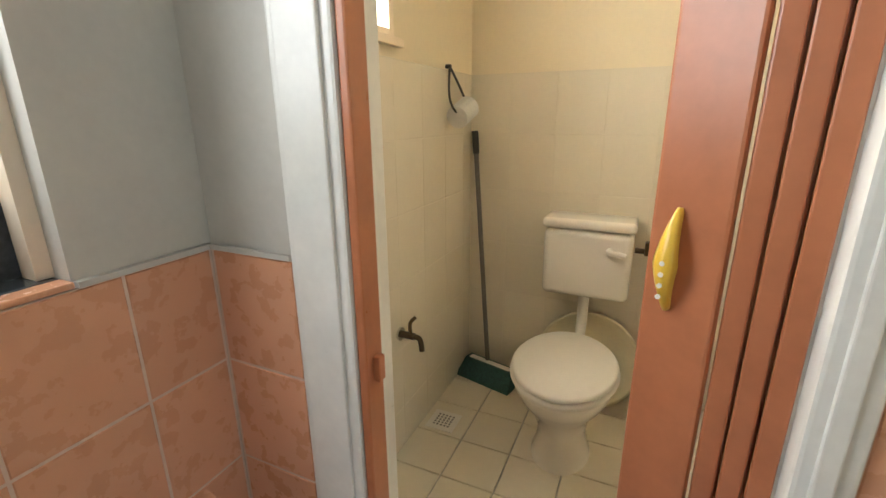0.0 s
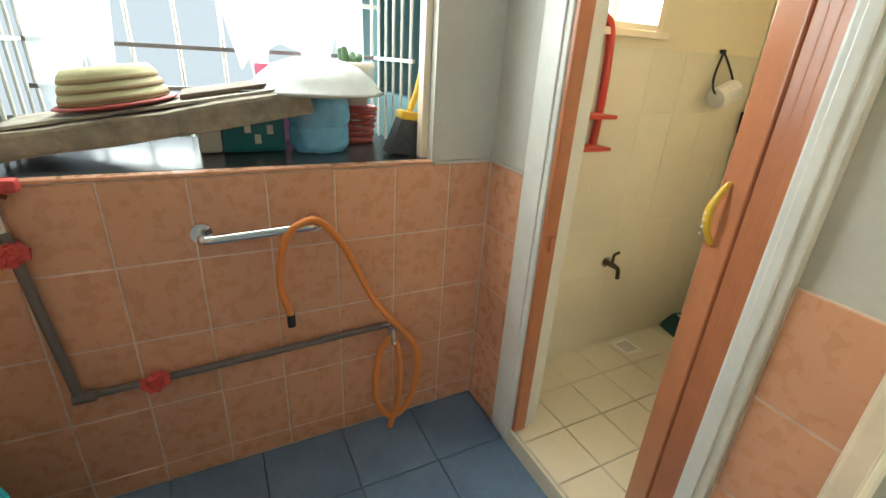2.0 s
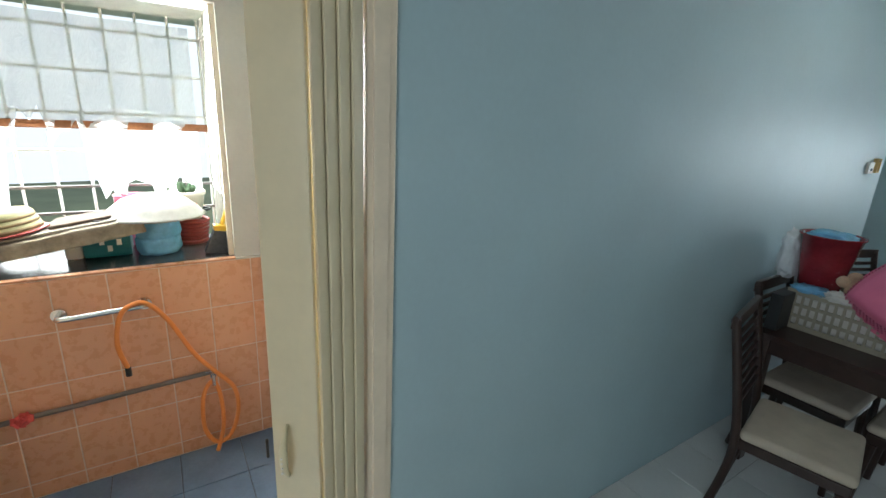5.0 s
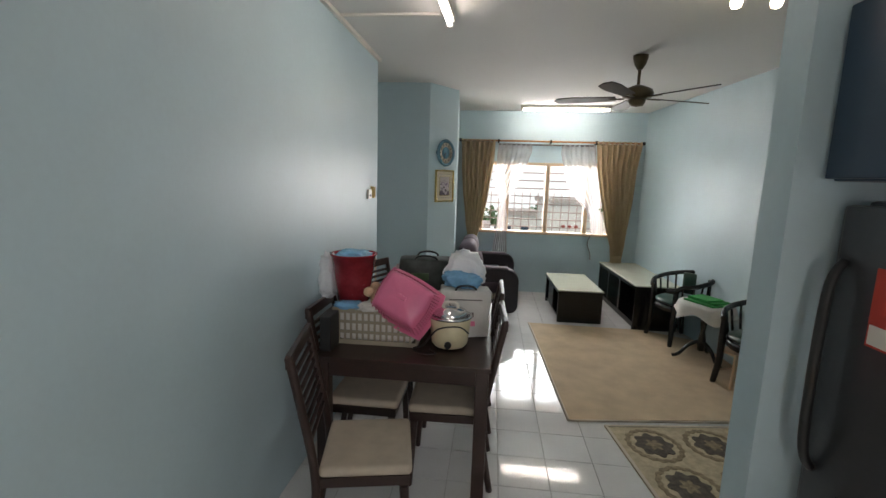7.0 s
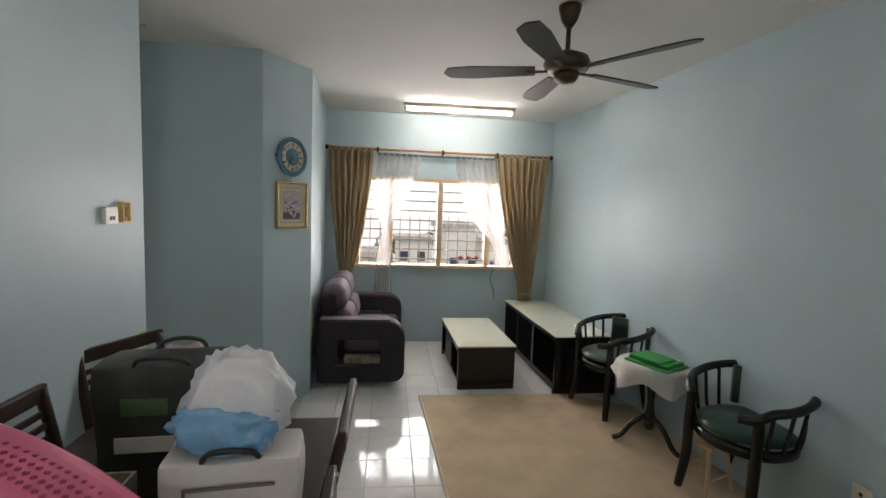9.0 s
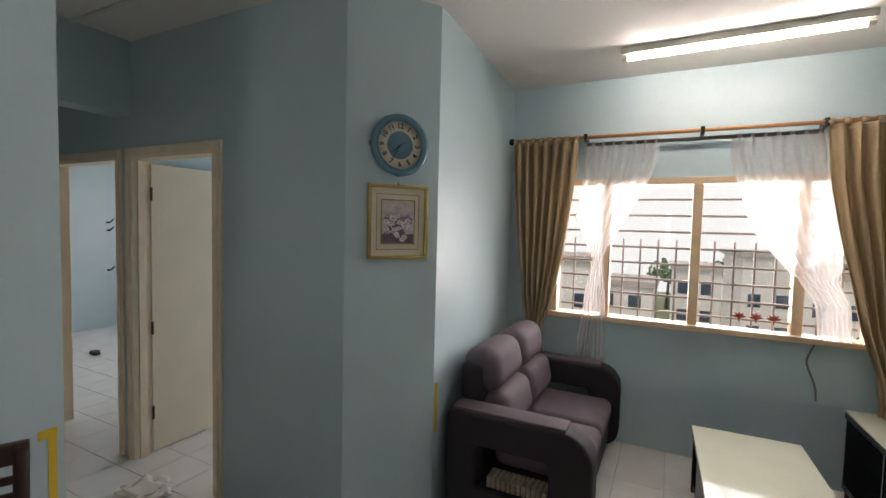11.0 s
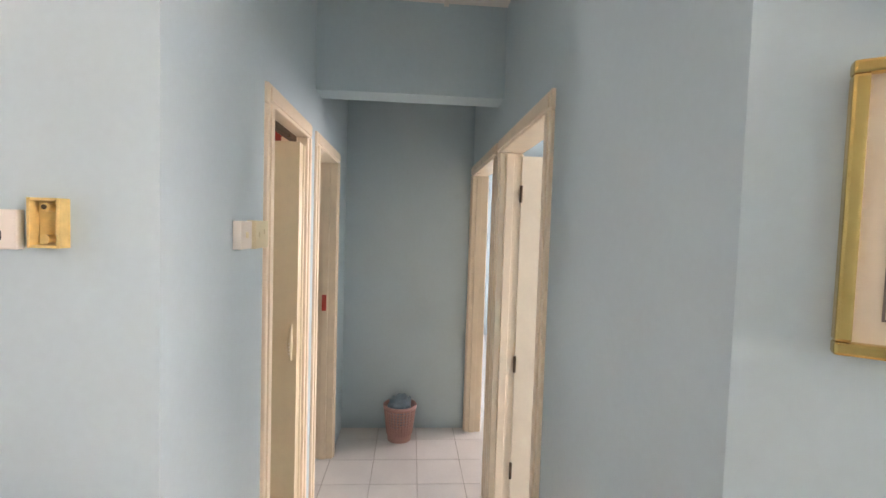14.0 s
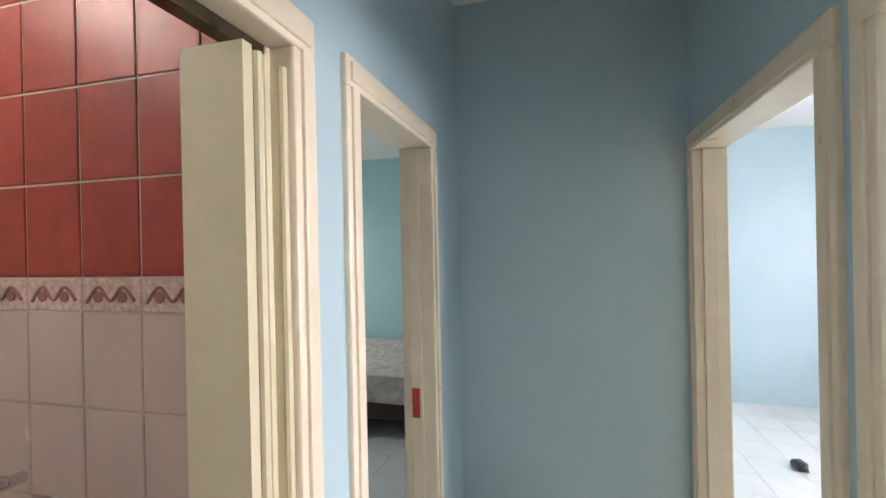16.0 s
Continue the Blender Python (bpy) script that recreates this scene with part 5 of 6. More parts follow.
# ---- kitchen edge ----
def fridge():
    ob = thing("refrigerator", "dark grey two-door refrigerator with an energy label", "refrigerator", at=(1.86, -3.10, 0))
    part("body", box(B(), 0.05, 0.66, -0.60, 0, 0.03, 1.73, 0.01), FRIDGE, ob)
    for z0, z1 in ((0.06, 0.98), (0.99, 1.72)):
        d = part("door", box(B(), 0.0, 0.048, -0.60, 0, z0, z1, 0.012), FRIDGE, ob)
        part("handle", sweep(B(), [(-0.005, -0.04, z0 + 0.12), (-0.035, -0.045, z0 + 0.2), (-0.035, -0.045, z1 - 0.2), (-0.005, -0.04, z1 - 0.12)], 0.011, 8), BLACK_PL, d)
    for x in (0.1, 0.6):
        for y in (-0.55, -0.05):
            part("foot", cyl(B(), (x, y, 0), (x, y, 0.032), 0.02), BLACK_PL, ob)
    lab = part("label", box(B(), -0.003, -0.0008, -0.22, -0.12, 1.44, 1.60), RED_PL, ob, "red and white paper energy label")
    part("label_field", box(B(), -0.0042, -0.0032, -0.215, -0.125, 1.445, 1.485), WHITE_PL, lab)
    part("label_mark", box(B(), -0.0042, -0.0032, -0.18, -0.16, 1.51, 1.53), YELLOW_PL, lab)
    c = thing("wall_cabinet", "navy blue cabinet hung above the refrigerator", "cabinet", at=(1.82, -3.085, 0))
    part("body", box(B(), 0.02, 0.5, -0.9, -0.002, 1.77, 2.14, 0.004), NAVY, c)
    part("door", box(B(), 0.0, 0.018, -0.45, -0.004, 1.775, 2.135, 0.003), NAVY, c)
    part("door", box(B(), 0.0, 0.018, -0.9, -0.455, 1.775, 2.135, 0.003), NAVY, c)


fridge()


# ---- yard ----
def yard_window():
    ob = thing("window_2", "barred yard window box with a black granite sill", "window", kind="structure")
    x0, y0, y1, z0, z1 = YX - 0.15, -5.49, -4.29, 1.035, 2.25
    xo = -1.93
    part("window_sill", box(B(), xo, YX - 0.035, y0, y1, z0 - 0.03, z0 + 0.012, 0.006), GRANITE, ob, "black granite sill")
    for y in (y0 + 0.012, y1 - 0.012):
        part("window_frame", box(B(), YX - 0.09, YX - 0.05, y - 0.012, y + 0.012, z0 + 0.013, z1 - 0.002), FRAME, ob)
    for k in range(9):
        y = y0 + 0.03 + (y1 - y0 - 0.06) * k / 8
        part("grille_bar", cyl(B(), (xo, y, z0 + 0.01), (xo, y, z1), 0.007, n=6), GRILLE, ob)
    for z in (1.22, 1.36, 1.55, 1.74, 1.95, 2.15):
        part("grille_bar", box(B(), xo - 0.008, xo + 0.008, y0, y1, z - 0.007, z + 0.007), GRILLE if z > 1.4 else GREYPIPE, ob)
    for yy in (y0 + 0.02, y1 - 0.02):
        for k in range(5):
            x = xo + 0.06 + 0.085 * k
            part("grille_bar", cyl(B(), (x, yy, z0 + 0.01), (x, yy, z1), 0.006, n=6), GRILLE, ob)
        for z in (1.36, 1.74, 2.15):
            part("grille_bar", box(B(), xo, YX - 0.15, yy - 0.006, yy + 0.006, z - 0.006, z + 0.006), GRILLE, ob)
    part("roof_plate", box(B(), xo, x0, y0, y1, z1, z1 + 0.02), GRILLE, ob)
    part("rail", box(B(), xo + 0.012, xo + 0.03, y0, y1, 1.66, 1.70), mat("rusty rail", (0.25, 0.10, 0.04), 0.8, vary=0.5), ob, "rusty horizontal rail")
    bm = B()
    n, m = 30, 14
    g = [[bm.verts.new((xo + 0.035 + 0.012 * math.sin(k * 0.9 + 0.4 * j), y0 + 0.04 + (y1 - y0 - 0.12) * k / n, 2.2 - ((0.98 if k < 7 else 0.52 if k < 16 else 0.86) + 0.07 * math.sin(k * 1.1) + 0.06 * math.sin(k * 2.7)) * j / m)) for k in range(n + 1)] for j in range(m + 1)]
    for a, b in zip(g, g[1:]):
        for k in range(n):
            bm.faces.new((a[k], a[k + 1], b[k + 1], b[k])).smooth = True
    p = solid("plastic_sheet", bm, SHEER_PLASTIC)
    tagged(p, "torn cloudy plastic sheet hung behind the bars", "plastic sheet")


yard_window()
SZ = 1.048


def yard_things():
    # carton and roof sheet lying slanted along the sill
    ob = thing("carton_pack", "flattened grimy cartons wrapped in plastic on the sill", "cartons")
    bm = box(B(), -0.16, 0.16, -0.40, 0.42, 0, 0.075, 0.012)
    bmesh.ops.subdivide_edges(bm, edges=bm.edges, cuts=5, use_grid_fill=True)
    for v in bm.verts:
        v.co += noise.noise_vector(v.co * 9) * 0.014
    part("bundle", bm, CARDBOARD, ob)
    part("loose_sheet", box(B(), -0.13, 0.13, -0.38, 0.36, 0.078, 0.088, 0.002), mat("stained grey board", (0.36, 0.33, 0.27), 0.8, vary=0.4, scale=12), ob)
    part("loose_sheet", box(B(), -0.11, 0.09, 0.06, 0.36, 0.090, 0.104, 0.003), mat("dark folded card", (0.16, 0.12, 0.09), 0.9, vary=0.4), ob)
    ob.matrix_basis = pose(-1.60, -5.08, 1.125, 9, 0, 0)
    hat = thing("straw_hat", "pale green striped straw hat on the cartons", "hat", at=(-1.60, -5.20, 1.203))
    part("brim", lathe(B(), [(0.0, 0), (0.15, 0.0), (0.16, 0.004), (0.15, 0.010), (0.0, 0.012)], 32), TERRAPOT, hat, "dark red hat edge")
    part("crown", lathe(B(), [(0.14, 0.012), (0.135, 0.035), (0.13, 0.036), (0.128, 0.06), (0.123, 0.061), (0.12, 0.085), (0.105, 0.1), (0.0, 0.105)], 32), STRAW, hat)
    for z, r in ((0.022, 0.1385), (0.047, 0.1315), (0.072, 0.1235)):
        part("stripe", lathe(B(), [(r - 0.004, z - 0.006), (r + 0.0015, z - 0.006), (r - 0.0005, z + 0.006), (r - 0.005, z + 0.006), (r - 0.004, z - 0.006)], 32), BROWN_STRAW, hat, "brown woven stripe")
    hat.rotation_euler = (radians(8), 0, 0)
    c = thing("water_canister", "blue translucent canister wrapped in plastic", "canister", at=(-1.62, -4.62, SZ))
    prof = [(0.0, 0), (0.092, 0), (0.102, 0.02), (0.105, 0.07), (0.099, 0.085), (0.104, 0.10), (0.103, 0.16), (0.094, 0.19), (0.0, 0.195)]
    bm = lathe(B(), [(0, 0)] + [(prof[i][0] + (prof[i + 1][0] - prof[i][0]) * q / 4, prof[i][1] + (prof[i + 1][1] - prof[i][1]) * q / 4) for i in range(1, len(prof) - 1) for q in range(4)] + [(0, 0.195)], 48)
    for v in bm.verts:
        v.co += noise.noise_vector(v.co * 22) * 0.007
        v.co.z = max(v.co.z, 0)
    part("body", bm, BLUEBAG, c)
    w = thing("wok", "old white enamel wok with two handles turned upside down", "wok", at=(-1.62, -4.62, SZ + 0.196), rz=20)
    part("bowl", lathe(B(), [(0.225, 0.0), (0.235, 0.004), (0.22, 0.012), (0.195, 0.045), (0.145, 0.085), (0.075, 0.108), (0.0, 0.115)], 36), mat("worn enamel", (0.46, 0.46, 0.43), 0.35, vary=0.15, scale=12), w)
    for s in (-1, 1):
        part("handle", sweep(B(), [(-0.04, s * 0.215, 0.006), (-0.03, s * 0.265, 0.004), (0.03, s * 0.265, 0.004), (0.04, s * 0.215, 0.006)], 0.008, 8), BLACK_PL, w)
    t = thing("storage_box", "teal plastic box with pale pattern on the sill", "box", at=(-1.68, -4.84, SZ))
    part("body", box(B(), -0.09, 0.09, -0.10, 0.10, 0, 0.12, 0.015), mat("dark teal plastic", (0.02, 0.17, 0.19), 0.4), t)
    part("white_end", box(B(), -0.085, 0.085, -0.17, -0.10, 0, 0.11, 0.012), WHITE_PL, t)
    for y, z in ((0.0, 0.05), (0.04, 0.08), (-0.03, 0.085)):
        part("pattern_mark", box(B(), 0.091, 0.094, y, y + 0.02, z - 0.02, z + 0.01), WHITE_PL, t)
    b = thing("woven_basket", "dark red woven plastic basket on the sill", "basket", at=(-1.76, -4.46, SZ))
    for k in range(6):
        part("weave_row", lathe(B(), [(0.078 + 0.003 * k, 0.002 + 0.023 * k), (0.088 + 0.003 * k, 0.012 + 0.023 * k), (0.08 + 0.003 * k, 0.023 + 0.023 * k), (0.07 + 0.003 * k, 0.012 + 0.023 * k), (0.078 + 0.003 * k, 0.002 + 0.023 * k)], 20), TERRAPOT, b)
    part("bottom", lathe(B(), [(0, 0.002), (0.08, 0.002), (0.08, 0.008), (0, 0.008)], 20), TERRAPOT, b)
    p = thing("flower_pot", "white flower pot painted with orange leaves", "flower pot", at=(-1.76, -4.46, SZ + 0.142))
    part("pot", lathe(B(), [(0.0, 0), (0.062, 0), (0.085, 0.13), (0.092, 0.135), (0.092, 0.155), (0.08, 0.155), (0.0, 0.14)], 24), mat("white glazed pot", (0.72, 0.68, 0.62), 0.3), p)
    bm = B()
    for k in range(5):
        a = radians(20 + 35 * k)
        box(bm, -0.008, 0.008, -0.003, 0.003, 0.0, 0.045, 0.003, Matrix.Translation((0.082, 0.01, 0.06)) @ Matrix.Rotation(a - 1.6, 4, "X"))
    part("painted_leaf", bm, mat("orange glaze", (0.65, 0.12, 0.04), 0.4), p)
    bm = B()
    for k in range(7):
        a = k * 0.9
        sweep(bm, [(0.02 * math.cos(a), 0.02 * math.sin(a), 0.14), (0.03 * math.cos(a), 0.03 * math.sin(a), 0.16), (0.04 * math.cos(a), 0.04 * math.sin(a), 0.17 + 0.006 * k)], lambda t: 0.008 + 0.008 * math.sin(3.1 * t), 6)
    part("cactus", bm, LEAF, p)
    br = thing("hand_brush", "grey hand broom with a yellow handle leaning in the corner", "brush", at=(-1.48, -4.345, SZ), rz=0)
    bm = B()
    prism(bm, [(-0.03, -0.075), (0.03, -0.075), (0.03, 0.055), (-0.03, 0.055)], 0, 0.12)
    for v in bm.verts:
        if v.co.z > 0.1:
            v.co.y *= 0.55
    part("bristles", bm, BROOMGREY, br)
    part("collar", box(B(), -0.032, 0.032, -0.045, 0.035, 0.121, 0.15, 0.008), YELLOW_PL, br)
    part("handle", sweep(B(), [(0, -0.005, 0.15), (0, 0.012, 0.22), (0, 0.02, 0.30)], 0.012, 8), YELLOW_PL, br)
    br.rotation_euler = (radians(-8), 0, 0)
    bowl = thing("pink_bowl", "pink plastic bowl behind the wok", "bowl", at=(-1.84, -4.73, SZ))
    part("body", lathe(B(), [(0, 0), (0.05, 0), (0.075, 0.27), (0.08, 0.275), (0.07, 0.27), (0.045, 0.01), (0, 0.01)], 24), PINK_PL, bowl)

    # grab bar, pipe, hose
    g = thing("grab_bar", "stainless steel grab bar on the tiled wall", "grab bar")
    part("bar", sweep(B(), [(YX + 0.008, -5.03, 0.865), (YX + 0.045, -5.028, 0.865), (YX + 0.062, -5.0, 0.865), (YX + 0.062, -4.74, 0.875), (YX + 0.045, -4.712, 0.877), (YX + 0.008, -4.71, 0.877)], 0.0135, 12), STEEL, g)
    for y in (-5.03, -4.71):
        part("flange", cyl(B(), (YX + 0.004, y, 0.87), (YX + 0.018, y, 0.87), 0.03), STEEL, g)
    p = thing("water_pipe", "grey water pipe mended with red tape", "pipe")
    px = YX + 0.022
    part("pipe", cyl(B(), (px, -5.455, 0.95), (px, -5.415, 0.40), 0.013), GREYPIPE, p)
    part("pipe", cyl(B(), (px, -5.415, 0.40), (px, -4.46, 0.43), 0.012), GREYPIPE, p)
    part("elbow", cyl(B(), (px, -5.43, 0.40), (px, -5.375, 0.40), 0.019), GREYPIPE, p)
    for y, z in ((-5.45, 0.87), (-5.22, 0.408)):
        bm = B()
        for k in range(6):
            box(bm, -0.006 - 0.001 * k, 0.010 + 0.0023 * k, -0.04 + 0.005 * k, 0.04 - 0.004 * k, -0.016, 0.016, 0.003, Matrix.Translation((px + 0.012, y, z)) @ Euler((0.62 * k, 0.2 * k - 0.5, 0.15 * k)).to_matrix().to_4x4())
        part("tape_wrap", bm, RTAPE, p, "knotted red tape")
    tap = thing("wall_tap", "worn chrome tap above the yard pipe", "tap", at=(px, -5.455, 0.95))
    part("body", cyl(B(), (0, 0, -0.02), (0, 0, 0.06), 0.017), STEEL, tap)
    part("spout", sweep(B(), [(0, 0, 0.02), (0.06, 0, 0.03), (0.09, 0, 0.0), (0.09, 0, -0.03)], 0.011, 8), STEEL, tap)
    part("lever", cyl(B(), (0, -0.07, 0.085), (0, 0.03, 0.065), 0.006), mat("rusty lever", (0.3, 0.08, 0.04), 0.6), tap)
    part("tape_wrap", box(B(), -0.02, 0.02, -0.03, 0.06, 0.075, 0.11, 0.012), RTAPE, tap)
    vx = YX + 0.035
    v = thing("hose_tap", "small chrome tap at the pipe end", "tap", at=(px, -4.455, 0.43))
    part("body", cyl(B(), (0, 0, 0), (0.05, 0, 0), 0.014), STEEL, v)
    part("nozzle", cyl(B(), (0.045, 0, 0.005), (0.06, 0, -0.05), 0.010), STEEL, v)
    part("lever", box(B(), 0.02, 0.03, -0.035, 0.01, 0.015, 0.022, 0.002), STEEL, v)
    h = [(vx + 0.025, -4.81, 0.57), (vx + 0.032, -4.835, 0.70), (vx + 0.04, -4.81, 0.84), (vx + 0.04, -4.76, 0.892), (vx + 0.04, -4.70, 0.89), (vx + 0.03, -4.62, 0.78), (vx + 0.03, -4.53, 0.58), (vx + 0.035, -4.44, 0.45), (vx + 0.03, -4.36, 0.33), (vx + 0.03, -4.35, 0.18), (vx + 0.04, -4.40, 0.05), (vx + 0.04, -4.47, 0.03), (vx + 0.03, -4.52, 0.13), (vx + 0.03, -4.51, 0.32), (vx + 0.035, -4.46, 0.40), (vx + 0.04, -4.43, 0.30), (vx + 0.04, -4.43, 0.12), (vx + 0.05, -4.47, -0.02)]
    hs = thing("hose", "orange rubber hose looped over the grab bar", "hose")
    part("tube", sweep(B(), h, 0.0115, 10), ORANGE, hs)
    part("end", cyl(B(), (vx + 0.025, -4.81, 0.53), (vx + 0.025, -4.81, 0.575), 0.013), BLACK_PL, hs)
    # tubs
    bucket("wash_tub", "large teal plastic wash tub", 0.125, 0.16, 0.44, TEAL_PL, (-0.92, -5.63, -0.035), category="tub")
    bucket("wash_basin", "lilac plastic basin nested in the teal tub", 0.095, 0.125, 0.14, LILAC_PL, (-0.90, -5.625, 0.28), category="basin", tilt=(-12, 14, 0))
    lump("green_cloth", "dark green cloth draped on the tub edge", "cloth", (-1.06, -5.70, 0.40), (0.06, 0.05, 0.06), mat("faded green cloth", (0.13, 0.29, 0.11), 0.9, vary=0.3, bump=0.4), 0.4, 3, 3)
    bucket("red_bucket", "red plastic bucket on the yard floor", 0.11, 0.14, 0.27, RED_PL, (-0.60, -5.56, -0.035))
    tagged(solid("floor_patch", prism(B(), [(-0.03, -0.05), (0.05, -0.045), (0.055, 0.02), (0.01, 0.035), (-0.02, 0.06), (-0.05, 0.02)], 0, 0.002), MOUNT), "torn beige scrap on the blue floor", "scrap").location = (-0.78, -4.92, -0.036)


yard_things()


# ---- toilet ----
def toilet_things():
    t = thing("toilet", "cream white ceramic toilet with closed lid", "toilet", at=(-0.76, -3.16, 0.041))
    bm = B()
    for z, rx, ry, cy in ((0, 0.11, 0.15, 0.03), (0.03, 0.10, 0.14, 0.03), (0.12, 0.085, 0.12, 0.02), (0.22, 0.11, 0.15, 0.0), (0.30, 0.155, 0.21, -0.02), (0.36, 0.175, 0.235, -0.03), (0.375, 0.172, 0.235, -0.03)):
        bm.verts.ensure_lookup_table()
        ring = [bm.verts.new((rx * math.cos(2 * math.pi * i / 32), cy + ry * math.sin(2 * math.pi * i / 32), z)) for i in range(32)]
        if z:
            for i in range(32):
                bm.faces.new((last[i], last[(i + 1) % 32], ring[(i + 1) % 32], ring[i])).smooth = True
        last = ring
    bm.faces.new(last)
    part("bowl", bm, CERAMIC, t)
    part("seat", lathe(B(), [(0.0, 0.376), (0.182, 0.376), (0.19, 0.386), (0.182, 0.394), (0, 0.394)], 36, (0, -0.03, 0), 0.98, 1.32), WHITE_PL, t)
    part("lid", lathe(B(), [(0.0, 0.395), (0.178, 0.395), (0.186, 0.405), (0.174, 0.416), (0.0, 0.422)], 36, (0, -0.03, 0), 0.98, 1.32), WHITE_PL, t, "closed white plastic lid")
    part("outlet", sweep(B(), [(0, 0.12, 0.16), (0, 0.25, 0.2), (0, 0.36, 0.16), (0, 0.49, 0.14)], 0.055, 14), CERAMIC, t)
    c = thing("cistern", "cream plastic toilet cistern on the tiled wall", "cistern", at=(-0.76, -2.665, 0))
    part("tank", soft_box(B(), -0.175, 0.175, -0.16, 0.0, 0.55, 0.84, 0.03), CERAMIC, c)
    part("lid", soft_box(B(), -0.182, 0.182, -0.168, 0.0, 0.842, 0.885, 0.018), CERAMIC, c)
    part("flush_lever", sweep(B(), [(0.09, -0.16, 0.77), (0.09, -0.185, 0.77), (0.13, -0.19, 0.765), (0.15, -0.19, 0.76)], 0.011, 8), WHITE_PL, c)
    part("flush_pipe", sweep(B(), [(0, -0.09, 0.55), (0, -0.09, 0.45), (0, -0.11, 0.38), (0, -0.2, 0.33)], 0.022, 10), WHITE_PL, c)
    part("inlet_pipe", cyl(B(), (0.18, -0.08, 0.76), (0.33, -0.08, 0.76), 0.011), BRONZE, c)
    part("inlet_valve", box(B(), 0.215, 0.25, -0.1, -0.06, 0.745, 0.80, 0.006), BRONZE, c)
    pn = thing("basin", "large cream plastic basin leaning behind the toilet", "basin")
    part("body", lathe(B(), [(0, 0), (0.15, 0), (0.21, 0.09), (0.22, 0.095), (0.205, 0.09), (0.145, 0.01), (0, 0.01)], 32), CREAM_PL, pn)
    pn.matrix_basis = pose(-0.72, -2.69, 0.235, 82, 0, 0)
    br = thing("broom", "long broom with grey pole and green bristles", "broom")
    part("pole", cyl(B(), (-1.19, -2.75, 0.11), (-1.30, -2.675, 1.20), 0.011), GREYPIPE, br)
    part("grip", cyl(B(), (-1.292, -2.68, 1.12), (-1.303, -2.672, 1.22), 0.015), BLACK_PL, br)
    part("head", box(B(), -0.12, 0.12, -0.02, 0.02, 0.08, 0.11, 0.008, Matrix.Translation((-1.17, -2.77, 0.012)) @ Matrix.Rotation(-0.25, 4, "Z")), WHITE_PL, br)
    bm = prism(B(), [(-0.13, -0.025), (0.13, -0.025), (0.13, 0.025), (-0.13, 0.025)], 0, 0.08)
    for v in bm.verts:
        if v.co.z < 0.01:
            v.co.y = v.co.y * 1.4 - 0.05
            v.co.x *= 1.15
    bmesh.ops.transform(bm, matrix=Matrix.Translation((-1.17, -2.77, 0.041)) @ Matrix.Rotation(-0.25, 4, "Z"), verts=bm.verts)
    part("bristles", bm, BROOMGREEN, br)
    tp = thing("wall_tap", "small brass tap on the toilet wall", "tap", at=(YX + 0.027, -3.37, 0.53))
    part("body", cyl(B(), (0, 0, 0), (0.06, 0, 0), 0.013), BRONZE, tp)
    part("flange", cyl(B(), (0, 0, 0), (0.008, 0, 0), 0.025), STEEL, tp)
    part("spout", sweep(B(), [(0.04, 0, 0), (0.08, 0, -0.005), (0.09, 0, -0.05)], 0.010, 8), BRONZE, tp)
    part("lever", sweep(B(), [(0.045, 0, 0.01), (0.045, 0.0, 0.05), (0.06, 0.015, 0.07)], 0.007, 6), BRONZE, tp)
    rp = thing("toilet_roll", "white paper roll hung on a black cord", "toilet roll", at=(YX + 0.09, -2.94, 1.30))
    part("roll", cyl(B(), (0.0, -0.045, -0.02), (0.01, 0.05, 0.02), 0.045), WHITECLOTH, rp)
    part("cord", sweep(B(), [(-0.05, 0.0, 0.17), (-0.03, -0.05, 0.06), (0, -0.05, 0.0), (0.0, 0.055, 0.02), (-0.02, 0.05, 0.08), (-0.05, 0.0, 0.17)], 0.005, 6), BLACK_PL, rp)
    part("peg", cyl(B(), (-0.066, 0, 0.17), (-0.045, 0, 0.17), 0.008), BLACK_PL, rp)
    rk = thing("wall_rack", "red plastic toilet shelf with two ledges", "shelf", at=(YX + 0.027, -3.67, 1.08))
    part("frame", sweep(B(), [(0.012, -0.07, 0.0), (0.012, -0.075, 0.2), (0.012, -0.05, 0.44), (0.012, 0.05, 0.44), (0.012, 0.075, 0.2), (0.012, 0.07, 0.0)], 0.016, 8), RED_PL, rk)
    for z in (0.0, 0.12):
        part("ledge", box(B(), 0.0, 0.10, -0.085, 0.085, z, z + 0.014, 0.005), RED_PL, rk)
    dr = thing("floor_drain", "white square floor drain grating", "drain", at=(-1.24, -3.17, 0.041))
    part("frame", box(B(), -0.06, 0.06, -0.06, 0.06, 0, 0.004, 0.001), WHITE_PL, dr)
    for i in range(5):
        for j in range(5):
            part("slot", box(B(), -0.036 + 0.016 * i, -0.028 + 0.016 * i, -0.036 + 0.016 * j, -0.028 + 0.016 * j, 0.0041, 0.0052), GREYPIPE, dr)
    rb = thing("red_bottle", "red plastic bottle beside the toilet", "bottle", at=(-0.42, -2.76, 0.041))
    part("body", lathe(B(), [(0, 0), (0.045, 0), (0.05, 0.02), (0.05, 0.2), (0.03, 0.25), (0.02, 0.27), (0, 0.27)], 20), RED_PL, rb)
    part("cap", cyl(B(), (0, 0, 0.27), (0, 0, 0.30), 0.022), WHITE_PL, rb)
    w = thing("window_3", "small louvred toilet window with a cream frame", "window", kind="structure")
    y0, y1, z0, z1 = -3.75, -3.335, 1.51, 2.1
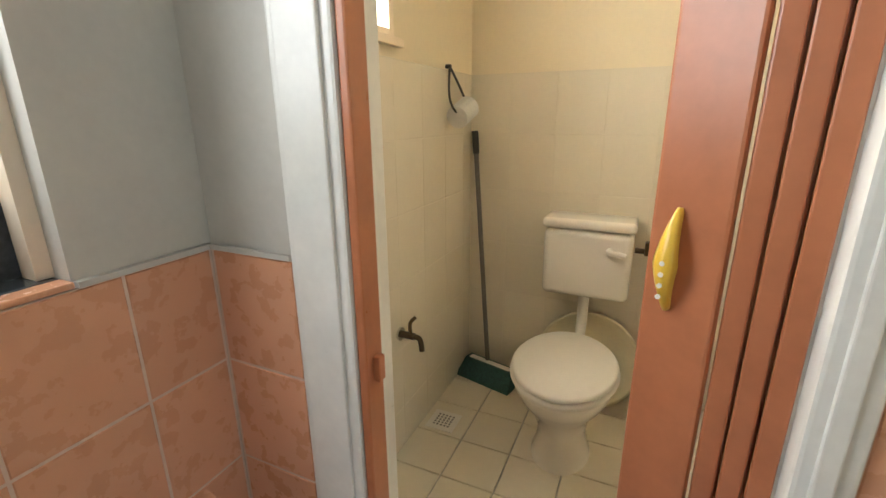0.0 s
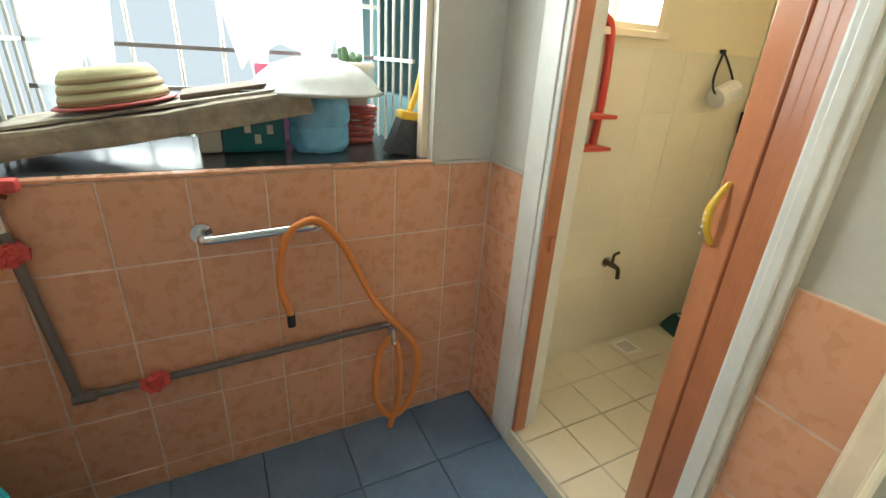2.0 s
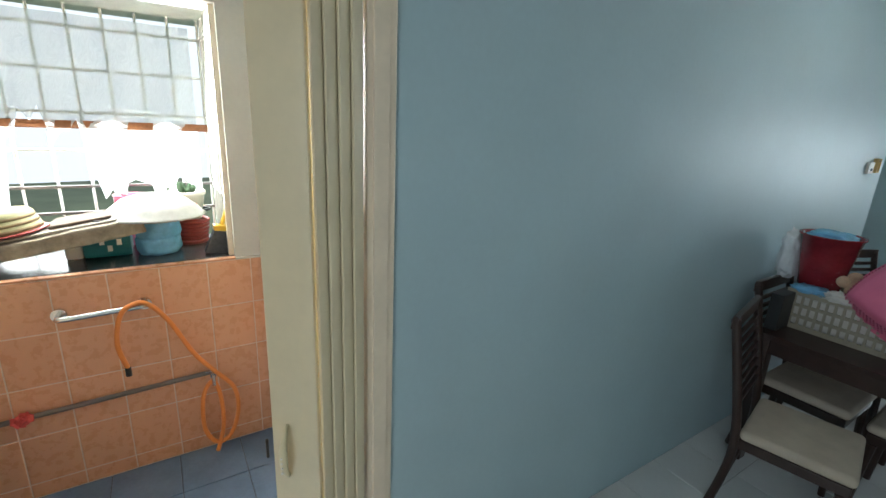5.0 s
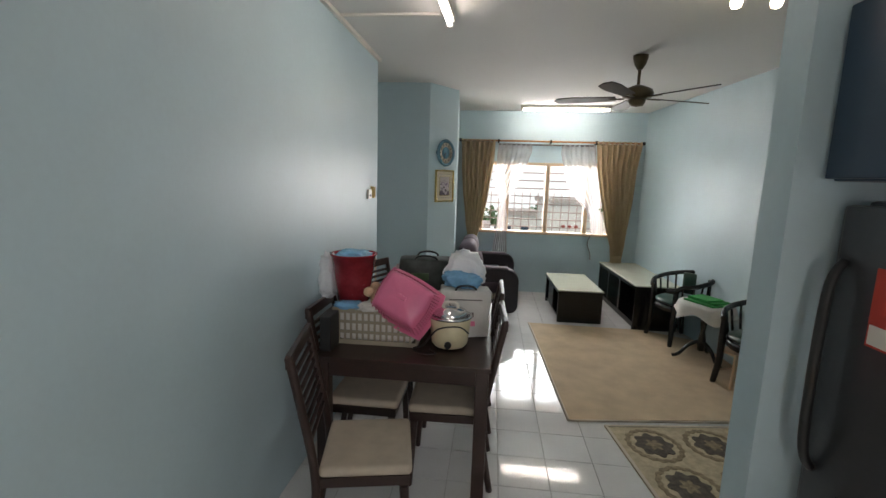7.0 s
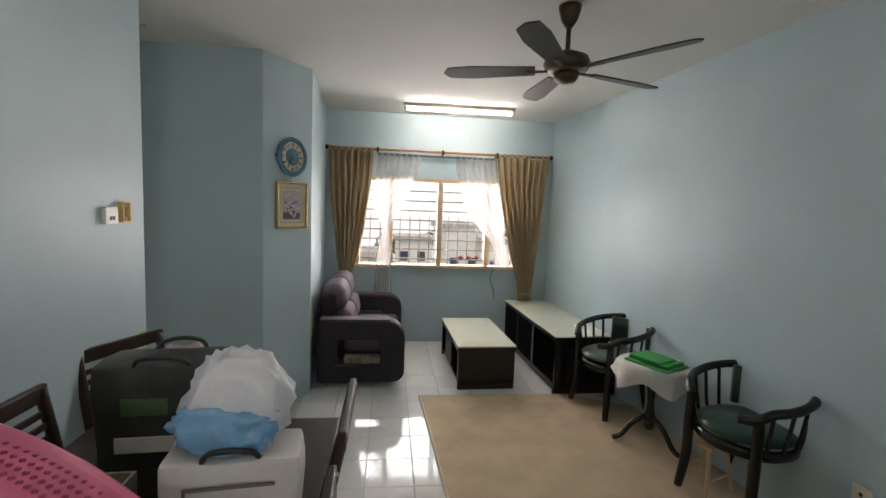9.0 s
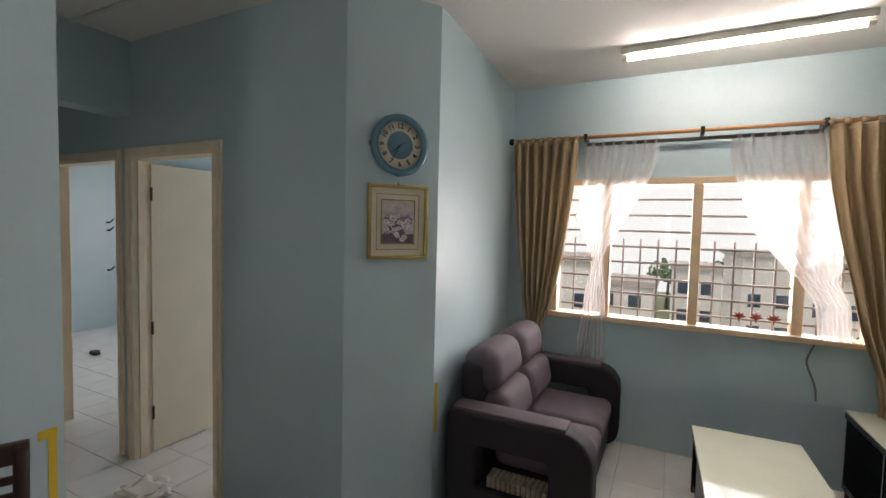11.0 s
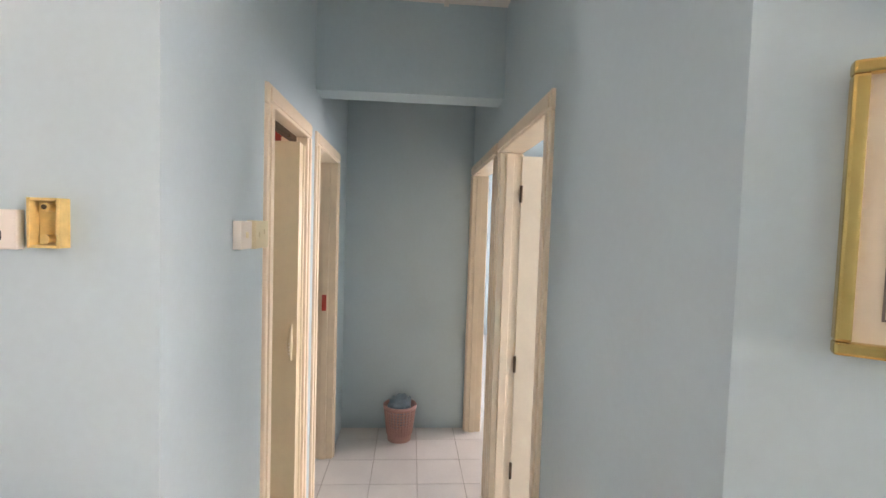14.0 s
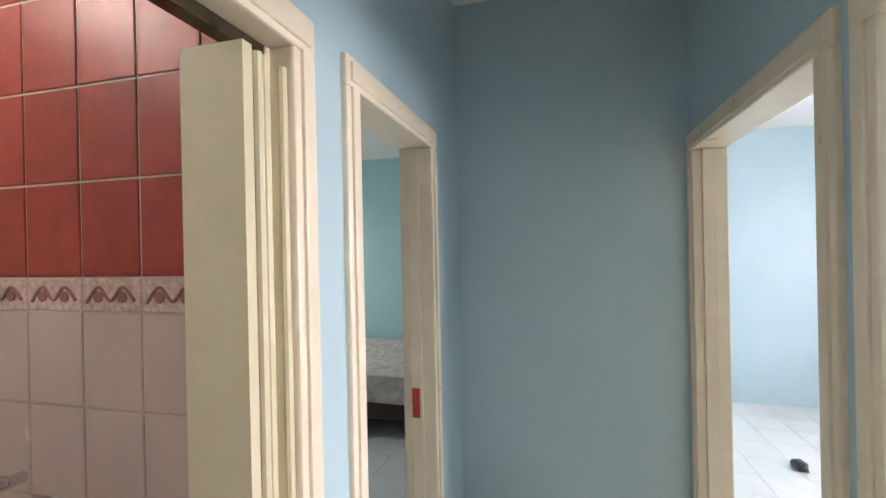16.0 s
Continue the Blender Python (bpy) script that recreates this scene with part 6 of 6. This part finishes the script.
    for a, b, c2, d in ((y0, y0 + 0.03, z0, z1), (y1 - 0.03, y1, z0, z1), (y0 + 0.03, y1 - 0.03, z0, z0 + 0.03), (y0 + 0.03, y1 - 0.03, z1 - 0.03, z1)):
        part("window_frame", box(B(), YX - 0.10, YX + 0.028, a, b, c2, d, 0.004), FRAME, w)
    part("window_frame", box(B(), YX - 0.06, YX - 0.03, (y0 + y1) / 2 - 0.01, (y0 + y1) / 2 + 0.01, z0 + 0.03, z1 - 0.03), FRAME_W, w)
    part("window_sill", box(B(), YX + 0.0285, YX + 0.05, y0 - 0.01, y1 + 0.02, z0 - 0.02, z0 + 0.005, 0.003), FRAME, w)


toilet_things()


def accordion(name, label, material, base, d, across, count, top, wleaf, z0=0.0):
    """A folded plastic door: narrow leaves set zigzag from base along d, each wleaf wide across."""
    ob = thing(name, label, "folding door")
    base, d, across = Vector(base), Vector(d).normalized(), Vector(across).normalized()
    step = 0.034
    for k in range(count):
        s = 1 if k % 2 else -1
        c = base + d * (step * (k + 0.5))
        ang = across + d * 0.16 * s
        ang.normalize()
        side = Vector((-ang.y, ang.x, 0))
        pts = [tuple((c + ang * a + side * b)[:2]) for a, b in ((-wleaf / 2, -0.007), (wleaf / 2, -0.007), (wleaf / 2, 0.007), (-wleaf / 2, 0.007))]
        part("leaf", prism(B(), pts, z0 + 0.012, top), material, ob)
        e = c + ang * (wleaf / 2)
        part("hinge_strip", cyl(B(), (e.x, e.y, z0 + 0.012), (e.x, e.y, top), 0.009, n=8), material, ob)
    c = base + d * (step * count + 0.012)
    pts = [tuple((c + across * a + d * b)[:2]) for a, b in ((-wleaf / 2 - 0.01, -0.011), (wleaf / 2 + 0.01, -0.011), (wleaf / 2 + 0.01, 0.011), (-wleaf / 2 - 0.01, 0.011))]
    post = part("lead_post", prism(B(), pts, z0 + 0.012, top), material, ob)
    return ob, c


def leaf_handle(parent, c, across, out, z, material, h=0.24, w=0.05):
    """A diamond shaped pull on the face that looks along out."""
    bm = B()
    across, out = Vector(across).normalized(), Vector(out).normalized()
    n = 16
    rows = []
    for j in range(n + 1):
        t = j / n * 2 - 1
        ww = w / 2 * (1 - abs(t)) ** 0.75 + 0.004
        lift = 0.03 * (1 - t * t) + 0.004
        p = Vector(c) + Vector((0, 0, z + t * h / 2))
        rows.append([bm.verts.new(p + across * a + out * o) for a, o in ((-ww, lift - 0.006), (-ww * 0.5, lift + 0.004), (ww * 0.5, lift + 0.004), (ww, lift - 0.006), (0, lift - 0.012))])
    for a, b in zip(rows, rows[1:]):
        for k in range(5):
            bm.faces.new((a[k], a[(k + 1) % 5], b[(k + 1) % 5], b[k])).smooth = True
    bm.faces.new(rows[0])
    bm.faces.new(rows[-1])
    pull = part("pull", bm, material, parent)
    for k in range(4):
        q = Vector(c) + Vector((0, 0, z - 0.045 + 0.016 * k)) + out * (0.036)
        part("dot", cyl(B(), q, q + out * 0.003, 0.0035), WHITE_PL, pull)


def folded_door(label, material, lead, pleats, n, z0, top, inward):
    """A lead panel from lead[0] to lead[1] and n pleats along pleats[0]..pleats[1]; each pleat's back leaf runs inward."""
    ob = thing("folding_door", label, "folding door")

    def slab(name, p, q, t, round_edge=0.003):
        p, q = Vector((*p, 0)), Vector((*q, 0))
        m = Matrix.Translation((p + q) / 2) @ Matrix.Rotation(math.atan2(q.y - p.y, q.x - p.x), 4, "Z")
        return part(name, box(B(), -(q - p).length / 2, (q - p).length / 2, -t / 2, t / 2, z0 + 0.012, top, round_edge, m), material, ob)

    slab("lead_panel", *lead, 0.016, 0.005)
    a, b, w = Vector(pleats[0]), Vector(pleats[1]), Vector(inward)
    step = (b - a) / n
    # Added backing that stops light from behind showing between the pleats.
    slab("back_leaf", a + w * 0.9, b + w * 0.9, 0.006, 0.001)
    for k in range(n):
        p, q = a + step * k, a + step * (k + 1)
        slab("leaf", p + step * 0.06, q - step * 0.06 + w * 0.12, 0.010)
        slab("fold", q - step * 0.05 + w * 0.15, q - step * 0.10 + w, 0.005, 0.001)
    return ob


# toilet door: brown pleats against the jamb, the lead panel pulled out a little
ob = folded_door("red brown plastic folding door pushed open", PVC_BROWN, ((-0.552, TY + 0.115), (-0.462, TY + 0.062)), ((-0.458, TY + 0.060), (-0.372, TY + 0.012)), 3, 0.04, 2.04, (0.012, 0.06))
leaf_handle(ob, (-0.522, TY + 0.088, 0), (0.88, -0.5, 0), (-0.4, -0.9, 0), 1.09, YELLOW_PL, 0.15, 0.028)
j = thing("door_track", "red brown plastic strip on the toilet door jamb", "door strip")
part("strip", box(B(), -1.003, -0.985, TY - 0.008, TY + 0.045, 0.045, 2.06, 0.004), PVC_BROWN, j)
part("catch", box(B(), -0.984, -0.97, TY + 0.01, TY + 0.03, 0.82, 0.87, 0.003), PVC_BROWN, j)

# kitchen door: cream pleats at the north jamb
ob = folded_door("cream plastic folding door pushed open", PVC, ((-0.042, -4.39), (0.045, -4.285)), ((0.048, -4.28), (0.035, -4.145)), 4, 0.0, 2.05, (-0.07, 0.0))
leaf_handle(ob, (-0.002, -4.362, 0), (0.66, 0.75, 0), (0.75, -0.66, 0), 0.86, CREAM_PL, 0.17, 0.022)
leaf_handle(ob, (-0.035, -4.375, 0), (0.66, 0.75, 0), (-0.75, 0.66, 0), 0.88, CREAM_PL, 0.17, 0.022)
part("latch", box(B(), -0.056, -0.048, -4.412, -4.404, 0.82, 0.88, 0.002), BLACK_PL, ob)

# bathroom door: cream leaves folded at the far jamb
ob, c = accordion("folding_door", "cream plastic folding door pushed open in the bathroom doorway", PVC, (-1.245, -0.055, 0), (1, 0, 0), (0, 1, 0), 3, 2.0, 0.10)
leaf_handle(ob, (-1.12, -0.02, 0), (0, 1, 0), (1, 0, 0), 1.08, CREAM_PL, 0.17, 0.024)
part("track", box(B(), -1.24, -0.725, -0.07, -0.04, 2.02, 2.044), BRONZE, ob)


# ---- corridor and rooms ----
def door_leaf():
    ob = thing("door_1", "plain cream painted door standing open", "door", kind="structure")
    x = -1.425
    part("leaf", box(B(), x - 0.036, x, 1.106, 1.93, 0.01, 2.03, 0.003), DOOR, ob)
    for z in (0.85, 1.78, 0.25):
        part("hinge", cyl(B(), (x + 0.006, 1.105, z), (x + 0.006, 1.105, z + 0.09), 0.008), BRONZE, ob)
    part("stop", box(B(), x + 0.0005, x + 0.006, 1.62, 1.64, 2.0, 2.034), GREYPIPE, ob)
    ob2 = thing("door_2", "plain cream painted door standing open inside the room", "door", kind="structure")
    part("leaf", box(B(), -1.672, -1.636, 1.112, 1.95, 0.01, 2.03, 0.003), DOOR, ob2)
    part("latch_plate", box(B(), -2.530, -2.526, 1.03, 1.05, 0.98, 1.04), BRONZE, ob2)


door_leaf()
tagged(solid("red_sticker", box(B(), -2.1075, -2.105, -0.075, -0.045, 1.04, 1.15), RED_PL), "red sticker on the bedroom door jamb", "sticker")


def waste_basket():
    ob = thing("waste_basket", "dusty pink perforated waste basket with a blue bag", "waste basket", at=(-2.42, 0.47, 0))
    part("bottom", lathe(B(), [(0, 0), (0.09, 0), (0.095, 0.06), (0.092, 0.062), (0.085, 0.01), (0, 0.01)], 28), PINKBIN, ob)
    bm = B()
    for k in range(28):
        a = 2 * math.pi * k / 28
        c, s = math.cos(a), math.sin(a)
        cyl(bm, (0.094 * c, 0.094 * s, 0.05), (0.118 * c, 0.118 * s, 0.25), 0.0065, n=6)
    for j in range(9):
        z = 0.065 + 0.022 * j
        r = 0.094 + 0.024 * (z - 0.05) / 0.2
        lathe(bm, [(r - 0.004, z), (r + 0.004, z), (r + 0.004, z + 0.008), (r - 0.004, z + 0.008), (r - 0.004, z)], 28)
    part("lattice", bm, PINKBIN, ob)
    part("rim", lathe(B(), [(0.112, 0.245), (0.128, 0.25), (0.128, 0.27), (0.116, 0.275), (0.112, 0.245)], 28), PINKBIN, ob)
    lump("bin_bag", "crumpled blue grey bag in the waste basket", "bag", (-2.42, 0.47, 0.10), (0.085, 0.085, 0.12), mat("blue grey bag", (0.16, 0.26, 0.33), 0.4, vary=0.3), 0.25, 3, 2)


waste_basket()
lump("floor_cloth", "crumpled white floor cloth by the doorway", "cloth", (-0.98, 0.80, 0.0), (0.13, 0.12, 0.022), WHITECLOTH, 0.55, 2.6, 6)


def bed():
    ob = thing("bed", "bed with a crumpled white floral sheet", "bed", at=(-5.75, -2.9, 0))
    part("base", box(B(), 0.0, 1.55, 0.0, 2.3, 0.16, 0.36, 0.01), DARKWOOD, ob)
    for x in (0.05, 1.45):
        for y in (0.05, 2.2):
            part("leg", box(B(), x, x + 0.06, y, y + 0.06, 0, 0.16), DARKWOOD, ob)
    bm = box(B(), -0.01, 1.57, 0.0, 2.32, 0.30, 0.56, 0.06)
    bmesh.ops.subdivide_edges(bm, edges=bm.edges, cuts=6, use_grid_fill=True)
    for v in bm.verts:
        v.co += noise.noise_vector(v.co * 5) * 0.02
    for f in bm.faces:
        f.smooth = True
    part("mattress", bm, SHEET, ob, "crumpled white floral sheet")


bed()
for z in (1.58, 1.46, 0.86):
    tagged(solid("wall_hook", sweep(B(), [(-5.80, 2.98, z), (-5.74, 3.0, z + 0.01), (-5.70, 3.02, z + 0.06)], 0.012, 6), BLACK_PL), "black coat hook on the room wall", "hook", "wall hooks")
lump("dark_shoe", "small dark shoe on the room floor", "shoe", (-4.35, 2.12, 0.0), (0.07, 0.04, 0.03), BLACK_PL, 0.2, 2, 1)
ob = thing("sheer_curtain", "pale voile curtain across the room window", "curtain")
c = curtain("voile", ((2.3, -4.5, -2.7), (1.5, -4.5, -2.7), (0.4, -4.5, -2.7)), 16, 0.03, 4.0, SHEER, "", "")
c.parent = ob

# ---- tiles ----
TILE_MESH = {}


def tile(parent, w, h, t, material, m, name="tile"):
    """One bevelled tile, w x h in its own xy plane, t thick; meshes are shared by size."""
    key = (round(w, 4), round(h, 4), round(t, 4), material.name)
    if key not in TILE_MESH:
        me = bpy.data.meshes.new(name)
        b = 0.0025
        V = [(-w / 2, -h / 2, -0.006), (w / 2, -h / 2, -0.006), (w / 2, h / 2, -0.006), (-w / 2, h / 2, -0.006),
             (-w / 2, -h / 2, t - b), (w / 2, -h / 2, t - b), (w / 2, h / 2, t - b), (-w / 2, h / 2, t - b),
             (-w / 2 + b, -h / 2 + b, t), (w / 2 - b, -h / 2 + b, t), (w / 2 - b, h / 2 - b, t), (-w / 2 + b, h / 2 - b, t)]
        F = [(0, 1, 5, 4), (1, 2, 6, 5), (2, 3, 7, 6), (3, 0, 4, 7), (4, 5, 9, 8), (5, 6, 10, 9), (6, 7, 11, 10), (7, 4, 8, 11), (8, 9, 10, 11)]
        me.from_pydata(V, [], F)
        me.materials.append(material)
        TILE_MESH[key] = me
    ob = new(name, TILE_MESH[key])
    ob.parent = parent
    ob.matrix_basis = m
    return ob


def courses(a, b, step, start=None):
    """Cuts a..b into tiles of the step, counted from start."""
    start = a if start is None else start
    k = math.floor((a - start) / step + 1e-6)
    out = []
    while start + k * step < b - 1e-6:
        lo, hi = max(a, start + k * step), min(b, start + (k + 1) * step)
        if hi - lo > 0.012:
            out.append((lo, hi))
        k += 1
    return out


def tile_field(parent, us, vs, gap, t, material, frame_m, skip=None):
    for u0, u1 in us:
        for v0, v1 in vs:
            if skip and skip((u0 + u1) / 2, (v0 + v1) / 2):
                continue
            tile(parent, u1 - u0 - gap, v1 - v0 - gap, t, material, frame_m @ Matrix.Translation(((u0 + u1) / 2, (v0 + v1) / 2, 0)))


def plane_m(x, y, nx, ny):
    n = Vector((nx, ny, 0))
    return Matrix.Translation((x, y, 0)) @ Matrix((Vector((-n.y, n.x, 0)), Vector((0, 0, 1)), n)).transposed().to_4x4()


def joint_bed(name, b, material, label):
    return structure(name, box(B(), *b), material, label, "tiling")


# yard wall tiles, 0.20 x 0.25
rows = courses(-0.04, 1.035, 0.25, 0.037 - 0.25)
bed1 = joint_bed("yard_tiling_window", (YX - 0.0075, YX - 0.001, -5.83, TY, -0.04, 1.034), JOINT, "terracotta wall tiles with pale joints")
tile_field(bed1, courses(-5.83, TY - 0.002, 0.207, TY - 0.17), rows, 0.004, 0.0018, TERRA, plane_m(YX - 0.001, 0, 1, 0))
bed2 = joint_bed("yard_tiling_toilet", (YX, -1.135, TY, TY + 0.007, -0.04, 1.034), JOINT, "terracotta wall tiles with pale joints")
tile_field(bed2, courses(1.135, 1.345, 0.207, 1.345 - 0.207), rows, 0.004, 0.0018, TERRA, Matrix.Translation((0, TY, 0)) @ Matrix(((-1, 0, 0), (0, 0, -1), (0, 1, 0))).to_4x4())
bed3 = joint_bed("yard_tiling_corner", (-0.304, -0.113, TY, TY + 0.007, -0.04, 1.034), JOINT, "terracotta wall tiles with pale joints")
tile_field(bed3, courses(0.118, 0.302, 0.207, 0.095), rows, 0.004, 0.0018, TERRA, Matrix.Translation((0, TY, 0)) @ Matrix(((-1, 0, 0), (0, 0, -1), (0, 1, 0))).to_4x4())
bed4 = joint_bed("yard_tiling_left", (YX, -0.115, -5.832, -5.826, -0.04, 1.034), JOINT, "terracotta wall tiles with pale joints")
tile_field(bed4, courses(0.12, 1.345, 0.207), rows, 0.004, 0.0018, TERRA, Matrix.Translation((0, -5.826, 0)) @ Matrix(((-1, 0, 0), (0, 0, 1), (0, 1, 0))).to_4x4())
bm = box(B(), YX - 0.006, YX + 0.008, -4.288, TY, 1.036, 1.046)
box(bm, YX - 0.006, -1.14, TY - 0.008, TY, 1.036, 1.046)
tagged(solid("tile_edge", bm, WHITE_WALL), "dirty mortar edge above the wall tiles", "trim", kind="structure")
yf = bpy.data.objects["yard_floor"]
tile_field(yf, courses(YX, -0.115, 0.30), courses(-5.82, TY - 0.005, 0.30, TY), 0.004, 0.005, BLUE_TILE, Matrix.Translation((0, 0, -0.043)))
tf = bpy.data.objects["toilet_floor"]
tile_field(tf, courses(YX + 0.02, -0.14, 0.2), courses(TY + 0.003, -2.652, 0.2), 0.004, 0.005, CREAM_TILE, Matrix.Translation((0, 0, 0.036)))
kb = structure("toilet_kerb", box(B(), -1.05, -0.36, TY - 0.012, TY - 0.001, -0.04, 0.038, 0.002), CREAM_TILE, "cream tiled toilet kerb", "kerb")
# toilet wall tiles, 0.20 x 0.25, up to head height
bl = joint_bed("toilet_tiling_left", (YX + 0.0205, YX + 0.0225, TY + 0.1, -2.651, 0.04, 1.46), CREAM_TILE, "cream glazed wall tiles with fine joints")
tile_field(bl, courses(TY + 0.1, -2.655, 0.2), courses(0.04, 1.46, 0.25, 1.46 - 1.5), 0.0012, 0.0012, CREAM_TILE, plane_m(YX + 0.022, 0, 1, 0))
bb = joint_bed("toilet_tiling_back", (YX + 0.025, -0.14, -2.6525, -2.6505, 0.04, 1.46), CREAM_TILE, "cream glazed wall tiles with fine joints")
tile_field(bb, courses(0.145, 1.322, 0.2), courses(0.04, 1.46, 0.25, 1.46 - 1.5), 0.0012, 0.0012, CREAM_TILE, Matrix.Translation((0, -2.652, 0)) @ Matrix(((-1, 0, 0), (0, 0, -1), (0, 1, 0))).to_4x4())
structure("tile_ledge", box(B(), YX - 0.035, YX + 0.002, -5.49, -4.29, 1.036, 1.047, 0.003), TERRA, "rounded terracotta ledge below the yard window", "trim")
# Fill lamp added out of view to brighten the bathroom tiles.
bl = thing("ceiling_lamp", "round white ceiling lamp added out of view to brighten the bathroom", "ceiling lamp", at=(-0.75, -1.4, 0))
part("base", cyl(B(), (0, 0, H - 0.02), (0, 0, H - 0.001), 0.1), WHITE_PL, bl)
part("globe", lathe(B(), [(0, -0.11), (0.05, -0.1), (0.085, -0.06), (0.085, -0.03), (0.06, 0), (0, 0)], 20, (0, 0, H - 0.022)), FILL_GLOBE, bl, "added white fill globe")
# bathroom tiles
bw = bpy.data.objects["wall_bath_west"]
tile_field(bw, courses(-2.4, -0.1, 0.2, -0.56), courses(1.61, H, 0.255, 1.61), 0.006, 0.002, RED_TILE, plane_m(-1.43, 0, 1, 0))
tile_field(bw, courses(-2.4, -0.1, 0.2, -0.56), courses(0.0, 1.52, 0.255, 1.52 - 1.53), 0.003, 0.002, PINK_TILE, plane_m(-1.43, 0, 1, 0))
tile_field(bw, courses(-2.4, -0.1, 0.2, -0.56), [(1.52, 1.61)], 0.003, 0.002, BORDER, plane_m(-1.43, 0, 1, 0))
for y0, y1 in courses(-1.6, -0.1, 0.2, -0.56):
    yc = (y0 + y1) / 2
    bm = sweep(B(), [(-1.4275, yc - 0.08, 1.545), (-1.4275, yc - 0.04, 1.585), (-1.4275, yc, 1.55), (-1.4275, yc + 0.04, 1.585), (-1.4275, yc + 0.08, 1.55)], 0.005, 6)
    for k in (-0.04, 0.04):
        cyl(bm, (-1.428, yc + k, 1.56), (-1.4245, yc + k, 1.56), 0.016, n=8)
    part("border_ornament", bm, BORDER_RED, bw)
bt = thing("wall_tap", "steel tap on the bathroom wall", "tap", at=(-1.423, -0.98, 1.06))
part("body", cyl(B(), (0, 0, 0), (0.06, 0, 0), 0.016), STEEL, bt)
part("knob", lathe(B(), [(0, 0), (0.025, 0), (0.022, 0.02), (0, 0.022)], 14, (0.06, 0, 0.0)), STEEL, bt)

# living and corridor floor, 0.30 tiles: the walked part singly, the rest joined
rest = B()
count = 0
for x0, x1 in courses(0.0, 3.85, 0.30):
    for y0, y1 in courses(-5.3, 2.965, 0.30, 0.0):
        xc, yc = (x0 + x1) / 2, (y0 + y1) / 2
        if xc > 3.34 + (2.97 - yc) * 0.077 - 0.02 or (xc < 0.62 and yc > 1.0):
            continue
        under = xc > 1.75 and yc < 1.2 or yc < -4.4 or xc > 3.0
        if under:
            box(rest, x0 + 0.0015, x1 - 0.0015, y0 + 0.0015, y1 - 0.0015, -0.006, 0)
        else:
            tile(floor, x1 - x0 - 0.003, y1 - y0 - 0.003, 0.0, FLOOR_TILE, Matrix.Translation((xc, yc, 0)))
for y0, y1 in courses(-6.6, -5.3, 0.30, 0.0):
    for x0, x1 in courses(0.0, 3.85, 0.30):
        box(rest, x0 + 0.0015, x1 - 0.0015, y0 + 0.0015, y1 - 0.0015, -0.006, 0)
r = part("tile_rest", rest, FLOOR_TILE, floor)
tagged(r, kind="stuff")
rest = B()
for x0, x1 in courses(-5.8, 0.0, 0.30, 0.0):
    for y0, y1 in courses(-3.2, 4.1, 0.30, 0.0):
        xc, yc = (x0 + x1) / 2, (y0 + y1) / 2
        if xc > -1.5 and yc < 0:
            continue
        if -2.6 < xc and 0 < yc < 1.0:
            tile(floor_rooms, x1 - x0 - 0.003, min(y1, 1.0) - y0 - 0.003, 0.0, FLOOR_TILE, Matrix.Translation((xc, (y0 + min(y1, 1.0)) / 2, 0)))
        else:
            box(rest, x0 + 0.0015, x1 - 0.0015, y0 + 0.0015, y1 - 0.0015, -0.006, 0)
for x0, x1 in courses(-1.5, -0.1, 0.30, 0.0):
    for y0, y1 in courses(-2.45, 0.0, 0.30, 0.0):
        box(rest, x0 + 0.0015, x1 - 0.0015, y0 + 0.0015, y1 - 0.0015, -0.006, 0)
r = part("tile_rest", rest, FLOOR_TILE, floor_rooms)
tagged(r, kind="stuff")
